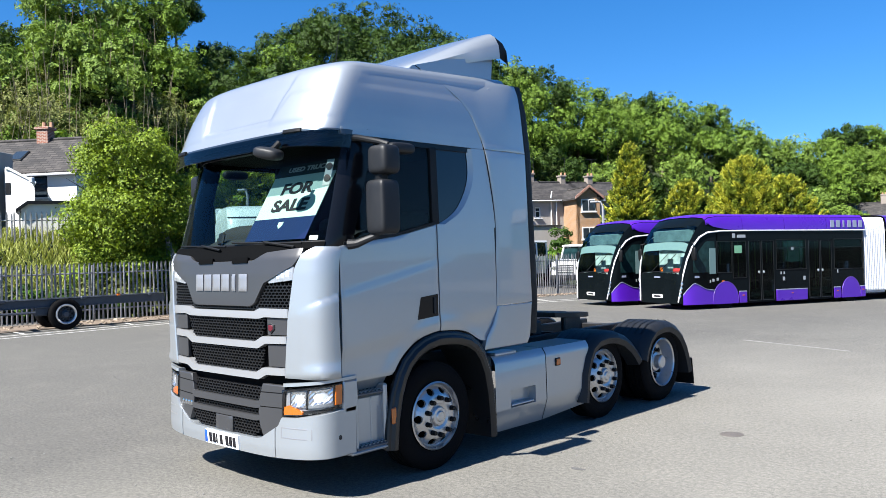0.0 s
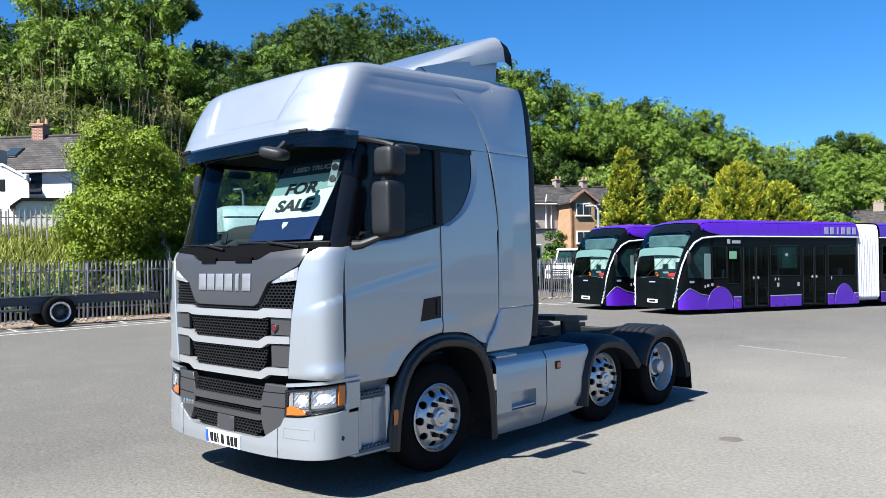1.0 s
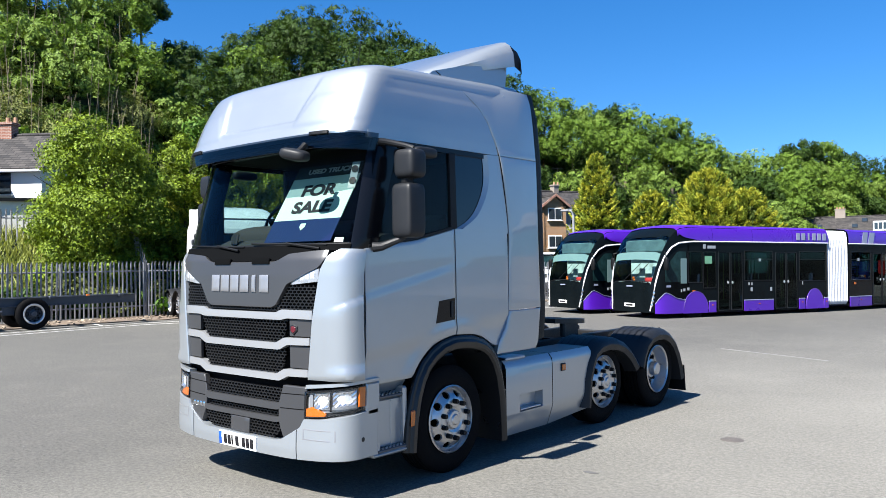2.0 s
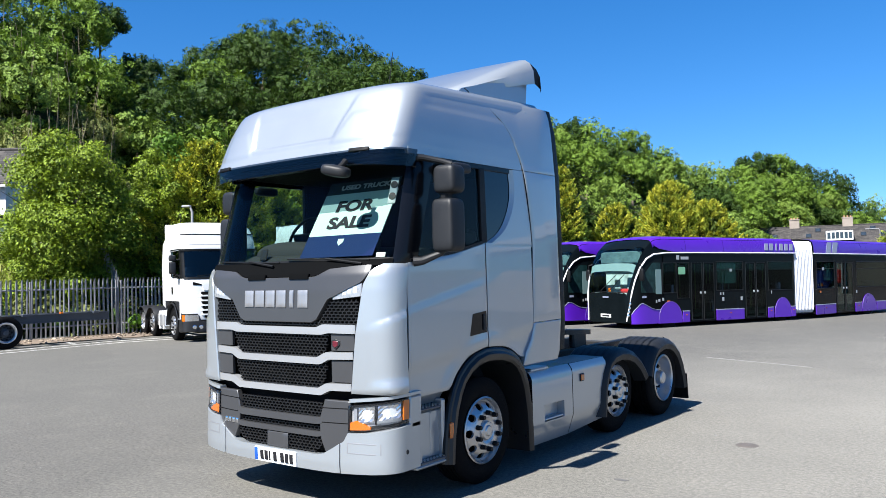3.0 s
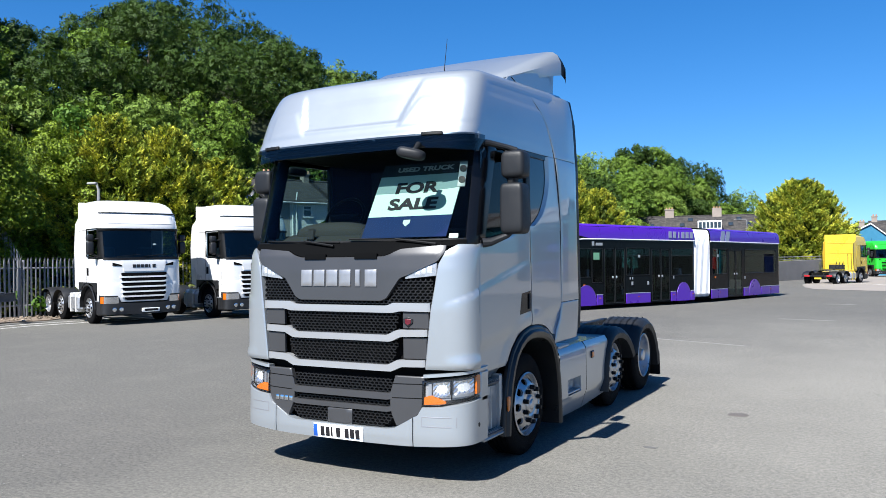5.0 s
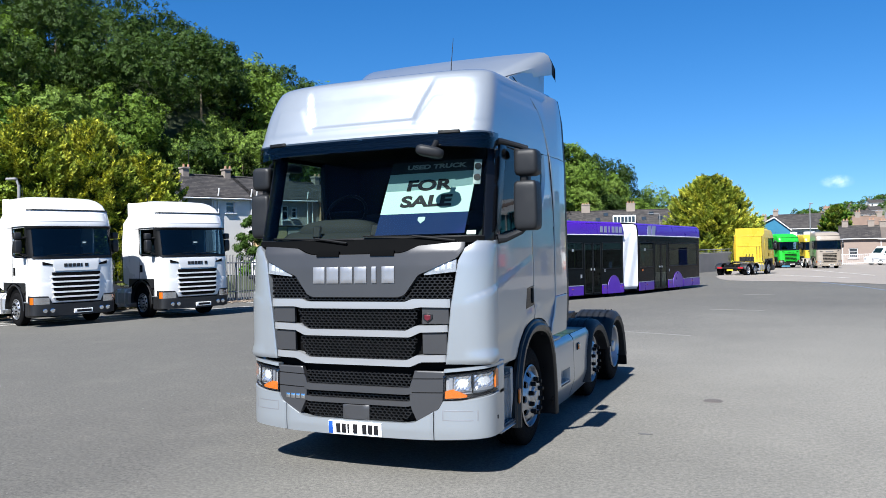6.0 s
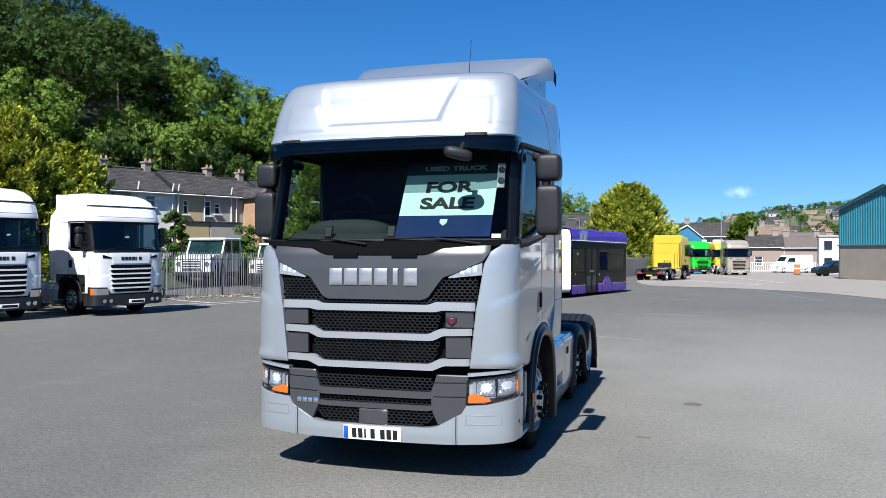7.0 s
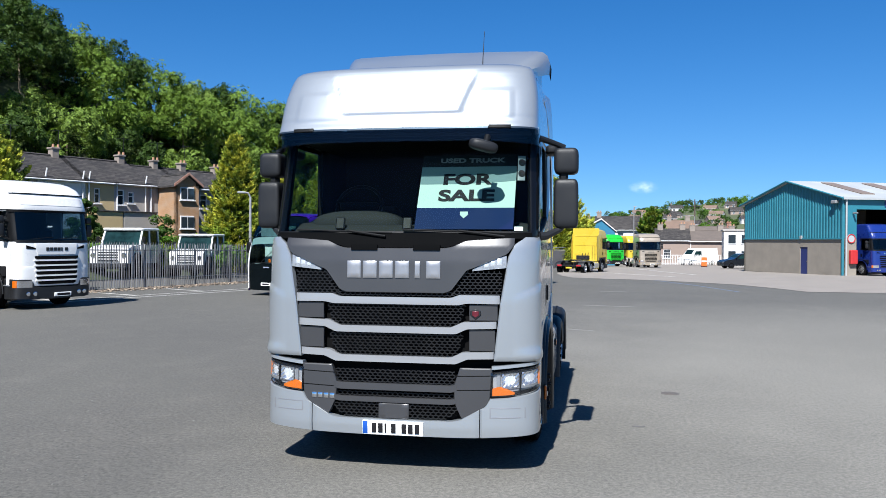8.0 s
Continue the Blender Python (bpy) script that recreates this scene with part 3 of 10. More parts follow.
net = G()
hexnet(net, nose, lambda s, z: 1.03 < z < 1.226 and abs(s) < 0.54 + (z - 1.03) * 0.35, -0.64, 0.64, 1.02, 1.23, off=-0.004)
part("grille_mesh", net, MESHBLACK, truck, "black honeycomb grille")
BADGERED = pbr("badge_red", (0.08, 0.006, 0.012), 0.35, 0.0, 0.2, 40, 200)
badge = part("badge", G().panel(nose, band([(0.66, 1.40), (0.71, 1.355), (0.76, 1.40)], [(0.66, 1.43), (0.71, 1.448), (0.76, 1.43)], 0.664, 0.756), 10, 6, 0.014, 0.02, 0.005, 0.08), GREYPLASTIC, truck, "small shield badge with a red field")
part("badge_field", G().panel(nose, band([(0.66, 1.405), (0.71, 1.372), (0.76, 1.405)], [(0.66, 1.422), (0.71, 1.43), (0.76, 1.422)], 0.682, 0.738), 8, 5, 0.019, 0.01, 0.004, 0.1), BADGERED, badge)

# lower grille in graphite
for sg in (1, -1):
    def cheek(u, v, sg=sg):
        z = 0.505 + (0.935 - 0.505) * v
        inner = lerp([(0.50, 0.60), (0.60, 0.545), (0.66, 0.53), (0.78, 0.525), (0.93, 0.575)], z)
        outer = lerp([(0.505, 0.615), (0.60, 0.79), (0.655, 0.828), (0.68, 0.838), (0.93, 0.858)], z)
        s = inner + (outer - inner) * u
        return (s, z) if sg > 0 else (-(inner + (outer - inner) * (1 - u)), z)
    ch = part("lower_panel", G().panel(nose, cheek, 10, 12, 0.012, 0.05, 0.006), GREYPAINT, truck, "graphite lower grille panel")
    for z in (0.745, 0.865):
        ss = (0.54, 0.84) if sg > 0 else (-0.84, -0.54)
        part("groove", G().panel(nose, band([(0.54, z - 0.004), (0.84, z + 0.004)], [(0.54, z + 0.004), (0.84, z + 0.012)], *ss), 8, 1, 0.0135, 0.006, 0.001, 0.1), DARK, ch)
for z0, z1 in ((0.722, 0.782), (0.618, 0.662)):
    part("lower_bar", G().panel(nose, band([(0, z0), (0.5, z0), (0.57, z0 + 0.015)], [(0, z1), (0.5, z1), (0.57, z1 + 0.015)], -0.57, 0.57), 40, 4, 0.014, 0.05, 0.008), GREYPAINT, truck, "graphite lower bar")
for fn, z0, z1, off in ((lambda s, z: 0.785 < z < 0.905 and abs(s) < 0.54, 0.78, 0.91, -0.02), (lambda s, z: 0.664 < z < 0.705 and abs(s) < 0.54, 0.66, 0.71, -0.02),
                        (lambda s, z: 0.482 < z < 0.615 and abs(s) < 0.44 + min(z - 0.482, 0.66 - z) * 1.6, 0.48, 0.62, -0.006)):
    part("lower_mesh", hexnet(G(), nose, fn, -0.62, 0.62, z0, z1, off=off), MESHBLACK, truck, "black honeycomb lower grille")
part("radar_cover", G().panel(nose, band(flat(0.478), flat(0.612), -0.14, 0.13), 4, 4, 0.012, 0.03, 0.008, 0.06), GREYPAINT, truck, "square radar cover")
for k in range(4):
    part("model_mark", G().panel(nose, band(flat(0.638), flat(0.682), -0.755 + 0.056 * k, -0.712 + 0.056 * k), 1, 1, 0.02, 0.012, 0.003, 0.15), CHROME, truck, "bright bar of a model mark")

# bumper, lamp surround, corner panels
for s0, s1 in ((-0.748, 0.748), (0.756, SC + 0.13), (-SC - 0.13, -0.756)):
    low = [(0, 0.335), (0.75, 0.342), (1.2, 0.36), (1.6, 0.365)]
    top = [(0, 0.475), (0.50, 0.478), (0.58, 0.492), (0.80, 0.612), (0.838, 0.68), (1.0, 0.69), (1.36, 0.745), (1.6, 0.76)]
    b = part("bumper", G().panel(nose, band(low, top, s0, s1), 44, 9, 0.026, 0.08, 0.012, 0.02), SILVER, truck, "silver bumper section")
    if s0 > 0 or s1 < 0:
        sg = 1 if s0 > 0 else -1
        for za, zb, ta, tb in ((0.505, 0.515, 0.84, 1.14), (0.585, 0.595, 0.84, 1.14), (0.505, 0.595, 0.835, 0.845), (0.51, 0.59, 1.13, 1.14)):
            part("bumper_groove", G().panel(nose, band(flat(za + 0.01), flat(zb + 0.01), *sorted((sg * ta, sg * tb))), 6, 1, 0.0272, 0.004, 0.0005, 0.2), LETTER, b)
        part("tow_eye_cap", G().lathe([(0.0, 0.004), (0.013, 0.004), (0.022, 0.0), (0.022, -0.02)], nose(sg * (SC - 0.05), 0.52) + Vector((sg * 0.024, -0.004, 0)), (sg, -0.3, 0), 16), GREYPLASTIC, b)
for sg in (1, -1):
    ss = lambda a, b: (a, b) if sg > 0 else (-b, -a)
    part("lamp_lip", G().panel(nose, band([(0.84, 0.925), (1.3, 0.968), (1.6, 0.975)], [(0.84, 0.955), (1.3, 0.995), (1.6, 1.0)], *ss(0.85, SC + 0.13)), 24, 3, 0.03, 0.08, 0.010, 0.03), SILVER, truck, "silver lip over the headlamp")
    part("lamp_side", G().panel(nose, band([(1.3, 0.70)], [(1.3, 0.97)], *ss(1.385, SC + 0.13)), 6, 5, 0.026, 0.07, 0.014, 0.06), SILVER, truck)
    left = [(1.0, 0.868), (1.02, 0.868), (1.48, 0.918), (1.90, 0.988), (2.0, 1.04), (2.055, 1.13)]
    right = [(1.0, SC - 0.026), (2.0, SC - 0.04), (2.07, SC - 0.07)]
    fn = strip(left, right, 1.0, 2.06)
    f2 = fn if sg > 0 else (lambda u, v, fn=fn: (-fn(1 - u, v)[0], fn(1 - u, v)[1]))

    def skin(s, z):
        p = nose(s, z)
        a = max(0.0, min(1.0, (abs(s) - 1.02) / 0.2))
        bulge = 0.022 * math.exp(-((z - 1.045) / 0.05) ** 2) + 0.016 * max(0.0, min(1.0, (1.62 + 0.35 * (abs(s) - 1.2) - z) / 0.03))
        d = Vector((math.copysign(0.7, s), -0.7, 0)) if abs(s) > 1.1 else Vector((0, -1, 0))
        return p + d * bulge * a
    part("corner_panel", G().panel(skin, f2, 26, 44, 0.026, 0.06, 0.010, 0.02), SILVER, truck, "silver wrap-round corner panel")
    # headlamp
    low = [(0.835, 0.692), (1.0, 0.702), (1.36, 0.757)]
    top = [(0.835, 0.902), (1.3, 0.955), (1.37, 0.955)]
    lo2 = [(0.83, 0.700), (1.0, 0.71), (1.36, 0.765)]
    hl = part("headlamp", G().panel(nose, band(low, top, *ss(0.84, 1.375)), 20, 8, -0.012, 0.04, 0.003), GREYPLASTIC, truck, "clear headlamp with amber turn signal")
    part("lens", G().panel(nose, band(low, top, *ss(0.84, 1.375)), 24, 8, 0.026, 0.02, 0.006, 0.03), CLEAR, hl).visible_shadow = False
    part("turn_signal", G().panel(nose, band(lo2, [(0.83, 0.755), (0.92, 0.785), (0.98, 0.765), (1.06, 0.728)], *ss(0.848, 1.05)), 14, 4, 0.014, 0.02, 0.004), ORANGE, hl, "amber turn signal")
    part("side_signal", G().panel(nose, band([(1.3, 0.785)], [(1.3, 0.945)], *ss(1.310, 1.370)), 3, 6, 0.027, 0.02, 0.004), ORANGE, hl, "amber side signal")
    for c0, c1 in ((0.935, 1.085), (1.105, 1.295)):
        part("reflector", G().panel(nose, band([(0.9, 0.770), (1.3, 0.800)], [(0.9, 0.892), (1.3, 0.930)], *ss(c0, c1)), 6, 4, 0.0, 0.03, 0.012, 0.12), REFLECTOR, hl, "bright rectangular reflector")
        part("reflector_rim", G().panel(nose, band([(0.9, 0.758), (1.3, 0.786)], [(0.9, 0.772), (1.3, 0.802)], *ss(c0, c1)), 4, 1, 0.010, 0.03, 0.004, 0.1), LAMPGREY, hl)
    part("lamp_base", G().panel(nose, band([(0.9, 0.725), (1.3, 0.768)], [(0.9, 0.90), (1.3, 0.94)], *ss(0.862, 1.318)), 12, 4, -0.004, 0.03, 0.004), LAMPGREY, hl)
    for b0, b1, e0, e1 in (([(0.835, 0.884), (1.3, 0.937), (1.37, 0.937)], top, 0.842, 1.372), (low, top, 0.842, 0.856), ([(0.9, 0.735), (1.3, 0.775)], [(0.9, 0.895), (1.3, 0.94)], 1.088, 1.100), (low, [(0.835, 0.699), (1.0, 0.709), (1.36, 0.765)], 0.842, 1.372)):
        part("lamp_bezel", G().panel(nose, band(b0, b1, *ss(e0, e1)), 12, 3, 0.022, 0.012, 0.002), BLACKGLOSS, hl, "black inner edge of the lamp")
    part("light_guide", G().panel(nose, band([(1.1, 0.768), (1.3, 0.785)], [(1.1, 0.792), (1.3, 0.81)], *ss(1.08, 1.30)), 10, 2, 0.016, 0.02, 0.004), LETTER, hl)
    part("light_guide", G().panel(nose, band([(0.85, 0.78)], [(0.85, 0.88)], *ss(0.895, 0.925)), 2, 6, 0.014, 0.02, 0.004), LETTER, hl)
    for c0, c1 in ((0.940, 1.080), (1.110, 1.290)):
        def facet(u, v, c0=c0, c1=c1, sg=sg):
            i, j = round(u * 8), round(v * 6)
            sv = c0 + (c1 - c0) * u
            p, n = normal_at(nose, sg * sv, (0.770 + 0.035 * (sv - 0.94) / 0.35) * (1 - v) + (0.888 + 0.034 * (sv - 0.94) / 0.35) * v)
            return p + n * (0.012 - 0.028 * (1 - (2 * u - 1) ** 2) * (1 - (2 * v - 1) ** 2) + (0.006 if (i + j) % 2 else 0.0))
        part("facet_bowl", G().sheet(facet, 8, 6, sg < 0), FACET, hl, "faceted bright reflector", 0)
# number plate, its characters as plain bars
pl = part("number_plate", G().panel(nose, band(flat(0.345), flat(0.462), -0.275, 0.265), 8, 3, 0.040, 0.016, 0.003, 0.02), PLATEWHITE, truck, "white number plate with a blue band")
part("plate_band", G().panel(nose, band(flat(0.350), flat(0.457), -0.272, -0.228), 1, 2, 0.0415, 0.004, 0.001), PLATEBLUE, pl)
for k in range(7):
    s0 = -0.19 + 0.058 * k + (0.035 if k > 3 else 0)
    part("plate_bar", G().panel(nose, band(flat(0.366), flat(0.442), s0, s0 + (0.014 if k == 2 else 0.040)), 1, 4, 0.0475, 0.010, 0.0005), INK, pl)

# windscreen, pillars, visor
g = G()
g.sheet(lambda u, v: screen((u - 0.5) * 2.34, 2.085 + v * 0.90), 40, 12)
ws = part("windscreen", g, WINDSCREEN, truck, "large clear windscreen")
ws.visible_shadow = False
for sg in (1, -1):
    fn = strip([(2.06, 1.185), (2.98, 1.15)], [(2.06, SC + 0.045), (2.98, SC + 0.045)], 2.06, 2.99)
    f2 = fn if sg > 0 else (lambda u, v, fn=fn: (-fn(1 - u, v)[0], fn(1 - u, v)[1]))
    part("screen_pillar", G().panel(screen, f2, 12, 10, 0.006, 0.05, 0.005), BLACKGLOSS, truck, "black windscreen pillar")
part("screen_seal", G().panel(screen, band(flat(2.075), flat(2.115), -1.19, 1.19), 40, 2, 0.006, 0.03, 0.003), BLACKPLASTIC, truck)


def visor_s(s, z):
    x, y = plan(s, 0.075 + (z - 2.88) * 0.16, 1.215)
    return Vector((x, y, z))


part("sun_visor", G().panel(visor_s, band([(0, 2.905), (0.8, 2.905), (1.2, 2.875), (1.6, 2.88)], [(0, 3.035), (1.6, 3.03)], -SC - 0.06, SC + 0.06), 70, 6, 0.012, 0.006, 0.002, 0.01), VISOR, truck, "smoked translucent sun visor")
for sg in (1, -1):
    ss = (0.80, 0.995) if sg > 0 else (-0.995, -0.80)
    part("visor_bracket", G().panel(visor_s, band(flat(3.012), flat(3.042), *ss), 4, 2, 0.03, 0.03, 0.006, 0.08), BLACKPLASTIC, truck)
for x0, x1 in ((-0.95, -0.05), (0.05, 1.0)):
    wp = part("wiper", G().tube([screen(x0, 2.13) + Vector((0, -0.03, 0)), screen((x0 + x1) / 2, 2.115) + Vector((0, -0.035, 0)), screen(x1, 2.10) + Vector((0, -0.03, 0))], 0.008, 6), BLACKPLASTIC, truck, "black windscreen wiper")
    part("wiper_arm", G().tube([screen(x0 + 0.5, 2.12) + Vector((0, -0.045, 0)), screen(x1 - 0.05, 2.07) + Vector((0, -0.05, 0))], 0.011, 6), BLACKPLASTIC, wp)

# front mirror on the visor
fm = part("front_mirror", G().add(*(lambda b: (b.v, b.f))(blob((0.775, -0.03, 2.845), (0.125, 0.085, 0.05), 3.2, 24, 12))), GREYPLASTIC, truck, "dark grey front mirror under the visor")
fm.data.transform(Matrix.Translation((0.775, -0.03, 2.845)) @ Matrix.Rotation(radians(14), 4, "Y") @ Matrix.Rotation(radians(20), 4, "Z") @ Matrix.Translation((-0.775, 0.03, -2.845)))
part("stalk", G().tube([(0.79, -0.01, 2.865), (0.795, 0.02, 2.895), (0.80, 0.06, 2.935)], [0.03, 0.024, 0.028], 10), BLACKPLASTIC, fm)

# high roof: pressed panel with a recess over the visor
ROOF = [(3.018, 0.085, 1.214), (3.05, 0.10, 1.214), (3.09, 0.125, 1.214), (3.12, 0.14, 1.213), (3.16, 0.152, 1.212), (3.20, 0.17, 1.211), (3.26, 0.195, 1.208), (3.32, 0.222, 1.204), (3.38, 0.25, 1.198), (3.44, 0.283, 1.190), (3.50, 0.315, 1.18),
        (3.56, 0.350, 1.165), (3.605, 0.385, 1.148), (3.635, 0.425, 1.12), (3.655, 0.48, 1.075), (3.667, 0.57, 1.0), (3.672, 0.72, 0.84), (3.675, 0.92, 0.55), (3.677, 1.1, 0.03)]
SR = sorted({round(-SC + 2 * SC * k / 110, 4) for k in range(111)})
SIDE = [0.04, 0.1, 0.2, 0.3, 0.45, 0.6, 0.75, 0.9, 1.0]


def roof_row(z, yf, w):
    row = []
    for t in [-(1 + q) for q in SIDE[::-1]] + [s / SC for s in SR] + [1 + q for q in SIDE]:
        if abs(t) <= 1:
            x, y = plan(t * SC, yf, 1.22)
            x *= w / 1.22
        else:
            x, y = math.copysign(w, t), yf + 0.34 + (abs(t) - 1) * (2.62 - yf - 0.34)
        d = 0.0
        if abs(t) <= 1 and z > 3.10:
            half = 0.545 + (z - 3.19) * 0.36
            wide = 0.555 + (z - 3.165) * 0.62
            edge = min((half - abs(x)) / 0.02, (z - 3.165) / 0.018)
            fade = max(0.0, min(1.0, (3.60 - z) / 0.14))
            d = -0.022 * max(0.0, min(1.0, edge)) * fade
            if wide < abs(x) < 1.0 and z < 3.39:
                d += 0.007 * max(0.0, min(1.0, (3.39 - z) / 0.016)) * max(0.0, min(1.0, (abs(x) - wide) / 0.016)) * max(0.0, min(1.0, (1.0 - abs(x)) / 0.016)) * max(0.0, min(1.0, (z - 3.10) / 0.03))
        sidein = 0.006 * max(0.0, min(1.0, (z - 3.425) / 0.012)) if abs(t) > 1.02 and z < 3.56 else 0.0
        lift = 0.05 * max(0.0, y - 0.5) * max(0.0, min(1.0, (z - 3.3) / 0.3))
        row.append(Vector((x - math.copysign(sidein, x), y - d, z + lift)))
    return row


fine = []
for (z0, y0, w0), (z1, y1, w1) in zip(ROOF, ROOF[1:]):
    n = 3 if z0 < 3.6 else 1
    for k in range(n):
        t = k / n
        fine.append((z0 + (z1 - z0) * t, y0 + (y1 - y0) * t, w0 + (w1 - w0) * t))
fine.append(ROOF[-1])
g = G()
rows = [roof_row(*r) for r in fine]
W = len(rows[0])
g.add([p for r in rows for p in r], [(j * W + i, j * W + i + 1, (j + 1) * W + i + 1, (j + 1) * W + i) for j in range(len(rows) - 1) for i in range(W - 1)])
part("roof", g, SILVER, truck, "silver high roof with a pressed recess", 40)
part("roof_hatch", G().box((0, 1.25, 3.715), (0.9, 0.7, 0.05), 0.02), BLACKPLASTIC, truck, "dark roof hatch")
for x in (-0.75, 0.88):
    part("roof_stud", G().lathe([(0.0, 0.012), (0.03, 0.010), (0.035, 0.0)], (x, 0.62, 3.645), (0, 0, 1), 12), BLACKPLASTIC, truck)
an = part("aerial", G().tube([(0.65, 0.80, 3.66), (0.652, 0.82, 3.80), (0.66, 0.86, 4.05)], [0.006, 0.004, 0.0025], 6), BLACKPLASTIC, truck, "thin black aerial")
part("aerial_base", G().lathe([(0.0, 0.05), (0.015, 0.04), (0.035, 0.0)], (0.65, 0.80, 3.655), (0, 0, 1), 12), BLACKPLASTIC, an)

part("header_panel", G().panel(screen, band(flat(2.955), flat(3.05), -SC + 0.02, SC - 0.02), 50, 3, 0.004, 0.03, 0.003), BLACKGLOSS, truck, "black header above the windscreen")

# cab sides: doors, panels, windows


def eased(tab, n=7):
    """The same table with its corners rounded."""
    out = []
    for k in range(len(tab) - 1):
        p0, p1, p2, p3 = (np.array(tab[min(max(k + q, 0), len(tab) - 1)], float) for q in (-1, 0, 1, 2))
        for t in (q / n for q in range(n)):
            out.append(tuple(0.5 * (2 * p1 + (p2 - p0) * t + (2 * p0 - 5 * p1 + 4 * p2 - p3) * t * t + (3 * p1 - p0 - 3 * p2 + p3) * t ** 3)))
    return sorted(out) + [tab[-1]]


ARCH_LOW = [(0.30, 0.935), (0.85, 0.945), (0.90, 0.985), (0.99, 1.085), (1.12, 1.18), (1.25, 1.235), (1.42, 1.268), (1.52, 1.272), (1.7, 1.26), (1.86, 1.225), (2.0, 1.15), (2.09, 1.12), (2.28, 1.12)]
BELT = [(0.30, 2.062), (0.44, 2.082), (0.96, 2.142), (1.48, 2.252)]
SEAM = [(1.05, 2.04), (1.16, 2.10), (1.26, 2.19), (1.42, 2.285), (1.9, 2.30), (2.35, 2.305), (2.98, 2.19), (3.2, 2.09), (3.34, 2.00), (3.5, 1.80), (3.7, 1.40)]
QW = [(2.25, 1.50), (2.32, 1.66), (2.42, 1.79), (2.58, 1.90), (2.74, 1.95), (2.90, 1.945), (2.985, 1.93)]
ARCH_LOW, SEAM, QW = eased(ARCH_LOW), eased(SEAM), eased(QW)
for sd in (1, -1):
    def put(name, g, mat, parent, label=""):
        return part(name, g if sd > 0 else mirrored(g), mat, parent, label)

    def put_arm(name, g, mat, parent, label=""):
        """Mirror parts: those of the kerb side stand 5 cm closer to the cab."""
        if sd < 0:
            g.v = [(x - 0.055 * max(0.0, min(1.0, (x - 1.2) / 0.15)), y, z) for x, y, z in g.v]
        return put(name, g, mat, parent, label)
    door = put("door", G().panel(flank, band(ARCH_LOW, BELT, 0.318, 1.468, False), 40, 36, 0.012, 0.05, 0.005, 0.008), SILVER, truck, "silver cab door")
    put("door_frame", G().panel(flank, strip([(2.0, 0.45)], [(2.0, 1.95)], 2.945, 2.995), 14, 2, 0.006, 0.03, 0.004, 0.05), BLACKGLOSS, door)
    put("door_frame", G().panel(flank, band([(0.3, 2.062), (0.44, 2.084), (0.96, 2.146), (1.48, 2.256), (1.95, 2.26)], [(0.3, 2.088), (0.44, 2.112), (0.96, 2.172), (1.48, 2.28)], 0.36, 1.47, False), 16, 2, 0.016, 0.04, 0.004, 0.05), BLACKPLASTIC, door)
    put("window_pillar", G().panel(flank, strip([(2.2, 1.425), (2.97, 1.42)], [(2.2, 1.515), (2.97, 1.505)], 2.235, 2.975), 4, 8, 0.006, 0.04, 0.004), BLACKPLASTIC, truck, "black pillar between the side windows")
    win = put("door_window", G().sheet(lambda u, v: flank(0.44 + u * 1.0, lerp(BELT, 0.44 + u) * (1 - v) + 2.97 * v) + Vector((-0.012, 0, 0)), 8, 6), SIDEGLASS, door, "tinted door window")
    win.visible_shadow = False
    put("quarter_window", G().sheet(lambda u, v: flank(1.49 + u * (lerp(QW, 2.255 + v * 0.72) + 0.01 - 1.49), 2.255 + v * 0.72) + Vector((-0.012, 0, 0)), 8, 10), NAVYPANE, truck, "dark rounded quarter window")
    put("cab_quarter", G().panel(flank, band(ARCH_LOW, [(1.47, 2.25), (1.5, 2.252), (2.35, 2.254)], 1.478, 2.296, False), 20, 26, 0.012, 0.05, 0.0008, 0.01), SILVER, truck, "silver cab side panel")
    put("rear_pillar", G().panel(flank, strip([(a, b + 0.058) for a, b in QW], [(a, b - 0.003) for a, b in SEAM if 2.0 < a < 3.1], 2.22, 2.99), 10, 14, 0.0123, 0.05, 0.0003, 0.02), SILVER, truck, "silver rear pillar")
    put("sleeper_lining", G().box((1.17, 1.86, 2.55), (0.03, 0.86, 0.92), 0.008), CABTRIM, truck)
    put("window_rim", G().sheet(lambda u, v: flank(lerp(QW, 2.25 + 0.735 * v) + 0.064 * u - 0.004, 2.25 + 0.735 * v) + Vector((-0.006 + 0.020 * u, 0, 0)), 4, 40), SILVER, truck, "silver bevel round the quarter window")
    put("side_top", G().panel(flank, strip([(2.9, 0.38)], [(2.9, 2.18)], 2.992, 3.05), 20, 3, 0.013, 0.04, 0.006, 0.02), SILVER, truck)

    def fair(y, z):
        keep = 1.0 - 0.65 * max(0.0, min(1.0, (y - 2.15) / 0.45))
        return Vector((1.229 - keep * lerp([(2.9, 0.0), (3.0, 0.006), (3.05, 0.016), (3.2, 0.022), (3.32, 0.030), (3.44, 0.043), (3.5, 0.053), (3.56, 0.068), (3.62, 0.09), (3.75, 0.15)], z) - 0.05 * max(0.0, (y - 2.55)), y, z))
    REAR = [(1.0, 2.82), (1.04, 2.84), (1.45, 2.89), (3.0, 2.84), (3.41, 2.80), (3.60, 2.775), (3.70, 2.74)]
    fr = put("side_fairing", G().panel(fair, strip([(a, b + 0.0025) for a, b in SEAM], REAR, 2.994, 3.69), 14, 24, 0.012, 0.05, 0.003, 0.02), SILVER, truck, "silver air fairing behind the cab")
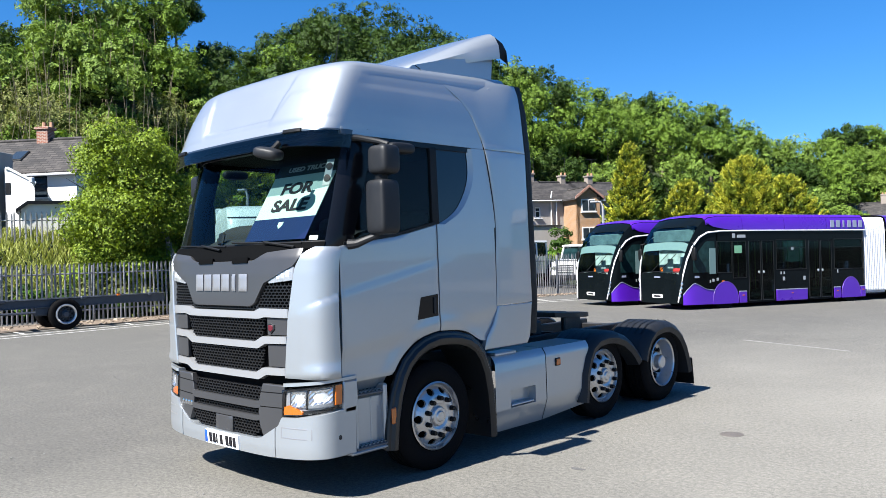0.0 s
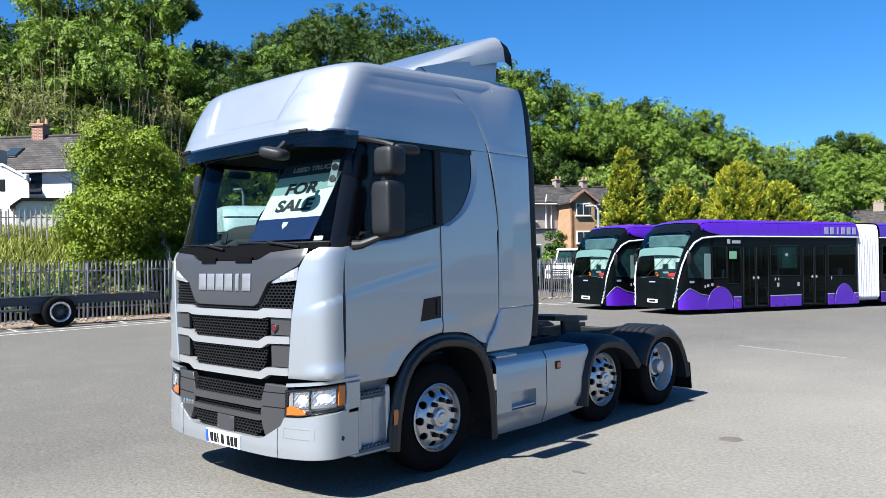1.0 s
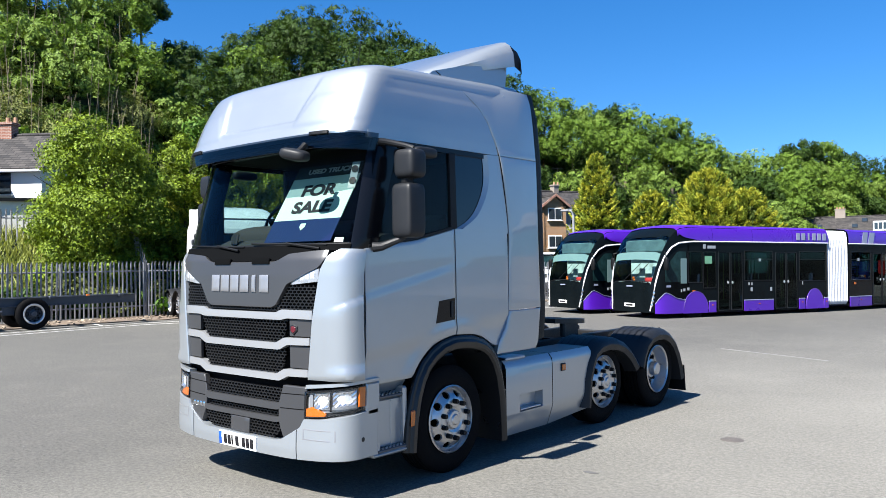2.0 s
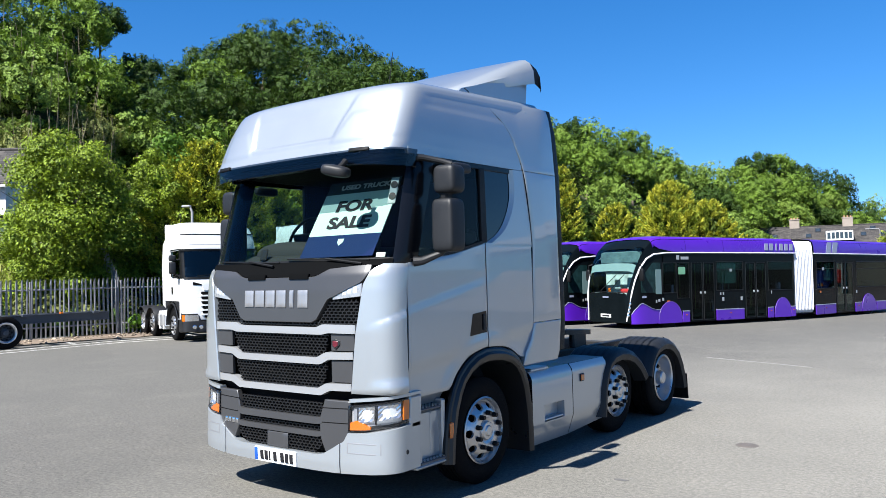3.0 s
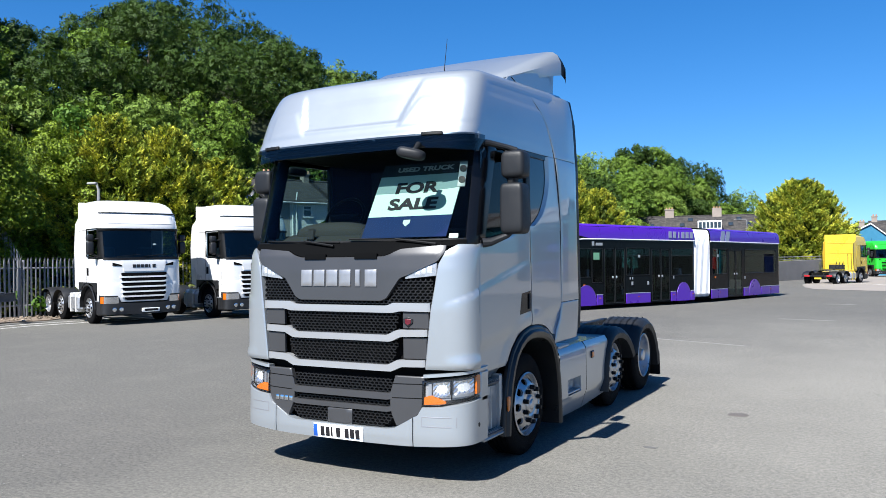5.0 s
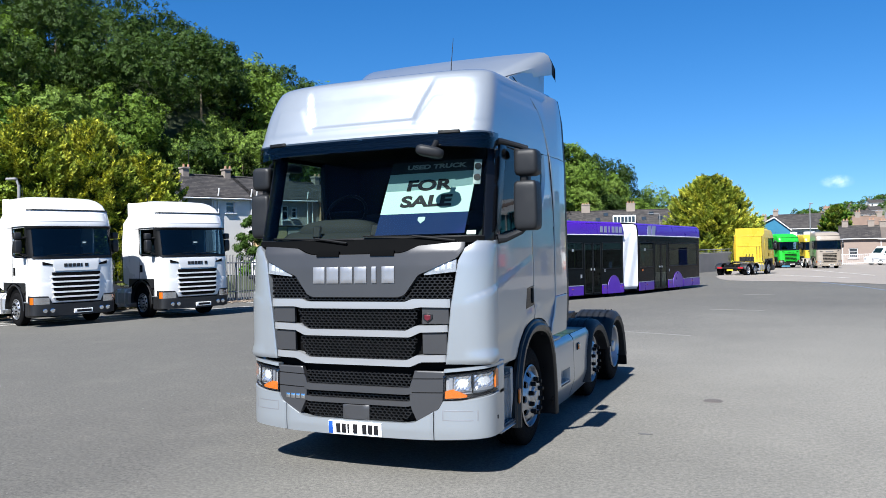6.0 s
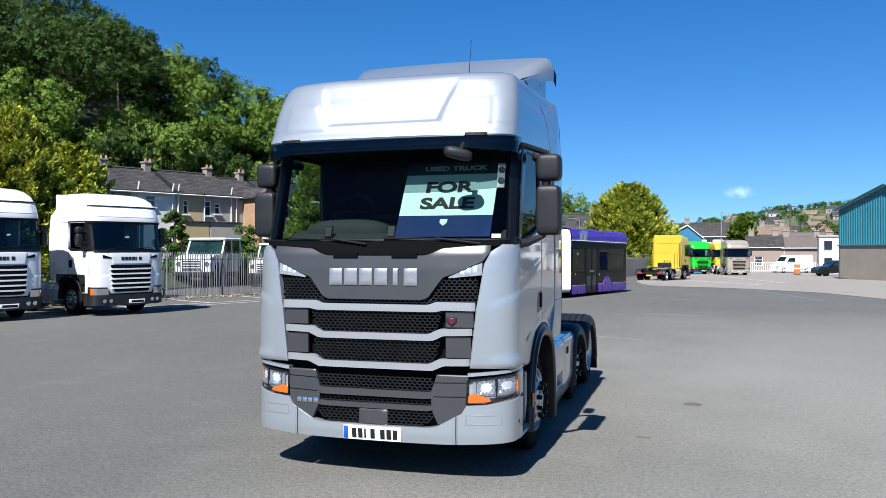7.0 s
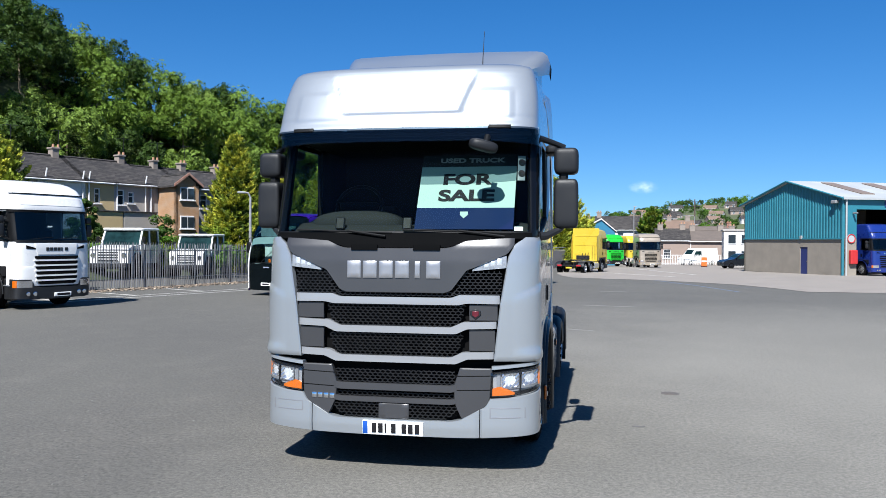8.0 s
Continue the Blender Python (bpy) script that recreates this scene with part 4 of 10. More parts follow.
    put("seam_gap", G().panel(fair, strip([(a, b - 0.002) for a, b in SEAM], [(a, b + 0.0026) for a, b in SEAM], 1.46, 3.735), 1, 30, 0.002, 0.01, 0.001, 0.1), DARK, fr)
    put("fairing_side", G().panel(fair, strip([(a, b + 0.0025) for a, b in SEAM], REAR, 1.452, 2.989), 12, 24, 0.012, 0.05, 0.003, 0.015), SILVER, truck)
    put("fairing_foot", G().panel(fair, strip([(1.0, 2.10), (1.05, 2.09), (1.16, 2.14), (1.28, 2.24), (1.42, 2.30)], [(1.0, 2.76), (1.1, 2.84), (1.44, 2.888)], 1.03, 1.445), 12, 10, 0.012, 0.05, 0.006, 0.02), SILVER, truck)
    put("rubber_edge", G().panel(fair, strip([(a, b - 0.004) for a, b in REAR], [(a, b + 0.115) for a, b in REAR], 1.12, 3.70), 3, 24, 0.006, 0.05, 0.006, 0.1), BLACKPLASTIC, fr, "black rubber trailing edge")
    # air inlet in the door
    inl = put("door_inlet", G().prism([(1.18, 1.392), (1.45, 1.412), (1.45, 1.612), (1.225, 1.592)], lambda u, v, d: flank(u, v) + Vector((d, 0, 0)), 0.012, 0.0135), BLACKGLOSS, door, "black door handle recess")
    put("door_handle", G().box((1.244, 1.40, 1.51), (0.018, 0.028, 0.15), 0.006), GREYPLASTIC, inl)

    # mirrors
    mi = put_arm("mirror", blob((1.455, 0.605, 2.375), (0.110, 0.105, 0.225), 7, 28, 18), GREYPLASTIC, truck, "large dark grey door mirror")
    put_arm("upper_mirror", blob((1.455, 0.63, 2.765), (0.112, 0.10, 0.122), 5, 28, 16), GREYPLASTIC, mi)
    put_arm("neck", G().box((1.43, 0.62, 2.62), (0.08, 0.10, 0.10), 0.02), BLACKPLASTIC, mi)
    put_arm("upper_arm", G().tube([(1.20, 0.50, 2.97), (1.24, 0.55, 2.965), (1.36, 0.66, 2.93), (1.43, 0.70, 2.90)], [0.03, 0.028, 0.026, 0.03], 10), GREYPLASTIC, mi)
    put_arm("lower_arm", G().tube([(1.22, 0.42, 2.075), (1.28, 0.46, 2.08), (1.40, 0.56, 2.14), (1.44, 0.59, 2.19)], [0.045, 0.036, 0.026, 0.028], 10), GREYPLASTIC, mi)
    put_arm("kerb_mirror", blob((1.315, 0.95, 2.90), (0.068, 0.15, 0.048), 3.5, 24, 12), GREYPLASTIC, mi)
    put_arm("mirror_glass", G().sheet(lambda u, v: Vector((1.375 + 0.16 * u, 0.711, 2.20 + 0.37 * v)), 2, 2), CHROME, mi)

    # wheel arch of the front axle
    path = [(0.775, 0.31), (0.80, 0.56), (0.855, 0.79), (0.92, 0.94), (1.0, 1.055), (1.12, 1.15), (1.26, 1.215), (1.42, 1.247), (1.56, 1.247), (1.72, 1.23), (1.88, 1.185), (2.0, 1.11), (2.09, 1.0), (2.16, 0.84), (2.205, 0.62), (2.225, 0.40), (2.23, 0.18)]
    sec = [(-0.012, 1.20), (-0.012, 1.232), (0.002, 1.246), (0.022, 1.250), (0.030, 1.262), (0.046, 1.274), (0.085, 1.272), (0.108, 1.256), (0.118, 1.15), (0.115, 0.80)]

    def lip(u, v, path=path, sec=sec):
        i = min(int(u * (len(path) - 1) + 1e-6), len(path) - 1)
        p, q = Vector(path[max(i - 1, 0)]), Vector(path[min(i + 1, len(path) - 1)])
        t = (q - p).normalized()
        nrm = Vector((t.y, -t.x))
        d, x = sec[int(v * (len(sec) - 1) + 1e-6)]
        c = Vector(path[i]) + nrm * d
        return Vector((x, c.x, c.y))
    arch = put("wheel_arch", G().sheet(lip, len(path) - 1, len(sec) - 1, True), ARCHPLASTIC, truck, "dark plastic wheel arch")
    put("arch_marker", G().box((1.262, 0.835, 0.60), (0.02, 0.055, 0.14), 0.012, (0, 0, 0)), ORANGE, arch, "amber side marker")

    # entry steps ahead of the wheel
    st = put("step_well", G().box((1.075, 0.62, 0.59), (0.18, 0.40, 0.42), 0.02), SILVER, truck, "silver entry step housing")
    put("well_front", G().box((1.16, 0.455, 0.64), (0.13, 0.06, 0.56), 0.02), SILVER, st)
    put("well_back", G().box((1.15, 0.80, 0.62), (0.12, 0.05, 0.52), 0.015), SILVER, st)
    put("well_rib", G().box((1.166, 0.66, 0.585), (0.012, 0.022, 0.38), 0.005), SILVER, st)
    put("well_brow", G().prism([(0.44, 0.845), (0.84, 0.845), (0.84, 0.96), (0.70, 0.985), (0.44, 0.945)], lambda u, v, d: Vector((1.19 - 0.75 * max(0.0, 0.95 - v) + d, u, v)), -0.03, 0.0), SILVER, st)
    put("well_foot", G().box((1.155, 0.60, 0.352), (0.17, 0.44, 0.035), 0.014), SILVER, st)
    # black block fills the gap, its dark painted in
    put("gap_seal", G().box((1.16, 0.40, 0.99), (0.10, 0.12, 0.14), 0.02), BLACKPLASTIC, st)
    for z, x in ((0.815, 1.125), (0.378, 1.165)):
        stp = put("step", G().box((x, 0.615, z), (0.145, 0.35, 0.022), 0.006), STEPGREY, truck, "serrated metal entry step")
        g = G()
        for i in range(4):
            for j in range(8):
                g.lathe([(0.015, 0.010), (0.010, 0.010), (0.008, 0.0)], (x - 0.052 + 0.035 * i, 0.46 + 0.044 * j, z + 0.010), (0, 0, 1), 6)
        put("step_teeth", g, ALU, stp)
    # side skirt in two panels, with a foothold
    ys, zs = [2.235, 2.26, 2.44, 2.47, 2.485, 2.87, 2.885, 2.91, 3.05, 3.072], [0.175, 0.20, 0.39, 0.405, 0.42, 0.565, 0.58, 0.60, 0.86, 0.90, 0.93, 0.945]

    def skirt_x(y, z):
        x = 1.235
        if z > 0.85:
            x -= (z - 0.85) ** 2 * 6
        if 2.48 < y < 2.88 and 0.41 < z < 0.575:
            x -= 0.085
        return x - 0.075 * max(0.0, 0.40 - z) / 0.22
    g = G().add([(skirt_x(y, z), y, z) for z in zs for y in ys], [(j * 10 + i, j * 10 + i + 1, (j + 1) * 10 + i + 1, (j + 1) * 10 + i) for j in range(len(zs) - 1) for i in range(9)])
    g.add([(1.18, 2.235, 0.945), (1.18, 3.072, 0.945), (0.80, 3.072, 0.95), (0.80, 2.235, 0.95)], [(0, 1, 2, 3)])
    g.add([(1.235, 2.235, 0.175), (1.18, 2.235, 0.945), (0.8, 2.235, 0.95), (0.8, 2.235, 0.175)], [(0, 1, 2, 3)])
    sk = put("side_skirt", g, SILVER, truck, "silver side skirt with a foothold")
    put("foothold_tread", G().box((1.19, 2.68, 0.425), (0.08, 0.37, 0.02), 0.005), ALU, sk)
    put("tank_step", G().box((1.11, 2.46, 0.955), (0.18, 0.34, 0.03), 0.01), ALU, sk)
    g = G().sheet(lambda u, v: Vector((skirt_x(3.2, 0.23 + v * 0.705 - 0.05 * (1 - u) * (1 - v)), 3.085 + u * (0.80 + 0.02 * v), 0.232 + v * 0.713 - 0.055 * (1 - u) * (1 - v))), 8, 14)
    g.add([(1.18, 3.085, 0.945), (1.18, 3.90, 0.945), (0.80, 3.90, 0.95), (0.80, 3.085, 0.95)], [(0, 1, 2, 3)])
    sk2 = put("side_skirt", g, SILVER, truck, "silver side skirt")
    put("side_marker", G().box((1.238, 3.29, 0.775), (0.02, 0.09, 0.085), 0.006), BLACKPLASTIC, sk2)
    put("marker_lens", G().box((1.248, 3.29, 0.775), (0.016, 0.07, 0.065), 0.005), ORANGE, sk2, "amber side marker")
    # rear mudguards
    for path in ([(3.745, 0.26), (3.79, 0.58), (3.86, 0.75), (3.95, 0.87), (4.1, 0.945), (4.3, 0.965), (4.5, 0.945), (4.68, 0.89), (4.85, 0.79), (4.96, 0.69), (5.04, 0.60)],
                 [(5.10, 0.58), (5.16, 0.72), (5.26, 0.85), (5.42, 0.94), (5.62, 0.975), (5.82, 0.96), (5.98, 0.90), (6.12, 0.80), (6.24, 0.64), (6.32, 0.46), (6.36, 0.30)]):
        sec = [(0.11, 1.10), (0.095, 1.262), (0.03, 1.278), (0.0, 1.265), (-0.04, 1.225), (-0.055, 1.17), (-0.062, 0.95), (-0.062, 0.74), (-0.03, 0.70), (0.05, 0.70)]
        mg = put("mudguard", G().sheet(lambda u, v, p=path, s=sec: lip(u, v, p, s), len(path) - 1, len(sec) - 1), GREYPLASTIC, truck, "dark plastic rear mudguard")
        ribs = G()
        for q in range(5):
            ribs.sheet(lambda u, v, p=path, x=0.78 + 0.09 * q: lip(min(0.999, 0.2 + 0.5 * u), 0, p, [(-0.067, x + 0.018 * v)]), 6, 1)
        put("rib", ribs, BLACKPLASTIC, mg)
    put("mud_flap", G().box((1.0, 6.40, 0.29), (0.52, 0.02, 0.36), 0.005, (6, 0, 0)), BLACKPLASTIC, truck, "black rubber mud flap")
    m0 = Matrix() if sd > 0 else Matrix.Rotation(math.pi, 4, "Z")
    for y, dish in ((1.43, 1), (4.26, 1), (5.64, -1)):
        make_wheel(truck, Matrix.Translation((sd * (1.17 if dish > 0 else 1.2), y, 0.495)) @ m0, dish, 1.0, None, None, "steel wheel on a black tyre")
        if dish < 0:
            share("tyre", WHEELS[(-1, "")][1], truck, Matrix.Translation((sd * 0.74, y, 0.495)), "inner twin tyre")

# roof wing
WING = [(1.42, 0.55, 3.735, 3.705), (1.55, 0.86, 3.80, 3.735), (1.75, 0.97, 3.895, 3.785), (1.95, 1.04, 3.99, 3.83), (2.15, 1.11, 4.085, 3.875), (2.32, 1.16, 4.16, 3.92), (2.46, 1.19, 4.215, 3.95)]
g = G()
sec = []
for y, hw, zt, zb in WING:
    pts = [(-hw, zb), (-hw - 0.01, zb + (zt - zb) * 0.5), (-hw + 0.02, zt - 0.05), (-hw + 0.07, zt - 0.012), (-hw + 0.14, zt), (-hw * 0.5, zt + 0.012), (0, zt + 0.016)]
    pts += [(-x, z) for x, z in pts[-2::-1]]
    sec.append([Vector((x, y + 0.25 * (zt - z) * (y - 1.42), z)) for x, z in pts])
W = len(sec[0])
g.add([p for r in sec for p in r], [(j * W + i, (j + 1) * W + i, (j + 1) * W + i + 1, j * W + i + 1) for j in range(len(sec) - 1) for i in range(W - 1)])
wing = part("roof_deflector", g, SILVER, truck, "silver roof air deflector")
g = G()
last = [p.copy() for p in sec[-1]]
nxt = [p + Vector((math.copysign(0.012, p.x), 0.06 + (0.05 if abs(p.x) > 1.1 else 0.02), -0.05)) for p in last]
g.add(last + nxt, [(i, W + i, W + i + 1, i + 1) for i in range(W - 1)])
g.add(nxt + [p + Vector((0, -0.02, -0.03)) for p in nxt], [(i, W + i, W + i + 1, i + 1) for i in range(W - 1)])
part("trailing_edge", g, BLACKPLASTIC, wing, "black rubber trailing edge")
for sd in (1, -1):
    g = G().prism([(1.30, 3.66), (2.47, 3.72), (2.50, 3.97), (1.80, 3.85), (1.40, 3.74)], lambda u, v, d, sd=sd: Vector((sd * (1.06 + d + 0.05 * (u - 1.55)), u, v)), -0.02, 0.0)
    part("deflector_foot", g, SILVER, wing)
part("rear_wall", G().box((0, 2.34, 2.35), (2.36, 0.06, 2.6), 0.03), SILVER, truck, "silver cab rear wall")
part("cab_floor", G().box((0, 1.28, 1.22), (2.30, 1.9, 0.10), 0.02), BLACKPLASTIC, truck)
part("cab_ceiling", G().box((0, 1.30, 3.0), (2.30, 2.0, 0.03), 0.01), CABTRIM, truck)

# inside the cab
g = G().sheet(lambda u, v: Vector(((u - 0.5) * 2.26, 0.30 + v * 0.62 + 0.16 * (2 * u - 1) ** 4, 2.10 + 0.10 * math.sin(math.pi * min(1, v * 1.2)) + 0.05 * math.sin(3 * math.pi * u) * v)), 24, 8)
g.sheet(lambda u, v: Vector(((u - 0.5) * 2.26, 0.92 + 0.16 * (2 * u - 1) ** 4, 2.15 - 0.8 * v)), 24, 4)
part("dashboard", g, CABTRIM, truck, "dark grey dashboard")
part("binnacle", blob((-0.52, 0.64, 2.17), (0.46, 0.20, 0.15), 2.6, 28, 12), CABTRIM, truck)
for x in (-0.62, 0.02):
    part("dash_holder", G().box((x, 0.36, 2.19), (0.09, 0.03, 0.12), 0.012, (-15, 0, 0)), BLACKPLASTIC, truck)
ring = G().tube([Vector((-0.60, 0.90, 2.38)) + Vector((0.23 * math.cos(a), 0.20 * math.sin(a) * 0.5, 0.23 * math.sin(a) * 0.85)) for a in [2 * math.pi * k / 28 for k in range(29)]], 0.017, 8)
sw = part("steering_wheel", ring, BLACKPLASTIC, truck, "black steering wheel")
part("wheel_boss", G().box((-0.60, 0.91, 2.37), (0.40, 0.03, 0.09), 0.012, (25, 0, 0)), BLACKPLASTIC, sw)
for x in (-0.64, 0.64):
    seat = part("seat", G().box((x, 1.45, 1.62), (0.52, 0.50, 0.16), 0.05), SEATCLOTH, truck, "black cloth seat")
    part("seat_back", G().box((x, 1.74, 2.02), (0.50, 0.14, 0.80), 0.06, (-10, 0, 0)), SEATCLOTH, seat)
    part("seat_base", G().box((x, 1.45, 1.40), (0.36, 0.4, 0.30), 0.03), BLACKPLASTIC, seat)
part("inner_wall", G().box((0, 2.24, 2.1), (2.36, 0.04, 1.8), 0.01), CABTRIM, truck)
part("tag", G().panel(screen, band(flat(2.125), flat(2.16), 1.03, 1.11), 1, 1, -0.006, 0.004, 0.001), PLATEWHITE, truck, "small white paper label")
pm = part("permit_holder", G().panel(screen, band(flat(2.575), flat(2.80), 1.045, 1.115), 2, 5, -0.008, 0.006, 0.001), SIGNGREY, truck, "pale permit holder with two dark discs")
for z in (2.635, 2.735):
    part("disc", G().lathe([(0.0, 0.002), (0.030, 0.002), (0.032, 0.0)], screen(1.08, z) + Vector((0, 0.004, 0)), (0.35, -1, 0.2), 18), BLACKPLASTIC, pm)

# chassis behind the cab
for x in (-0.42, 0.42):
    part("frame_rail", G().box((x, 3.55, 0.82), (0.09, 5.6, 0.27), 0.01), FRAME, truck, "black chassis rail")
for y in (2.6, 3.6, 4.9, 6.25):
    part("cross_member", G().box((0, y, 0.80), (0.80, 0.10, 0.20), 0.01), FRAME, truck)
fw = part("fifth_wheel", G().prism([(-0.45, 4.55), (-0.42, 4.42), (0.42, 4.42), (0.45, 4.55), (0.45, 5.05), (0.30, 5.35), (0.10, 5.40), (0.06, 5.0), (-0.06, 5.0), (-0.10, 5.40), (-0.30, 5.35), (-0.45, 5.05)], lambda u, v, d: Vector((u, v, d - 0.06 * (v - 4.4))), 1.20, 1.14), FRAME, truck, "greasy black fifth-wheel plate")
for x in (-0.40, 0.40):
    part("plate_foot", G().box((x, 4.78, 1.04), (0.08, 0.36, 0.20), 0.02), FRAME, fw)
part("rear_lamp_bar", G().box((0, 6.30, 0.72), (1.9, 0.06, 0.10), 0.01), FRAME, truck)
for x in (-0.7, 0.7):
    part("tail_lamp", G().box((x, 6.335, 0.72), (0.36, 0.03, 0.12), 0.01), REDLENS, truck, "red tail lamp")
for y, r in ((3.0, 0.14), (3.45, 0.14)):
    part("air_tank", G().cyl((-0.35, y, 0.92), (0.36, y, 0.92), r, n=20), FRAME, truck)
part("catwalk", G().box((0.0, 3.1, 1.02), (0.9, 1.1, 0.03), 0.008), ALU, truck, "chequered catwalk plate")
for k, (x, c) in enumerate(((-0.25, REDLENS), (0.0, FRAME), (0.25, PLATEBLUE))):
    pts = [Vector((x + 0.05 * math.cos(a), 2.46 + 0.05 * math.sin(a) + a * 0.004, 1.55 - a * 0.010)) for a in [0.6 * i for i in range(100)]]
    part("air_coil", G().tube(pts, 0.011, 5), FRAME if k == 1 else c, truck, "coiled air hose behind the cab")
part("exhaust_box", G().box((-0.9, 2.75, 0.62), (0.55, 0.9, 0.6), 0.06), FRAME, truck)
part("engine_block", G().box((0, 1.2, 0.72), (0.9, 1.8, 0.55), 0.08), FRAME, truck)
for y in (1.43, 4.26, 5.64):
    part("axle", G().cyl((-1.0, y, 0.495), (1.0, y, 0.495), 0.075, n=14), FRAME, truck)
rr = random.Random(8)
for k in range(9):
    x0, x1, y1, zz = rr.uniform(-0.35, 0.35), rr.uniform(-0.45, 0.45), rr.uniform(3.2, 4.4), rr.uniform(1.05, 1.3)
    part("hose", G().tube([(x0, 2.42, rr.uniform(1.2, 1.6)), (x0 * 0.8, 2.55, zz - 0.05), ((x0 + x1) / 2, 2.9, zz - 0.12), (x1, y1, zz - 0.2)], 0.014, 6), FRAME, truck)
for x, y, z, w, d, h in ((0.62, 2.62, 1.06, 0.30, 0.30, 0.20), (-0.60, 2.70, 1.08, 0.34, 0.36, 0.24), (0.55, 3.3, 1.0, 0.22, 0.5, 0.12), (-0.2, 3.9, 1.05, 0.24, 0.2, 0.16), (0.30, 4.1, 1.03, 0.18, 0.16, 0.18)):
    part("valve_box", G().box((x, y, z), (w, d, h), 0.02), FRAME, truck, "dark valve box on the chassis")
part("gearbox", G().cyl((0, 2.1, 0.7), (0, 3.4, 0.65), 0.26, 0.18, 16), FRAME, truck)
pts = [(0.35, 2.5, 1.3), (0.30, 2.7, 1.18), (0.18, 3.3, 1.10), (0.12, 4.1, 1.06)]
part("hose", G().tube(pts, 0.02, 6), FRAME, truck)

# sale board behind the windscreen
sale = thing("sale_board", None, "white and navy for-sale board leaning behind the windscreen", "sign")


def board(x, z, d=0.0):
    n = Vector((0, -0.855, 0.517))
    return Vector((x, 0.128 + (z - 2.13) * 0.605, z)) - n * d


def board_bit(name, x0, x1, z0, z1, mat, d, lean=0.0, label=""):
    g = G().add([board(x0, z0, 0.006), board(x1, z0, 0.006), board(x1 + lean, z1, 0.006), board(x0 + lean, z1, 0.006), board(x0, z0, -d), board(x1, z0, -d), board(x1 + lean, z1, -d), board(x0 + lean, z1, -d)],
                [(4, 5, 6, 7), (3, 2, 1, 0), (0, 1, 5, 4), (1, 2, 6, 5), (2, 3, 7, 6), (3, 0, 4, 7)])
    return part(name, g, mat, sale, label, 0)


board_bit("navy_field", 0.135, 1.015, 2.135, 2.328, SIGNNAVY, 0.0, 0.0, "navy lower field")
board_bit("white_field", 0.135, 1.015, 2.328, 2.715, SIGNWHITE, 0.0, 0.0, "white field with black words")
board_bit("header_strip", 0.135, 1.015, 2.715, 2.83, CABTRIM, 0.0, 0.0, "dark header strip")
tilt = 90 - math.degrees(math.atan(0.605))
for text, x, z, size, mat in (("FOR", 0.565, 2.588, 0.20, INK), ("SALE", 0.575, 2.435, 0.205, INK), ("USED TRUCK", 0.60, 2.772, 0.085, SIGNGREY)):
    p = board(x, z, -0.003)
    w = words(text, size, mat, sale, Matrix.Translation(p) @ Matrix.Rotation(radians(tilt), 4, "X") @ Matrix.Diagonal((1.17, 0.80, 1, 1)))
bd = G().prism([(0.535, 2.292), (0.605, 2.292), (0.605, 2.262), (0.57, 2.232), (0.535, 2.262)], lambda u, v, d: board(u, v, d), 0.0, -0.003)
part("shield_mark", bd, SIGNWHITE, sale, "small pale shield", 0)


# ---- the yard ----
def ground_z(x, y):
    """The yard falls gently away towards its gate."""
    return max(-0.012 * max(0.0, y - 12.0), -1.5)


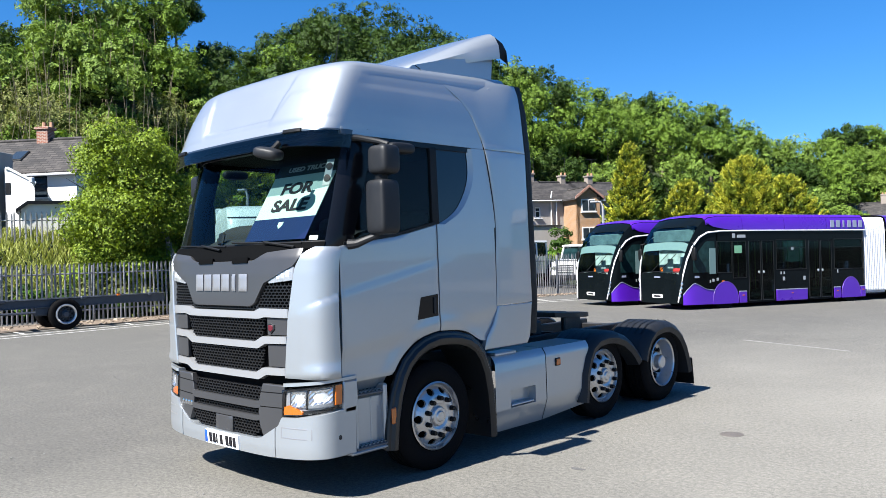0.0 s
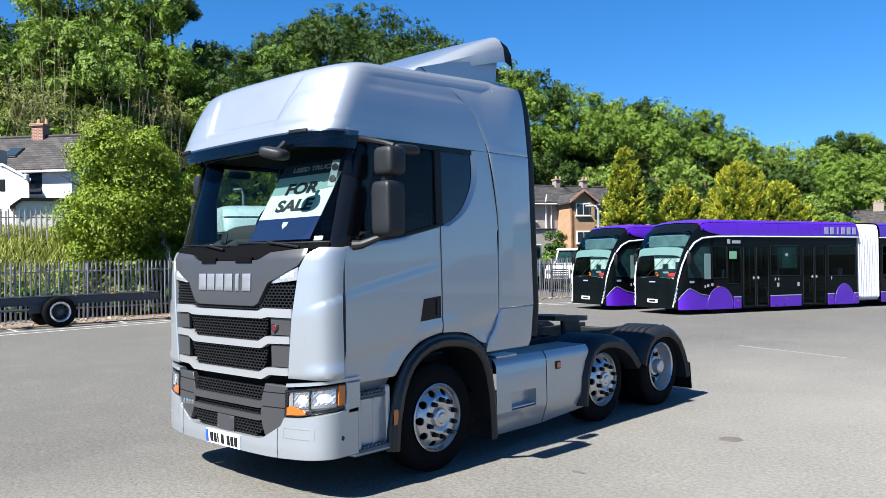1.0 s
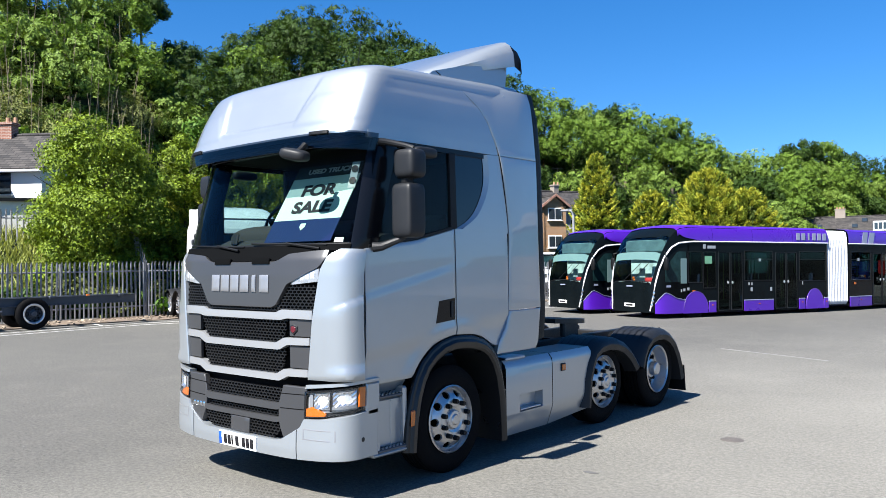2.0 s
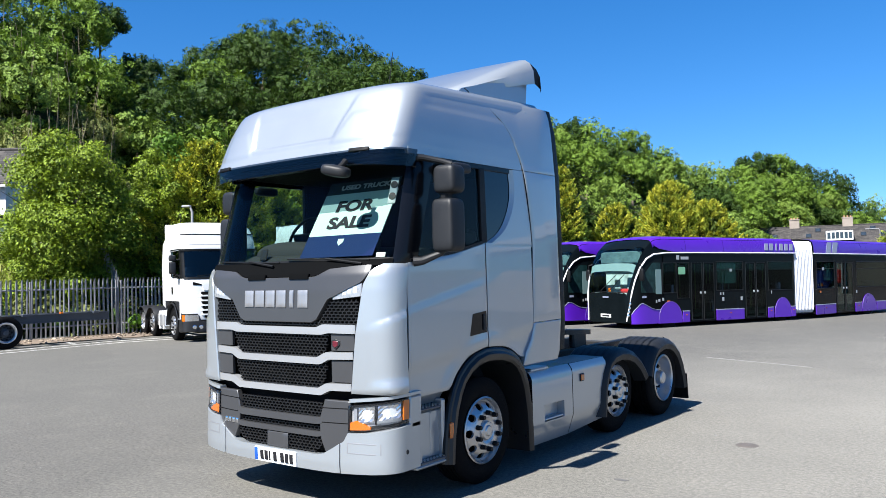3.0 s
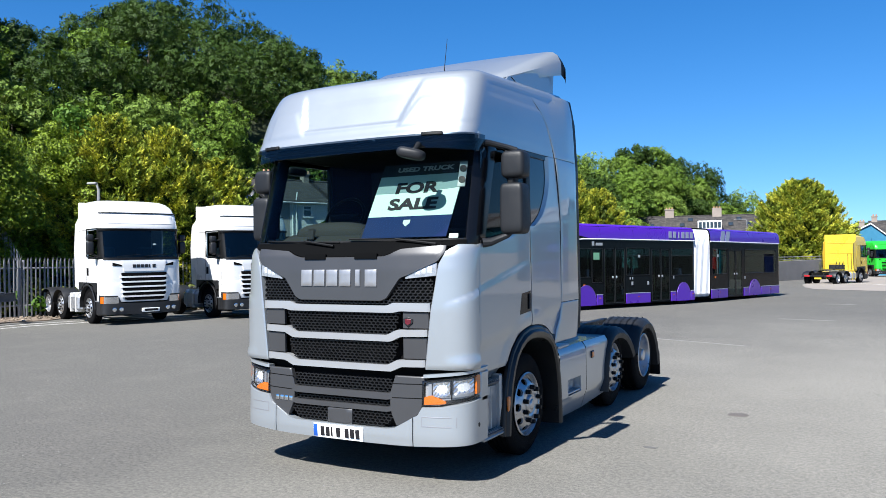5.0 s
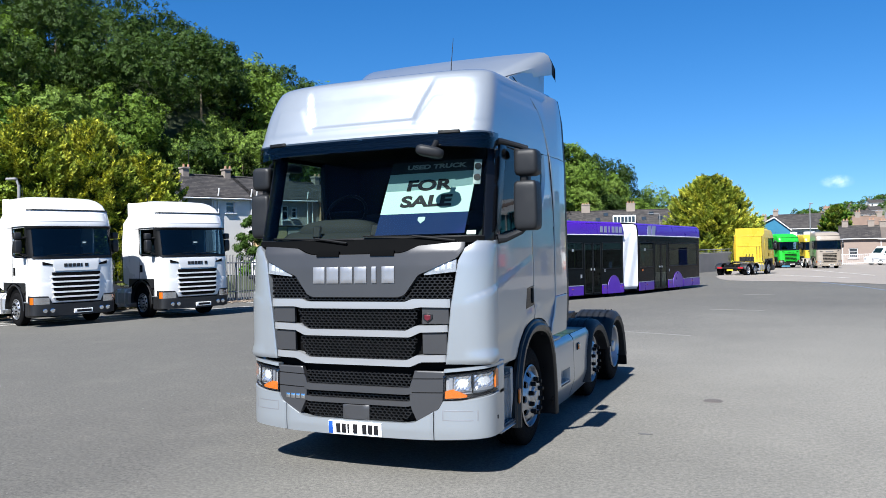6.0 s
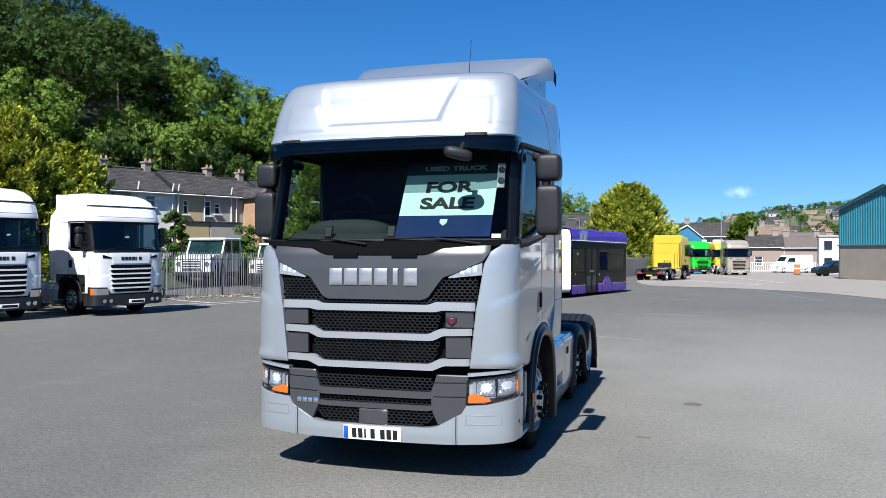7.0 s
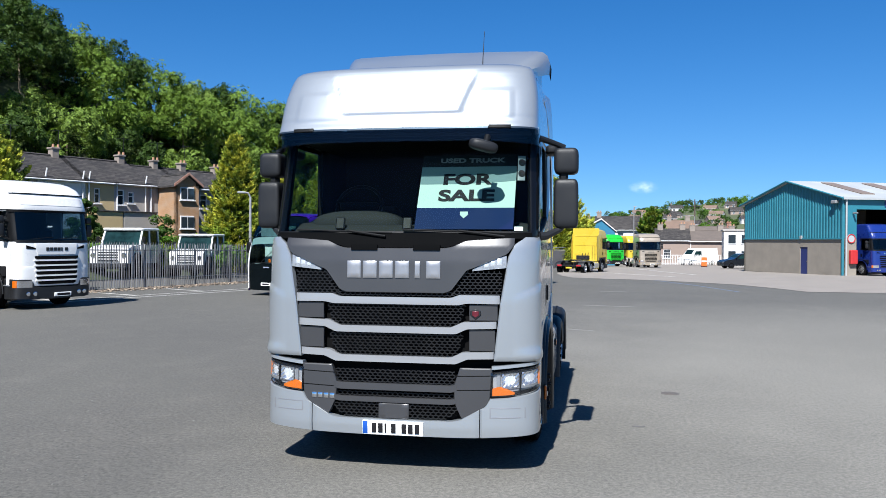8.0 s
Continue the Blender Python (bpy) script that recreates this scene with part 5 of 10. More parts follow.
def asphalt_mat():
    m, nt, p = nodes_of("asphalt")
    big, mid, fine, crack = noise_tex(nt, 0.16, 5.0), noise_tex(nt, 1.3, 6.0, 0.7), noise_tex(nt, 70.0, 4.0, 0.85), noise_tex(nt, 0.55, 8.0, 0.75)
    tc = nt.nodes.new("ShaderNodeTexCoord")
    sep = nt.nodes.new("ShaderNodeSeparateXYZ")
    nt.links.new(tc.outputs["Object"], sep.inputs[0])
    wob = nt.nodes.new("ShaderNodeMath")
    wob.operation = "MULTIPLY_ADD"
    wob.inputs[1].default_value = 7.0
    nt.links.new(big.outputs[0], wob.inputs[0])
    nt.links.new(sep.outputs[0], wob.inputs[2])
    # paler to the near right: view-dependent brightness put into the asphalt colour
    near = ramp(nt, sep.outputs[1], 24.0, 9.0)
    both = nt.nodes.new("ShaderNodeMath")
    both.operation = "MULTIPLY"
    nt.links.new(ramp(nt, wob.outputs[0], 1.0, 7.5), both.inputs[0])
    nt.links.new(near, both.inputs[1])
    pale = both.outputs[0]
    c = mixc(nt, ramp(nt, big.outputs[0], 0.35, 0.65), (0.0745, 0.0735, 0.0674), (0.094, 0.0925, 0.0822))
    c = mixc(nt, pale, c, mixc(nt, ramp(nt, big.outputs[0], 0.35, 0.65), (0.192, 0.186, 0.163), (0.238, 0.230, 0.202)))
    c = mixc(nt, ramp(nt, mid.outputs[0], 0.50, 0.72, 0.0, 0.55), c, mixc(nt, 0.3, c, (0.248, 0.23, 0.202)))
    c = mixc(nt, ramp(nt, crack.outputs[0], 0.36, 0.30, 0.0, 0.5), c, (0.0444, 0.0431, 0.0416))
    c = mixc(nt, ramp(nt, fine.outputs[0], 0.36, 0.58, 0.0, 1.0), mixc(nt, 0.55, c, (0.0177, 0.0172, 0.0164)), c)
    c = mixc(nt, ramp(nt, fine.outputs[0], 0.60, 0.70, 0.0, 0.6), c, (0.225, 0.212, 0.189))
    pebble = noise_tex(nt, 24.0, 6.0, 0.85)
    c = mixc(nt, ramp(nt, pebble.outputs[0], 0.40, 0.60, 0.0, 1.0), mixc(nt, 0.42, c, (0.0237, 0.023, 0.0224)), mixc(nt, 0.20, c, (0.266, 0.247, 0.22)))
    nt.links.new(c, p.inputs["Base Color"])
    p.inputs["Roughness"].default_value = 0.88
    p.inputs["Specular IOR Level"].default_value = 0.35
    b = nt.nodes.new("ShaderNodeBump")
    b.inputs["Strength"].default_value, b.inputs["Distance"].default_value = 0.6, 0.008
    nt.links.new(fine.outputs[0], b.inputs["Height"])
    nt.links.new(b.outputs[0], p.inputs["Normal"])
    return m


ASPHALT = asphalt_mat()
CONCRETE = pbr("apron_concrete", (0.1881, 0.1683, 0.1485), 0.9, 0, 0.15, 0.6, 40, bump=0.3)
LINEPAINT = pbr("worn_line_paint", (0.4092, 0.4026, 0.3762), 0.8, 0, 0.28, 2.5, 40, bump=0.3)
BLUELINE = pbr("worn_blue_paint", (0.0924, 0.1254, 0.1782), 0.85, 0, 0.35, 1.5, 20)
FAINTPAINT = pbr("faint_line_paint", (0.1551, 0.1518, 0.1439), 0.85, 0, 0.2, 2.5, 30)
DIRT = pbr("verge_dirt", (0.132, 0.099, 0.0726), 0.95, 0, 0.35, 1.5, 20, bump=0.8, bscale=20)
TARPATCH = pbr("tar_patch", (0.0759, 0.07458, 0.0726), 0.8, 0, 0.2, 3, 60, bump=0.3)
IRON = pbr("cast_iron", (0.0825, 0.0726, 0.066), 0.75, 0.1, 0.3, 8, 60, bump=0.5)

xs = sorted({round(float(v), 2) for v in np.concatenate([np.linspace(-30, 30, 31), np.linspace(-600, -40, 15), np.linspace(40, 600, 15)])})
ys = sorted({round(float(v), 2) for v in np.concatenate([np.linspace(-14, 12, 10), np.linspace(12, 140, 20), np.linspace(-400, -20, 8), np.linspace(150, 900, 12)])})
nx = len(xs)
g = G().add([(x, y, ground_z(x, y)) for y in ys for x in xs], [(j * nx + i, j * nx + i + 1, (j + 1) * nx + i + 1, (j + 1) * nx + i) for j in range(len(ys) - 1) for i in range(nx - 1)])
tagged(part("ground", g, ASPHALT), "worn grey asphalt yard", "ground", "", "structure")


def laid(pts, up):
    """A flat patch on the ground: its outline with sides."""
    n = len(pts)
    g = G()
    return g.add([(x, y, ground_z(x, y) + up) for x, y in pts] + [(x, y, ground_z(x, y) - 0.02) for x, y in pts], [tuple(range(n))] + [(k, k + n, (k + 1) % n + n, (k + 1) % n) for k in range(n)])


def stroke(a, b, w, n=6):
    a, b = Vector(a), Vector(b)
    d = (b - a).normalized()
    q = Vector((-d.y, d.x)) * w / 2
    left = [a + (b - a) * k / n - q for k in range(n + 1)]
    right = [a + (b - a) * k / n + q for k in range(n, -1, -1)]
    return [(p.x, p.y) for p in left + right]


edge = [(-1.2, 58.0), (-0.5, 52.0), (0.3, 48.5), (2.5, 46.8), (5.3, 45.2), (7.6, 42.4), (9.5, 39.6), (10.6, 35.5), (11.3, 32.2), (14.7, 32.0), (26, 33.0), (40, 34.0)]
g = G()
far_edge = [(-1.2, 118), (2, 118), (6, 118), (8, 118), (11, 118), (14, 118), (18, 118), (22, 118), (26, 118), (32, 118), (40, 118), (60, 118)]
n = len(edge)
NV = 12
g.add([(a[0] + (b[0] - a[0]) * k / NV, a[1] + (b[1] - a[1]) * k / NV, ground_z(0, a[1] + (b[1] - a[1]) * k / NV) + 0.012) for k in range(NV + 1) for a, b in zip(edge, far_edge)],
      [(k * n + i, k * n + i + 1, (k + 1) * n + i + 1, (k + 1) * n + i) for k in range(NV) for i in range(n - 1)])
tagged(part("apron", g, CONCRETE), "pale worn concrete apron by the shed", "pavement", "", "structure")
for k, (a, b, w, mat) in enumerate((((-18.0, -8.0), (-18.55, 9.4), 0.10, LINEPAINT), ((-18.55, 9.4), (-15.4, 18.6), 0.10, LINEPAINT), ((-15.4, 18.6), (-12.9, 28.0), 0.10, LINEPAINT), ((-12.9, 28), (-11.5, 36), 0.10, LINEPAINT),
                                    ((-18.8, -8.0), (-19.35, 9.6), 0.09, LINEPAINT), ((-19.35, 9.6), (-16.3, 18.9), 0.09, LINEPAINT), ((-16.3, 18.9), (-13.8, 28.2), 0.09, LINEPAINT),
                                    ((-19.4, 5.0), (-21.6, 5.2), 0.10, LINEPAINT), ((-19.5, 8.4), (-21.6, 8.9), 0.10, LINEPAINT), ((-18.6, 12.2), (-21.2, 13.2), 0.10, LINEPAINT), ((-16.6, 18.0), (-19.6, 19.4), 0.10, LINEPAINT),
                                    ((-15.6, 21.4), (-18.4, 22.8), 0.10, LINEPAINT), ((-14.6, 25.0), (-17.4, 26.6), 0.10, LINEPAINT),
                                    ((-0.7, 12.7), (1.7, 11.7), 0.06, FAINTPAINT), ((1.4, 20.4), (3.0, 20.0), 0.07, FAINTPAINT), ((2.0, 30.0), (3.2, 29.8), 0.09, FAINTPAINT),
                                    ((-10.6, 26.0), (-7.6, 26.6), 0.10, LINEPAINT), ((5.3, 46.0), (7.1, 38.0), 0.16, BLUELINE), ((7.1, 38.0), (8.2, 31.2), 0.13, BLUELINE), ((2.5, 62.0), (7.5, 52.5), 0.14, LINEPAINT), ((6.0, 78.0), (9.5, 58.0), 0.14, LINEPAINT))):
    tagged(part("marking", laid(stroke(a, b, w), 0.006 if b[1] < 45 else 0.02), mat, None, "", 0), "worn white painted line on asphalt", "road marking", "", "structure")
rng = random.Random(5)


def splat(cx, cy, rx, ry, n=18, jag=0.3):
    return [(cx + rx * (1 + rng.uniform(-jag, jag)) * math.cos(2 * math.pi * k / n), cy + ry * (1 + rng.uniform(-jag, jag)) * math.sin(2 * math.pi * k / n)) for k in range(n)]


for cx, cy, rx, ry in ((6.5, 40.0, 2.0, 0.5), (2.2, 2.2, 0.07, 0.03), (9.0, 36.5, 1.4, 0.4), (-4.0, -1.0, 0.12, 0.04)):
    tagged(part("patch", laid(splat(cx, cy, rx, ry), 0.005), TARPATCH, None, "", 0), "dark tar patch in the asphalt", "stain", "", "structure")
g = G()
for k in range(900):
    x, y = rng.uniform(-9, 8), rng.uniform(-5.5, 18)
    if abs(x) < 1.4 and -0.2 < y < 6.5:
        continue
    g.box((x, y, ground_z(x, y) + 0.004), (rng.uniform(0.006, 0.02), rng.uniform(0.006, 0.02), 0.010), 0.003, (0, 0, rng.uniform(0, 90)))
tagged(part("grit", g, FAINTPAINT, None, "", 0), "scattered pale grit on the asphalt", "gravel", "", "stuff")
verge = [(-19.9, -8), (-20.4, 4), (-20.6, 9.0), (-20.0, 11.0), (-20.4, 12.2), (-21.0, 14.5), (-19.9, 18), (-18.6, 22.6), (-17.6, 28), (-16.4, 36.4), (-17.2, 36.6), (-19.4, 23.6), (-21.8, 16.0), (-23.0, 11.9), (-22.5, 10.9), (-23.2, 5.4), (-25, -8)]
tagged(part("verge", laid(verge, 0.03), DIRT, None, "", 0), "strip of bare dirt and litter under the fence", "verge", "", "structure")
g = G()
for k in range(900):
    t = rng.random()
    y = -6 + t * 40
    x = lerp([(-8, -21.5), (5, -22.2), (10.5, -21.6), (12.5, -22), (16, -21.2), (23, -18.9), (36, -16.6)], y) + rng.uniform(-0.6, 1.4)
    g.box((x, y, ground_z(x, y) + 0.045), (rng.uniform(0.02, 0.13), rng.uniform(0.02, 0.10), 0.03), 0.006, (rng.uniform(-25, 25), rng.uniform(-25, 25), rng.uniform(0, 90)))
tagged(part("litter", g, pbr("litter", (0.198, 0.1584, 0.1188), 0.9, 0, 0.4, 3, 20, island=0.7), None, "", 0), "stones and litter along the fence foot", "debris", "", "stuff")

# manhole
mh = thing("manhole_cover", pose(0, 0, 0), "small rusty iron cover set in the asphalt", "manhole cover", "", "")
part("cover", G().lathe([(0.0, 0.006), (0.095, 0.006), (0.105, 0.003), (0.12, 0.003), (0.13, -0.01)], (2.72, 4.27, 0.0), (0, 0, 1), 24), IRON, mh)

# ---- a long articulated bus; origin under the middle of its nose, y runs to its tail ----
PURPLE = pbr("purple_paint", (0.060, 0.0075, 0.300), 0.30, 0.05, 0.06, 1.5, 80, coat=0.22, rvar=0.04)
BUSBLACK = pbr("bus_black", (0.0026, 0.0042, 0.0052), 0.22, 0, 0.2, 2, 60, rvar=0.05, spec=0.07)
# opaque; uneven teal noise paints window reflections and glimpses of the inside
BUSGLASS = pbr("bus_window_glass", (0.006, 0.018, 0.019), 0.10, 0, 1.0, 0.8, 5, spec=0.14, rvar=0.02)
BUSPANE = glass("bus_pane", (0.27, 0.40, 0.40), (0.85, 1, 1), 0.0, 1.2)
BUSSEAT = pbr("bus_seat_cloth", (0.020, 0.018, 0.055), 0.85, 0, 0.3, 8, 60)
BUSFLOOR = pbr("bus_floor", (0.010, 0.010, 0.011), 0.8, 0, 0.15)
GRABRAIL = pbr("grab_rail", (0.35, 0.30, 0.06), 0.4, 0, 0.1)
BUSWHITE = pbr("bus_white_line", (0.585, 0.585, 0.6084), 0.35, 0, 0.04)
BELLOWS = pbr("bellows_fabric", (0.4836, 0.507, 0.546), 0.75, 0, 0.08, 3, 50, bump=0.2)
COVERLINE = pbr("purple_edge", (0.0858, 0.0462, 0.2244), 0.4, 0, 0.1)
STICKER = pbr("sticker_grey", (0.2376, 0.2574, 0.2772), 0.5, 0, 0.25, 20, 90)
BUSGREY = pbr("bus_grey_band", (0.198, 0.2178, 0.3036), 0.4, 0, 0.05)
BUSSCREEN = glass("bus_screen_glass", (0.76, 0.90, 0.87), (1, 1, 1), 0.0, 1.3)
BUSCABIN = pbr("bus_cabin_grey", (0.1452, 0.198, 0.198), 0.6, 0, 0.45, 2.5, 8)
TINTBAND = glass("tinted_header_glass", (0.34, 0.47, 0.50), (1, 1, 1), 0.0, 1.3)
PALEBLIND = pbr("pale_blind", (0.092, 0.150, 0.150), 0.6, 0, 0.05)
RED = pbr("red_plastic", (0.363, 0.0198, 0.0198), 0.45, 0, 0.1)
GREENNOTE = pbr("green_notice", (0.1188, 0.2772, 0.165), 0.5, 0, 0.1)

NOSEBUS = [(0.0, 0.92, 1.10), (0.05, 1.02, 1.32), (0.14, 1.10, 1.60), (0.30, 1.17, 1.95), (0.55, 1.225, 2.34), (0.85, 1.255, 2.66), (1.2, 1.27, 2.92), (1.6, 1.275, 3.12), (2.0, 1.275, 3.24), (2.4, 1.275, 3.28)]


# spacing of the bays along the bus: even drawing to true length
BAYS = [(-1, -0.4), (0, 0.6), (2.1, 1.80), (3.34, 2.97), (3.82, 3.40), (5.22, 4.66), (7.08, 6.27), (8.48, 7.5), (9.63, 8.43), (10.60, 9.22), (12.12, 10.38), (14.1, 12.2), (15.5, 13.75), (16.85, 15.1), (17.5, 15.9), (19.1, 18.4), (20.0, 19.3)]


def bus_section(hw, zt, z0=0.28):
    pts = [(-hw * 0.93, z0), (-hw, z0 + 0.15), (-hw, max(z0 + 0.3, zt - 0.62)), (-hw * 0.985, zt - 0.30), (-hw * 0.95, zt - 0.08), (-hw * 0.86, zt - 0.02), (-hw * 0.6, zt), (0, zt + 0.02)]
    return pts + [(-x, z) for x, z in pts[-2::-1]]


BUSWINS = ((2.36, 3.05, 1.30, 2.36), (3.10, 3.76, 1.10, 2.36), (5.32, 6.98, 1.34, 2.40), (8.62, 10.42, 1.30, 2.40), (12.3, 13.95, 1.30, 2.40), (15.8, 18.75, 1.30, 2.40))
BUSDOORS = (3.82, 7.08, 14.1)


def bus(m):
    b = thing("articulated_bus", m, "purple and black articulated bus with white bellows, parked", "bus", "parked buses")
    # nose
    sec = [[Vector((x, y, z)) for x, z in bus_section(hw, zt)] for y, hw, zt in NOSEBUS]
    g, W = G(), 15
    g.add([p for r in sec for p in r], [(j * W + i, j * W + i + 1, (j + 1) * W + i + 1, (j + 1) * W + i) for j in range(len(sec) - 1) for i in range(W - 1) if not (1 <= j <= 5 and 4 <= i <= 9)])
    g.add(sec[0], [tuple(range(W))])
    part("nose", g, BUSBLACK, b, "gloss black nose")

    def face(x, z, out=0.012):
        """On the raked front, at width x and height z."""
        f = abs(x) / 1.2
        drop = lerp([(0, -0.02), (0.6, 0.0), (0.86, 0.02), (0.95, 0.08)], f)
        y = lerp([(zt, yy) for yy, hw, zt in NOSEBUS], z + drop)
        return Vector((x, y - 0.8 * out, z + 0.5 * out))

    def crest(f, y, out):
        """On the nose's upper skin: f across from -1 to 1, at length y."""
        hw, zt = lerp([(q[0], q[1]) for q in NOSEBUS], y), lerp([(q[0], q[2]) for q in NOSEBUS], y)
        return Vector((f * hw, y - 0.7 * out, zt - lerp([(0, -0.02), (0.6, 0.0), (0.86, 0.02), (0.95, 0.08)], abs(f)) + 0.6 * out))
    # two body halves
    for y0, y1, nm in ((2.35, 10.62, "front_body"), (12.1, 19.1, "rear_body")):
        cs = bus_section(1.275, 3.28)
        g = G().add([(x, y, z) for y in (y0, y1 - 0.12) for x, z in cs] + [(x * 0.96, y1, 0.28 + (z - 0.28) * 0.985) for x, z in cs], [(j * 15 + i, j * 15 + i + 1, (j + 1) * 15 + i + 1, (j + 1) * 15 + i) for j in (0, 1) for i in range(14) if i not in (1, 12) or j == 1])
        g.f += [tuple(range(30, 45))[::-1]]
        body = part(nm, g, BUSBLACK, b, "gloss black body shell")
        for sx in (1, -1):
            holes = [w for w in BUSWINS if y0 < w[0] < y1] + ([(d, d + 1.40, 0.24, 2.40) for d in BUSDOORS if y0 < d < y1] if sx > 0 else [])
            cuts = sorted({y0, y1 - 0.12} | {w[0] for w in holes} | {min(w[1], y1 - 0.12) for w in holes})
            for ya, yb in zip(cuts, cuts[1:]):
                here = [w for w in holes if w[0] < (ya + yb) / 2 < w[1]]
                for za, zb in (((0.43, here[0][2]), (here[0][3], 2.66)) if here else ((0.43, 2.66),)):
                    if zb > za + 0.01:
                        part("side_panel", G().box((sx * 1.262, (ya + yb) / 2, (za + zb) / 2), (0.026, yb - ya, zb - za)), BUSBLACK, b, "", 0)
        part("bus_floor", G().box((0, (y0 + y1) / 2, 0.46), (2.46, y1 - y0 - 0.2, 0.08)), BUSFLOOR, b)
        yy = y0 + 0.5
        while yy < y1 - 0.9:
            for x in (-0.95, -0.5, 0.5, 0.95):
                if x > 0 and any(d - 0.6 < yy < d + 1.5 for d in BUSDOORS):
                    continue
                part("passenger_seat", G().box((x, yy, 0.92), (0.42, 0.40, 0.10), 0.03).box((x, yy + 0.2, 1.25), (0.42, 0.08, 0.66), 0.03).box((x, yy, 0.68), (0.2, 0.2, 0.40)), BUSSEAT, b, "dark blue passenger seat", 0)
            part("grab_pole", G().cyl((0.28, yy + 0.3, 0.5), (0.28, yy + 0.3, 2.7), 0.02, n=6).cyl((-0.28, yy + 0.3, 0.5), (-0.28, yy + 0.3, 2.7), 0.02, n=6), GRABRAIL, b, "yellow grab pole")
            yy += 0.95
    # purple roof cover in lengths
    for y0, y1 in ((1.75, 3.6), (3.61, 5.8), (5.81, 8.2), (8.21, 10.60), (12.12, 14.4), (14.41, 16.8), (16.81, 19.06)):
        n = 8
        vs, fs = [], []
        for k in range(n + 1):
            y = y0 + (y1 - y0) * k / n
            zt = lerp([(yy, z) for yy, hw, z in NOSEBUS] + [(30, 3.28)], y)
            low = lerp([(1.75, 3.0), (2.2, 2.86), (2.9, 2.76), (4.0, 2.74), (30, 2.74)], y)
            pts = [(-1.285, low), (-1.285, max(low + 0.02, zt - 0.5)), (-1.27, zt - 0.26), (-1.225, zt - 0.10), (-1.11, zt + 0.0), (-0.7, zt + 0.045), (0, zt + 0.06)]
            pts += [(-x, z) for x, z in pts[-2::-1]]
            vs += [Vector((x, y, z)) for x, z in pts]
        fs = [(j * 13 + i, j * 13 + i + 1, (j + 1) * 13 + i + 1, (j + 1) * 13 + i) for j in range(n) for i in range(12)]
        if y1 > 19:
            fs.append(tuple(range(n * 13, n * 13 + 13))[::-1])
        part("roof_panel", G().add(vs, fs), PURPLE, b, "purple roof cover")
    for y0, y1 in ((1.10, 1.74),):
        part("front_dome", G().sheet(lambda u, v: Vector(((u - 0.5) * 2.36 * (0.86 + 0.14 * v), y0 + (y1 - y0) * v, lerp([(yy, z) for yy, hw, z in NOSEBUS], y0 + (y1 - y0) * v) + 0.035 - 0.13 * abs(2 * u - 1) ** 4)), 16, 6), BUSBLACK, b)
    # windscreen with blind, dash, and destination glass
    across = [-0.95, -0.86, -0.6, -0.3, 0.0, 0.3, 0.6, 0.86, 0.95]
    ysc = [0.05, 0.14, 0.30, 0.42, 0.55, 0.70, 0.85, 1.02, 1.2]
    scr = part("windscreen", G().sheet(lambda u, v: crest(across[round(u * 8)], ysc[round(v * 8)], 0.002), 8, 8), BUSSCREEN, b, "tall raked bus windscreen")
    scr.visible_shadow = False
    part("sun_blind", G().sheet(lambda u, v: crest(-0.93 + 1.86 * u, lerp([(q[2], q[0]) for q in NOSEBUS], 2.10 + 0.27 * v), -0.025), 12, 3), PALEBLIND, scr, "pale blind behind the screen")
    part("tinted_header", G().sheet(lambda u, v: crest(-0.94 + 1.88 * u, lerp([(q[2], q[0]) for q in NOSEBUS], 2.38 + 0.55 * v), -0.022), 12, 5), TINTBAND, scr, "dark tinted destination glass").visible_shadow = False
    # grey box added behind the header glass in place of a sky reflection
    part("destination_box", G().box((0, 1.22, 2.58), (2.05, 0.20, 0.42), 0.03), BUSCABIN, b, "grey box standing for the sky's reflection in the tinted glass")
    part("screen_rim", G().tube([crest(-0.95 + 1.9 * k / 12, 0.055, 0.012) for k in range(13)], 0.016, 5), BLACKPLASTIC, scr)
    part("dash_shelf", G().sheet(lambda u, v: Vector(((u - 0.5) * 2.0, 0.10 + 1.0 * v, 1.22 + 0.10 * math.sin(math.pi * v))), 6, 4), BUSCABIN, b, "grey dashboard shelf")
    part("cabin_wall", G().box((0, 1.75, 1.80), (2.3, 0.05, 1.8), 0.02), pbr("bus_inside", (0.20, 0.27, 0.265), 0.7, 0, 0.5, 1.8, 8), b)
    part("driver_seat", G().box((0.45, 1.35, 1.50), (0.46, 0.16, 0.80), 0.06, (-8, 0, 0)), BUSCABIN, b, "grey driver's seat")
    part("cab_screen", G().box((-0.25, 1.3, 1.62), (0.30, 0.04, 0.34), 0.02), BUSCABIN, b)
    part("dash_item", G().box((-0.12, 0.42, 1.42), (0.13, 0.08, 0.16), 0.03), ORANGE, b)
    part("dash_item", G().box((0.55, 0.62, 1.40), (0.46, 0.10, 0.14), 0.05), RED, b)
    for x0, x1 in ((0.1, 0.75), (-0.35, 0.35)):
        part("wiper", G().tube([face(x0, 1.36, 0.05), face(x1, 1.95, 0.04)], 0.013, 5), BLACKPLASTIC, b)
    part("maker_mark", G().box(face(-0.05, 1.16, 0.03), (0.30, 0.03, 0.045), 0.005), BUSGREY, b)
    plt = part("number_plate", G().box((-0.05, -0.02, 0.52), (0.52, 0.02, 0.12), 0.004), PLATEWHITE, b, "white number plate")
    part("plate_bar", G().box((-0.05, -0.032, 0.52), (0.36, 0.004, 0.07), 0.0), INK, plt)
    part("skirt_front", G().box((0, 0.10, 0.36), (1.84, 0.14, 0.16), 0.04), BLACKPLASTIC, b)
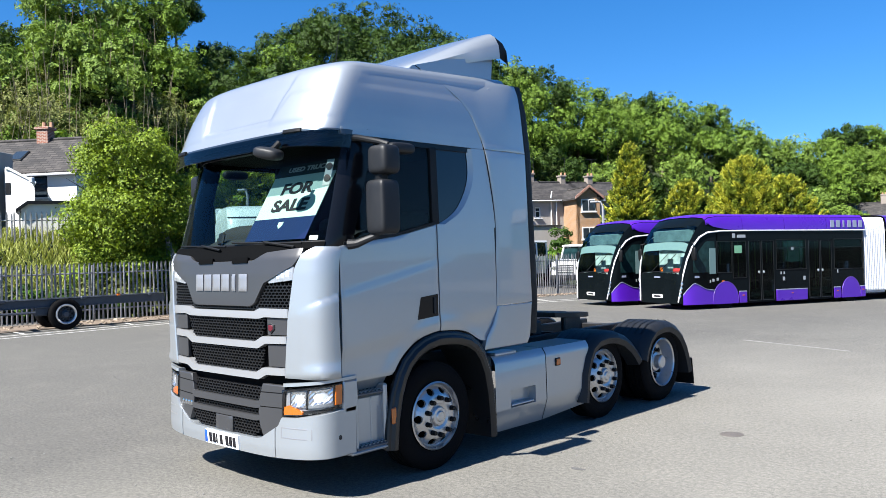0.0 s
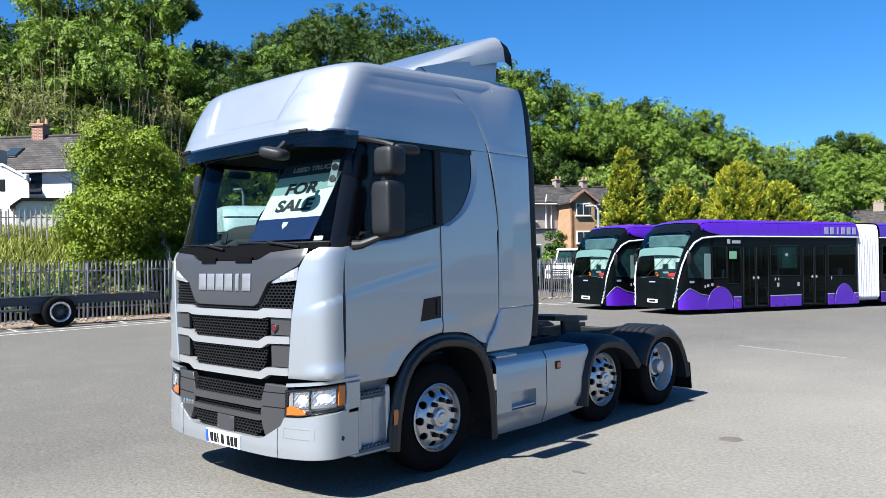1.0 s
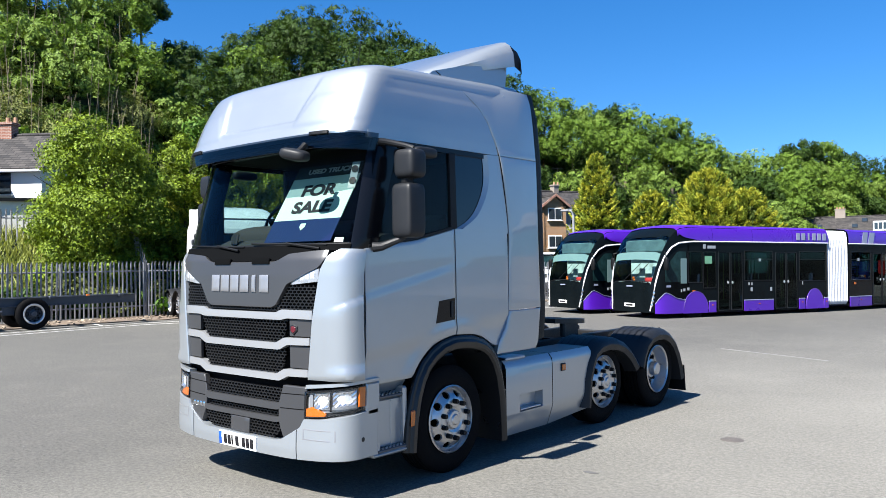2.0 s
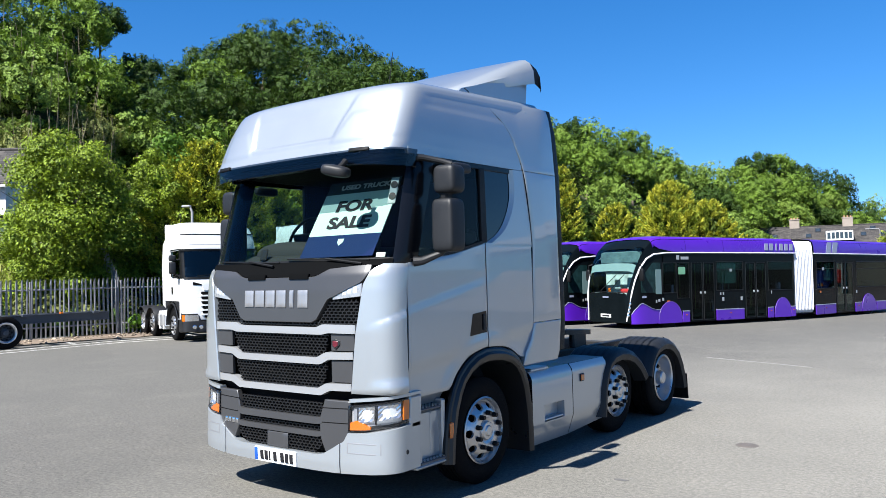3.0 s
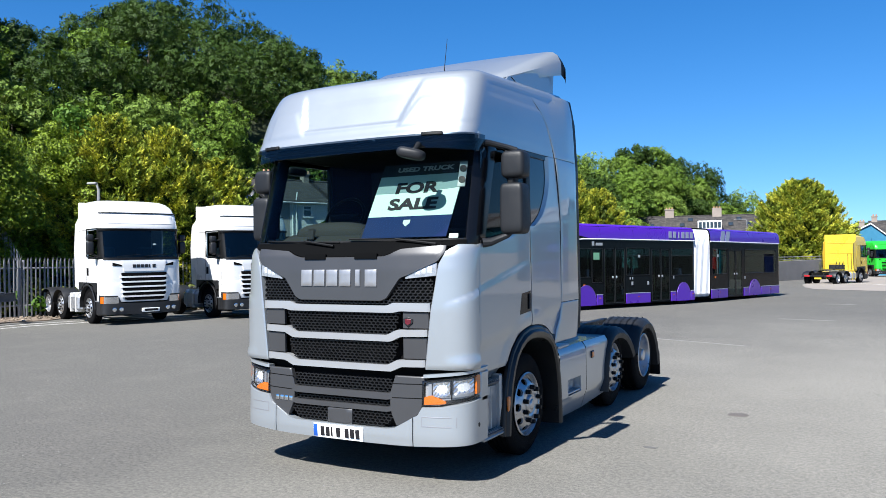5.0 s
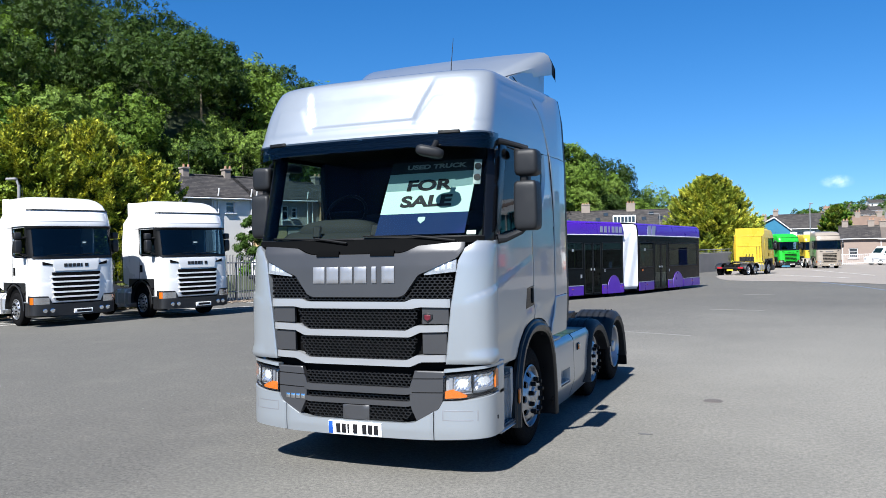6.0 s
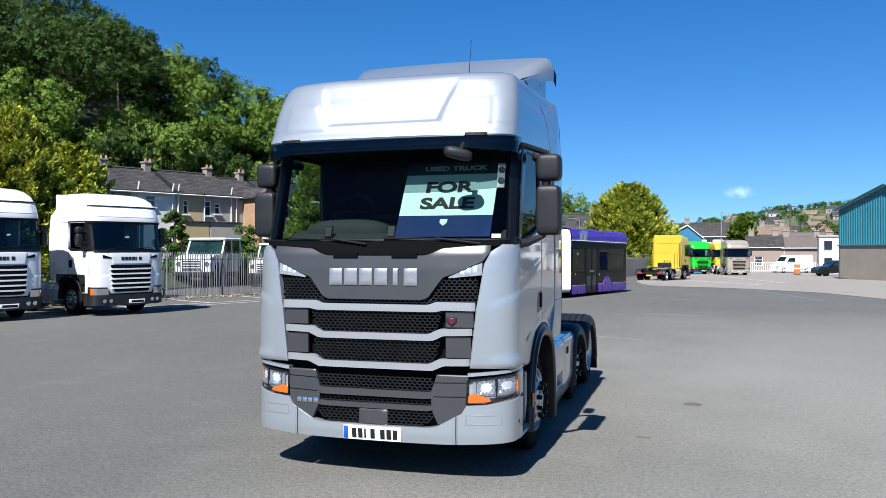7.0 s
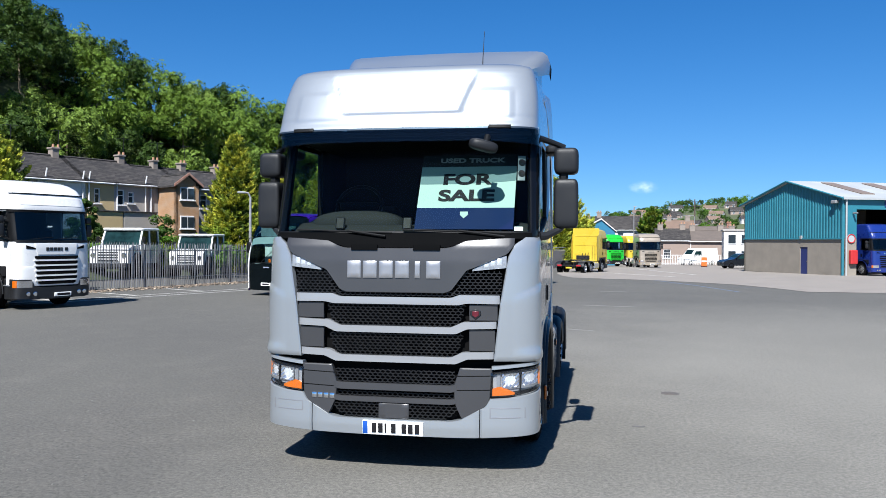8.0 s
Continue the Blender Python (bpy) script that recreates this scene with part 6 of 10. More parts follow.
    for sx in (1, -1):
        # white line sweeping from the bumper up to the roof
        pts = [(sx * 0.99, -0.01, 0.34), (sx * 1.07, 0.08, 0.8), (sx * 1.14, 0.16, 1.25), (sx * 1.20, 0.38, 1.75), (sx * 1.252, 0.72, 2.18), (sx * 1.285, 1.2, 2.50), (sx * 1.292, 1.8, 2.66), (sx * 1.292, 2.6, 2.715), (sx * 1.292, 4.0, 2.725), (sx * 1.292, 10.6, 2.725)]
        part("white_line", G().tube(pts, [0.022, 0.026, 0.03, 0.033, 0.033, 0.032, 0.03, 0.026, 0.022, 0.022], 8), BUSWHITE, b, "white line round the roof edge")
        part("white_line", G().tube([(sx * 1.292, 12.1, 2.725), (sx * 1.292, 19.0, 2.725)], 0.022, 8), BUSWHITE, b)
        # purple front wing
        def wing(u, v, sx=sx):
            y = 0.16 + 2.05 * u
            zt = lerp([(0, 0.42), (0.3, 0.72), (0.75, 0.97), (1.1, 0.90), (1.6, 0.76), (2.3, 0.70)], y)
            x = lerp([(yy, hw) for yy, hw, zt2 in NOSEBUS], y) + 0.016
            return Vector((sx * x, y, 0.25 + (zt - 0.25) * v))
        part("front_wing", G().sheet(wing, 16, 5, sx < 0), PURPLE, b, "purple front wing panel")
        part("wing_line", G().tube([wing(k / 12, 1.0) + Vector((sx * 0.01, 0, 0.01)) for k in range(13)], 0.010, 6), BUSGREY, b)
        for y in (2.72, 9.63, 16.85):
            arc = [(y + 0.60 * math.cos(a), 0.36 + 0.64 * math.sin(a)) for a in [math.pi * k / 16 for k in range(17)]] + [(y - 0.60, 0.24), (y + 0.60, 0.24)]
            cov = part("wheel_cover", G().prism(arc, lambda u, v, d, sx=sx: Vector((sx * d, u, v)), 1.25, 1.302), PURPLE, b, "purple rounded wheel cover")
            part("cover_line", G().tube([(sx * 1.30, yy, zz) for yy, zz in arc[:17]], 0.009, 6), COVERLINE, cov)
            part("tyre", G().lathe([(0.1, 0), (0.42, 0.0), (0.47, 0.04), (0.47, 0.26), (0.4, 0.28)], (sx * (1.24 if sx > 0 else 1.24), y, 0.47), (-sx, 0, 0), 28), RUBBER, b, "black rubber tyre")
        for y0, y1 in ((3.36, 3.76), (5.27, 7.02), (8.55, 8.98), (10.26, 10.58), (12.15, 14.02), (15.62, 16.2), (17.5, 19.0)):
            part("skirt_panel", G().box((sx * 1.285, (y0 + y1) / 2, 0.43), (0.035, y1 - y0 - 0.02, 0.38), 0.012), PURPLE, b, "purple skirt panel")
            part("skirt_line", G().box((sx * 1.288, (y0 + y1) / 2, 0.635), (0.035, y1 - y0 - 0.02, 0.03), 0.006), BUSGREY, b)
            part("amber_marker", G().box((sx * 1.307, (y0 + y1) / 2, 0.50), (0.012, 0.10, 0.03), 0.004), ORANGE, b)
        # windows, doors
        for y0, y1, z0, z1 in BUSWINS:
            w = part("window", G().box((sx * 1.268, (y0 + y1) / 2, (z0 + z1) / 2), (0.012, y1 - y0, z1 - z0)), BUSPANE, b, "tinted bus window", 0)
            w.visible_shadow = False
            part("frame", G().tube([(sx * 1.277, y0, z0), (sx * 1.277, y1, z0), (sx * 1.277, y1, z1), (sx * 1.277, y0, z1), (sx * 1.277, y0, z0)], 0.016, 4), BLACKPLASTIC, w)
            if y1 - y0 > 1.5:
                part("top_light", G().box((sx * 1.278, (y0 + y1) / 2, z1 - 0.30), (0.014, y1 - y0, 0.022)), BLACKPLASTIC, w, "", 0)
        # cab side window, curved forward
        part("cab_window", G().sheet(lambda u, v, sx=sx: Vector((sx * (lerp([(yy, hw) for yy, hw, zt in NOSEBUS], 0.75 + 1.5 * u) + 0.012), 0.75 + 1.5 * u, 1.32 + (0.5 + 0.55 * min(1, u * 1.6)) * v)), 10, 4, sx < 0), BUSGLASS, b, "dark cab side window")
        if sx > 0:
            for y0 in BUSDOORS:
                d = part("door", G().box((1.270, y0 + 0.02, 1.32), (0.03, 0.05, 2.16)).box((1.270, y0 + 0.70, 1.32), (0.03, 0.07, 2.16)).box((1.270, y0 + 1.38, 1.32), (0.03, 0.05, 2.16)).box((1.270, y0 + 0.70, 2.36), (0.03, 1.40, 0.08)).box((1.270, y0 + 0.70, 0.29), (0.03, 1.40, 0.10)), BUSBLACK, b, "double glazed bus door", 0)
                for k in (0, 1):
                    yc = y0 + 0.36 + 0.69 * k
                    part("door_pane", G().box((1.272, yc, 1.34), (0.010, 0.62, 2.0)), BUSPANE, d, "", 0).visible_shadow = False
                    part("door_rim", G().tube([(1.286, yc - 0.30, 0.30), (1.286, yc + 0.30, 0.30), (1.286, yc + 0.30, 2.36), (1.286, yc - 0.30, 2.36), (1.286, yc - 0.30, 0.30)], 0.014, 4), GREYPLASTIC, d)
                    part("door_button", G().lathe([(0.0, 0.02), (0.04, 0.016), (0.05, 0.0)], (1.286, y0 + 0.58 + 0.24 * k, 1.28), (1, 0, 0), 12), STICKER, d)
            for y, z, w, h, mat in ((3.15, 2.55, 0.16, 0.18, BUSWHITE), (3.52, 2.53, 0.50, 0.12, BUSWHITE), (3.35, 2.08, 0.36, 0.26, GREENNOTE), (1.95, 1.02, 0.11, 0.11, BUSWHITE), (2.15, 1.05, 0.11, 0.11, BUSWHITE), (2.35, 1.08, 0.11, 0.11, BUSWHITE),
                                    (2.62, 1.00, 0.14, 0.06, ORANGE), (5.55, 1.22, 0.08, 0.11, BUSWHITE), (5.72, 1.22, 0.08, 0.11, BUSWHITE), (5.70, 1.02, 0.14, 0.16, BUSWHITE), (6.85, 1.02, 0.14, 0.16, BUSWHITE), (6.2, 2.08, 0.16, 0.12, BUSWHITE), (12.9, 2.10, 0.18, 0.14, BUSWHITE),
                                    (12.6, 1.16, 0.14, 0.08, ORANGE), (15.75, 1.1, 0.12, 0.14, BUSWHITE), (0.98, 1.18, 0.34, 0.07, BUSGREY), (8.8, 1.22, 0.06, 0.14, BUSWHITE)):
                part("sticker", G().box((1.296 if y > 2.2 else lerp([(yy, hw) for yy, hw, zt in NOSEBUS], y) + 0.026, y, z), (0.008, w * (0.85 if mat is BUSWHITE else 1), h * (0.85 if mat is BUSWHITE else 1)), 0.002), STICKER if mat is BUSWHITE else mat, b)
            part("paper_notice", G().box((1.294, 2.10, 1.70), (0.008, 0.36, 0.86), 0.002), PALEBLIND, b, "pale notice in the cab window")
            for k in range(6):
                part("name_block", G().box((1.300, 8.52 + 0.36 * k, 2.96), (0.014, 0.10 if k == 2 else 0.24, 0.26), 0.004), BUSGREY, b, "pale grey block of the service name")
            for y in (13.2, 13.75):
                part("band_stripe", G().prism([(y, 2.76), (y + 0.42, 2.76), (y + 0.62, 3.20), (y + 0.20, 3.20)], lambda u, v, d: Vector((1.297 - max(0, (v - 2.98)) ** 2 * 0.7 + d, u, v)), 0.0, -0.006), BUSGREY, b, "pale diagonal roof stripe")
    # door mirror arm
    for sx in (1, -1):
        mr = part("mirror", blob((sx * 1.40, 0.62, 1.95), (0.09, 0.10, 0.22), 4, 14, 8), BLACKPLASTIC, b, "black bus mirror")
        part("mirror_arm", G().tube([(sx * 1.22, 0.75, 2.35), (sx * 1.36, 0.60, 2.32), (sx * 1.40, 0.60, 2.15)], 0.022, 6), BLACKPLASTIC, mr)
        for k, z in enumerate((0.55, 0.68, 0.81, 0.95)):
            part("lamp", G().lathe([(0.0, 0.015), (0.045, 0.012), (0.055, 0.0)], (sx * (1.055 + 0.02 * k), 0.03 + 0.022 * k, z), (sx * 0.6, -0.8, 0), 10), CHROME, b, "round headlamp")
    # bellows: pleats
    prof = bus_section(1.25, 3.24, 0.34)
    g = G()
    n = 26
    rows = []
    for k in range(n + 1):
        s = 1.0 if k % 2 == 0 else 0.955
        rows.append([Vector((x * s, 10.60 + 1.52 * k / n, 1.8 + (z - 1.8) * s)) for x, z in prof])
    g.add([p for r in rows for p in r], [(j * 15 + i, j * 15 + i + 1, (j + 1) * 15 + i + 1, (j + 1) * 15 + i) for j in range(n) for i in range(14)])
    part("bellows", g, BELLOWS, b, "pleated white bellows", 20)
    part("underframe", G().box((0, 5.6, 0.42), (2.2, 10.6, 0.3), 0.03), FRAME, b)
    part("underframe", G().box((0, 15.6, 0.42), (2.2, 6.6, 0.3), 0.03), FRAME, b)
    part("rear_panel", G().box((0, 19.12, 0.62), (2.3, 0.06, 0.5), 0.02), PURPLE, b)
    for o in b.children_recursive:
        for q in o.data.vertices:
            q.co.y = lerp(BAYS, q.co.y)
    return b


def bend(b, joint, deg):
    """Turn the rear section of a bus about its joint."""
    m = Matrix.Translation((0, joint, 0)) @ Matrix.Rotation(radians(deg), 4, "Z") @ Matrix.Translation((0, -joint, 0))
    for o in b.children:
        if min(v.co.y for v in o.data.vertices) > joint + 0.4:
            o.matrix_basis = m @ o.matrix_basis
    return b


bus1 = bend(bus(pose(-7.55, 20.85, ground_z(0, 27), -0.69, 0, -22.5)), 9.8, 8.5)
copy_thing(bus1, pose(-11.0, 22.0, ground_z(0, 28), -0.69, 0, -22.5))


# ---- other tractor units; origin under the middle of the nose, y runs to the tail ----
WHITEPAINT = pbr("white_paint", (0.6084, 0.6084, 0.6006), 0.28, 0, 0.04, 1.2, 60, coat=0.5, rvar=0.05)
BUMPERGREY = pbr("bumper_grey", (0.0075, 0.008, 0.0095), 0.5, 0, 0.15, 4, 90)
YELLOWPAINT = pbr("yellow_paint", (0.462, 0.33, 0.0297), 0.32, 0, 0.06, 1.2, 60, coat=0.4)
GREENPAINT = pbr("green_paint", (0.0198, 0.363, 0.0264), 0.3, 0, 0.06, 1.2, 60, coat=0.4)
BEIGEPAINT = pbr("beige_paint", (0.2772, 0.2376, 0.1914), 0.35, 0.2, 0.08, 1.2, 60, coat=0.4)
# darkened so the paint carries the shade of the shed doorway
BLUEPAINT = pbr("blue_paint", (0.0075, 0.022, 0.150), 0.3, 0.1, 0.06, 1.2, 60, coat=0.5)
FARSCREEN = glass("far_windscreen", (0.30, 0.42, 0.50), (1, 1, 1), 0.0, 1.45)


def tractor(m, paint, label, group="", bumper=None, roof=3.86):
    """An older high-cab tractor unit."""
    t = thing("tractor_unit", m, label, "truck", group)
    bumper = bumper or BUMPERGREY
    yfs = [(0.3, 0.02), (0.95, 0.0), (1.9, 0.02), (2.0, 0.05), (2.9, 0.20), (3.0, 0.16), (3.35, 0.30), (3.45, 0.34), (3.65, 0.55), (3.8, 0.85)]

    def fs(s, z):
        x, y = plan(s, lerp(yfs, z))
        return Vector((x, y, z))
    # cab shell up to the screen; sides to the back wall
    def shell(z0, z1, n, off=0.0):
        return G().sheet(lambda u, v: (lambda s, z: Vector((plan(s, lerp(yfs, z))[0], min(2.28, plan(s, lerp(yfs, z))[1]) + off, z)))((u - 0.5) * 2 * (SC + 2.0), z0 + (z1 - z0) * v), 80, n)
    part("cab", shell(1.27, 2.02, 8), paint, t, "cab shell")
    # roof
    rows = []
    for z, yf, w in ((2.90, 0.17, 1.22), (3.0, 0.16, 1.22), (3.2, 0.24, 1.215), (3.40, 0.33, 1.21), (3.44, 0.38, 1.20), (3.60, 0.52, 1.18), (roof - 0.12, 0.80, 1.12), (roof - 0.04, 1.05, 1.02), (roof, 1.35, 0.75), (roof + 0.01, 1.6, 0.02)):
        row = []
        for k in range(81):
            s = (k / 40 - 1) * 1.9
            if abs(s) <= 1:
                x, y = plan(s * SC, yf)
                x *= w / 1.22
            else:
                x, y = math.copysign(w, s), yf + 0.34 + (abs(s) - 1) / 0.9 * (2.28 - yf - 0.34)
            row.append(Vector((x, y, z)))
        rows.append(row)
    g = G().add([p for r in rows for p in r], [(j * 81 + i, j * 81 + i + 1, (j + 1) * 81 + i + 1, (j + 1) * 81 + i) for j in range(len(rows) - 1) for i in range(80)])
    part("roof", g, paint, t, "high roof")
    part("roof_seam", G().panel(fs, band(flat(3.405), flat(3.435), -SC + 0.15, SC - 0.15), 30, 1, 0.012, 0.02, 0.002), BLACKPLASTIC, t)
    part("roof_spot", G().panel(fs, band(flat(3.08), flat(3.34), -1.02, 1.02), 24, 3, 0.010, 0.03, 0.008), paint, t)
    bwl = part("back_wall", G().box((0, 2.28, 2.40), (2.42, 0.05, 2.85), 0.03), paint, t, "cab rear wall")
    for z in (1.55, 2.35, 3.15):
        part("wall_rib", G().box((0, 2.312, z), (2.0, 0.02, 0.05), 0.008), paint, bwl)
    part("wall_ladder", G().tube([(-0.85, 2.36, 1.1), (-0.85, 2.36, 2.3)], 0.02, 5).tube([(-0.60, 2.36, 1.1), (-0.60, 2.36, 2.3)], 0.02, 5), FRAME, bwl)
    part("wall_box", G().box((0.25, 2.37, 1.28), (1.2, 0.12, 0.36), 0.03), FRAME, bwl, "dark connection panel")
    for sx in (1, -1):
        sf = part("side_fairing", G().prism([(2.30, 1.05), (2.72, 1.15), (2.78, 2.4), (2.66, 3.15), (2.30, 3.36)], lambda u, v, d, sx=sx: Vector((sx * (1.222 - 0.06 * (u - 2.3) - 0.05 * max(0.0, v - 2.9) + d), u, v)), -0.03, 0.0), paint, t, "painted side fairing behind the cab")
        part("rubber_edge", G().tube([(sx * 1.19, 2.73, 1.15), (sx * 1.185, 2.79, 2.4), (sx * 1.16, 2.67, 3.15)], 0.022, 5), BLACKPLASTIC, sf)
        part("rear_pillar", G().box((sx * 1.19, 1.88, 2.47), (0.06, 0.80, 0.95), 0.02), paint, t)
        part("screen_pillar", G().panel(fs, (lambda u, v, sx=sx: ((1.16 + 0.30 * u) * 1.0 if sx > 0 else -(1.46 - 0.30 * u), 2.0 + 0.95 * v)), 6, 6, 0.004, 0.03, 0.004), BLACKPLASTIC, t)
        w = part("door_window", G().sheet(lambda u, v, sx=sx: Vector((sx * 1.212, 0.52 + 0.96 * u, 2.04 + 0.06 * u + (0.88 - 0.06 * u) * v)), 4, 4, sx < 0), FARSCREEN, t, "dark door window")
        part("window_rim", G().tube([(sx * 1.22, 0.50, 2.02), (sx * 1.22, 1.50, 2.10), (sx * 1.22, 1.50, 2.94), (sx * 1.22, 0.55, 2.94), (sx * 1.22, 0.50, 2.02)], 0.025, 6), BLACKPLASTIC, w)
        part("handle_recess", G().box((sx * 1.222, 1.42, 1.62), (0.01, 0.16, 0.24), 0.004), DARK, t)
        part("door_seam", G().tube([(sx * 1.222, 0.40, 1.02), (sx * 1.222, 0.40, 2.0)], 0.006, 4), DARK, t)
        part("door_seam", G().tube([(sx * 1.222, 1.55, 1.25), (sx * 1.222, 1.55, 2.95)], 0.006, 4), DARK, t)
        # mirrors
        mi = part("mirror", blob((sx * 1.44, 0.55, 2.35), (0.10, 0.10, 0.20), 5, 14, 10), BUMPERGREY, t, "dark door mirror")
        part("upper_mirror", blob((sx * 1.44, 0.56, 2.66), (0.10, 0.09, 0.10), 5, 14, 8), BUMPERGREY, mi)
        part("arm", G().tube([(sx * 1.21, 0.42, 2.06), (sx * 1.42, 0.54, 2.18)], 0.03, 6), BLACKPLASTIC, mi)
        part("arm", G().tube([(sx * 1.20, 0.45, 2.62), (sx * 1.42, 0.56, 2.60)], 0.025, 6), BLACKPLASTIC, mi)
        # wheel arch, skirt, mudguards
        # near-black box paints the shade inside the wheel arch
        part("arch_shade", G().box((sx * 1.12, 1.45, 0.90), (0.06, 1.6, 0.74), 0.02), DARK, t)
        part("sill", G().prism([(0.62, 1.0), (0.80, 1.0), (0.95, 1.16), (1.2, 1.25), (1.75, 1.25), (2.05, 1.1), (2.28, 1.0), (2.28, 1.29), (0.62, 1.29)], lambda u, v, d, sx=sx: Vector((sx * (1.224 + d), u, v)), -0.04, 0.0), BUMPERGREY, t, "dark sill under the door")
        arc = [(1.43 + 0.66 * math.cos(a), 0.52 + 0.66 * math.sin(a)) for a in [math.pi * (1.02 - 1.04 * k / 18) for k in range(19)]]
        part("wheel_arch", G().sheet(lambda u, v, sx=sx, arc=arc: (lambda p: Vector((sx * lerp([(0, 1.24), (0.4, 1.26), (0.6, 1.24), (1, 0.85)], v), 1.43 + (p[0] - 1.43) * (1.10 - 0.10 * min(1, v * 1.6)), 0.52 + (p[1] - 0.52) * (1.10 - 0.10 * min(1, v * 1.6)))))(arc[int(u * 18 + 1e-6)]), 18, 6, sx > 0), bumper, t, "dark wheel arch")
        for ys, ye in ((3.6, 4.85), (4.95, 6.25)):
            yc = (ys + ye) / 2
            part("mudguard", G().sheet(lambda u, v, sx=sx, yc=yc, h=(ye - ys) / 2: Vector((sx * (1.26 - 0.5 * v + (0.0 if v > 0.05 else 0.01)), yc + h * math.cos(math.pi * (1 - u)), 0.50 + 0.56 * math.sin(math.pi * (0.06 + 0.88 * u)) - 0.05 * (v == 0))), 16, 4, sx < 0), bumper, t, "dark mudguard")
        tk = part("fuel_tank", G().box((sx * 0.98, 2.85, 0.62), (0.50, 1.15, 0.60), 0.12), BUMPERGREY if sx > 0 else ALU, t, "fuel tank")
        part("tank_strap", G().box((sx * 0.98, 2.60, 0.62), (0.52, 0.05, 0.62), 0.10), paint, tk)
        part("tank_strap", G().box((sx * 0.98, 3.10, 0.62), (0.52, 0.05, 0.62), 0.10), paint, tk)
        st = part("step_box", G().box((sx * 1.12, 0.52, 0.62), (0.20, 0.42, 0.66), 0.04), bumper, t, "entry steps")
        part("tread", G().box((sx * 1.17, 0.55, 0.72), (0.14, 0.36, 0.04), 0.01), ALU, st)
        # lamps
        ss = (0.78, 1.25) if sx > 0 else (-1.25, -0.78)
        hl = part("headlamp", G().panel(fs, band(flat(0.66), flat(0.86), *ss), 8, 3, 0.02, 0.04, 0.008), CHROME, t, "clear headlamp")
        ss = (1.20, 1.33) if sx > 0 else (-1.33, -1.20)
        part("turn_signal", G().panel(fs, band(flat(0.66), flat(0.86), *ss), 4, 2, 0.026, 0.04, 0.006), ORANGE, hl, "amber turn signal")
        ss = (0.60, 0.95) if sx > 0 else (-0.95, -0.60)
        part("upper_slot", G().panel(fs, band([(0.6, 1.78), (0.95, 1.80)], [(0.6, 1.80), (0.95, 1.90)], *ss), 6, 2, 0.012, 0.02, 0.004), DARK, t)
        for c in (0.72, 0.92):
            part("fog_lamp", G().lathe([(0.0, 0.01), (0.05, 0.01), (0.065, 0.0)], fs(sx * c, 0.48) + Vector((0, -0.055, 0)), (0, -1, 0), 12), CHROME, t)
    part("windscreen", G().sheet(lambda u, v: fs((u - 0.5) * 2.34, 2.03 + 0.86 * v), 24, 6), FARSCREEN, t, "dark reflecting windscreen")
    part("visor", G().panel(fs, band(flat(2.87), flat(2.95), -SC + 0.05, SC - 0.05), 30, 2, 0.05, 0.05, 0.01), BLACKPLASTIC, t, "dark sun visor")
    part("cowl", G().panel(fs, band(flat(1.97), flat(2.05), -1.2, 1.2), 24, 1, 0.012, 0.02, 0.004), BLACKPLASTIC, t)
    for x0, x1 in ((-0.8, -0.1), (0.0, 0.75)):
        part("wiper", G().tube([fs(x0, 2.08) + Vector((0, -0.03, 0)), fs(x1, 2.14) + Vector((0, -0.03, 0))], 0.010, 5), BLACKPLASTIC, t)
    part("front_panel", G().panel(fs, band([(0, 1.62), (0.62, 1.62), (0.70, 1.9)], flat(1.95), -0.70, 0.70), 24, 4, 0.020, 0.03, 0.006), paint, t, "painted upper front panel")
    for k in range(6):
        part("emblem_block", G().panel(fs, band(flat(1.735), flat(1.835), -0.36 + 0.122 * k, -0.26 + 0.122 * k - (0.055 if k == 4 else 0)), 1, 1, 0.028, 0.01, 0.003), CHROME if paint is not WHITEPAINT else BUMPERGREY, t, "block of the maker's lettering")
    for k, z in enumerate((1.53, 1.38, 1.23, 1.08, 0.93, 0.80)):
        wd = 0.70 - 0.012 * k if k < 4 else 0.66 - 0.05 * (k - 4)
        part("grille_slot", G().panel(fs, band([(0, z - 0.055), (wd - 0.08, z - 0.055), (wd, z - 0.02)], [(0, z + 0.05), (wd, z + 0.055)], -wd, wd), 20, 2, 0.030, 0.03, 0.004), DARK, t, "dark grille slot")
    for k, z in enumerate((1.455, 1.305, 1.155, 1.005, 0.865)):
        part("grille_bar", G().panel(fs, band(flat(z - 0.024), flat(z + 0.024), -0.74 + 0.012 * k, 0.74 - 0.012 * k), 20, 2, 0.040, 0.04, 0.010), paint, t, "painted grille bar")
    part("front_lower", G().panel(fs, band(flat(0.70), [(0, 1.29)], -SC - 0.25, SC + 0.25), 40, 5, 0.004, 0.04, 0.004), paint, t)
    part("bumper", G().panel(fs, band([(0, 0.30), (1.6, 0.34)], [(0, 0.66), (0.70, 0.66), (0.80, 0.90), (1.6, 0.92)], -SC - 0.12, SC + 0.12), 50, 5, 0.018, 0.10, 0.02), bumper, t, "dark grey bumper")
    pl = part("number_plate", G().panel(fs, band(flat(0.37), flat(0.49), -0.10, 0.45), 4, 2, 0.045, 0.02, 0.002), PLATEWHITE, t, "white number plate")
    part("plate_bar", G().panel(fs, band(flat(0.395), flat(0.465), -0.02, 0.41), 2, 1, 0.048, 0.004, 0.0005), INK, pl)
    # inside and chassis
    part("dashboard", G().box((0, 0.62, 2.02), (2.2, 0.5, 0.14), 0.05), CABTRIM, t)
    part("curtain", G().box((0, 2.18, 2.3), (2.2, 0.04, 1.4), 0.01), CABTRIM, t)
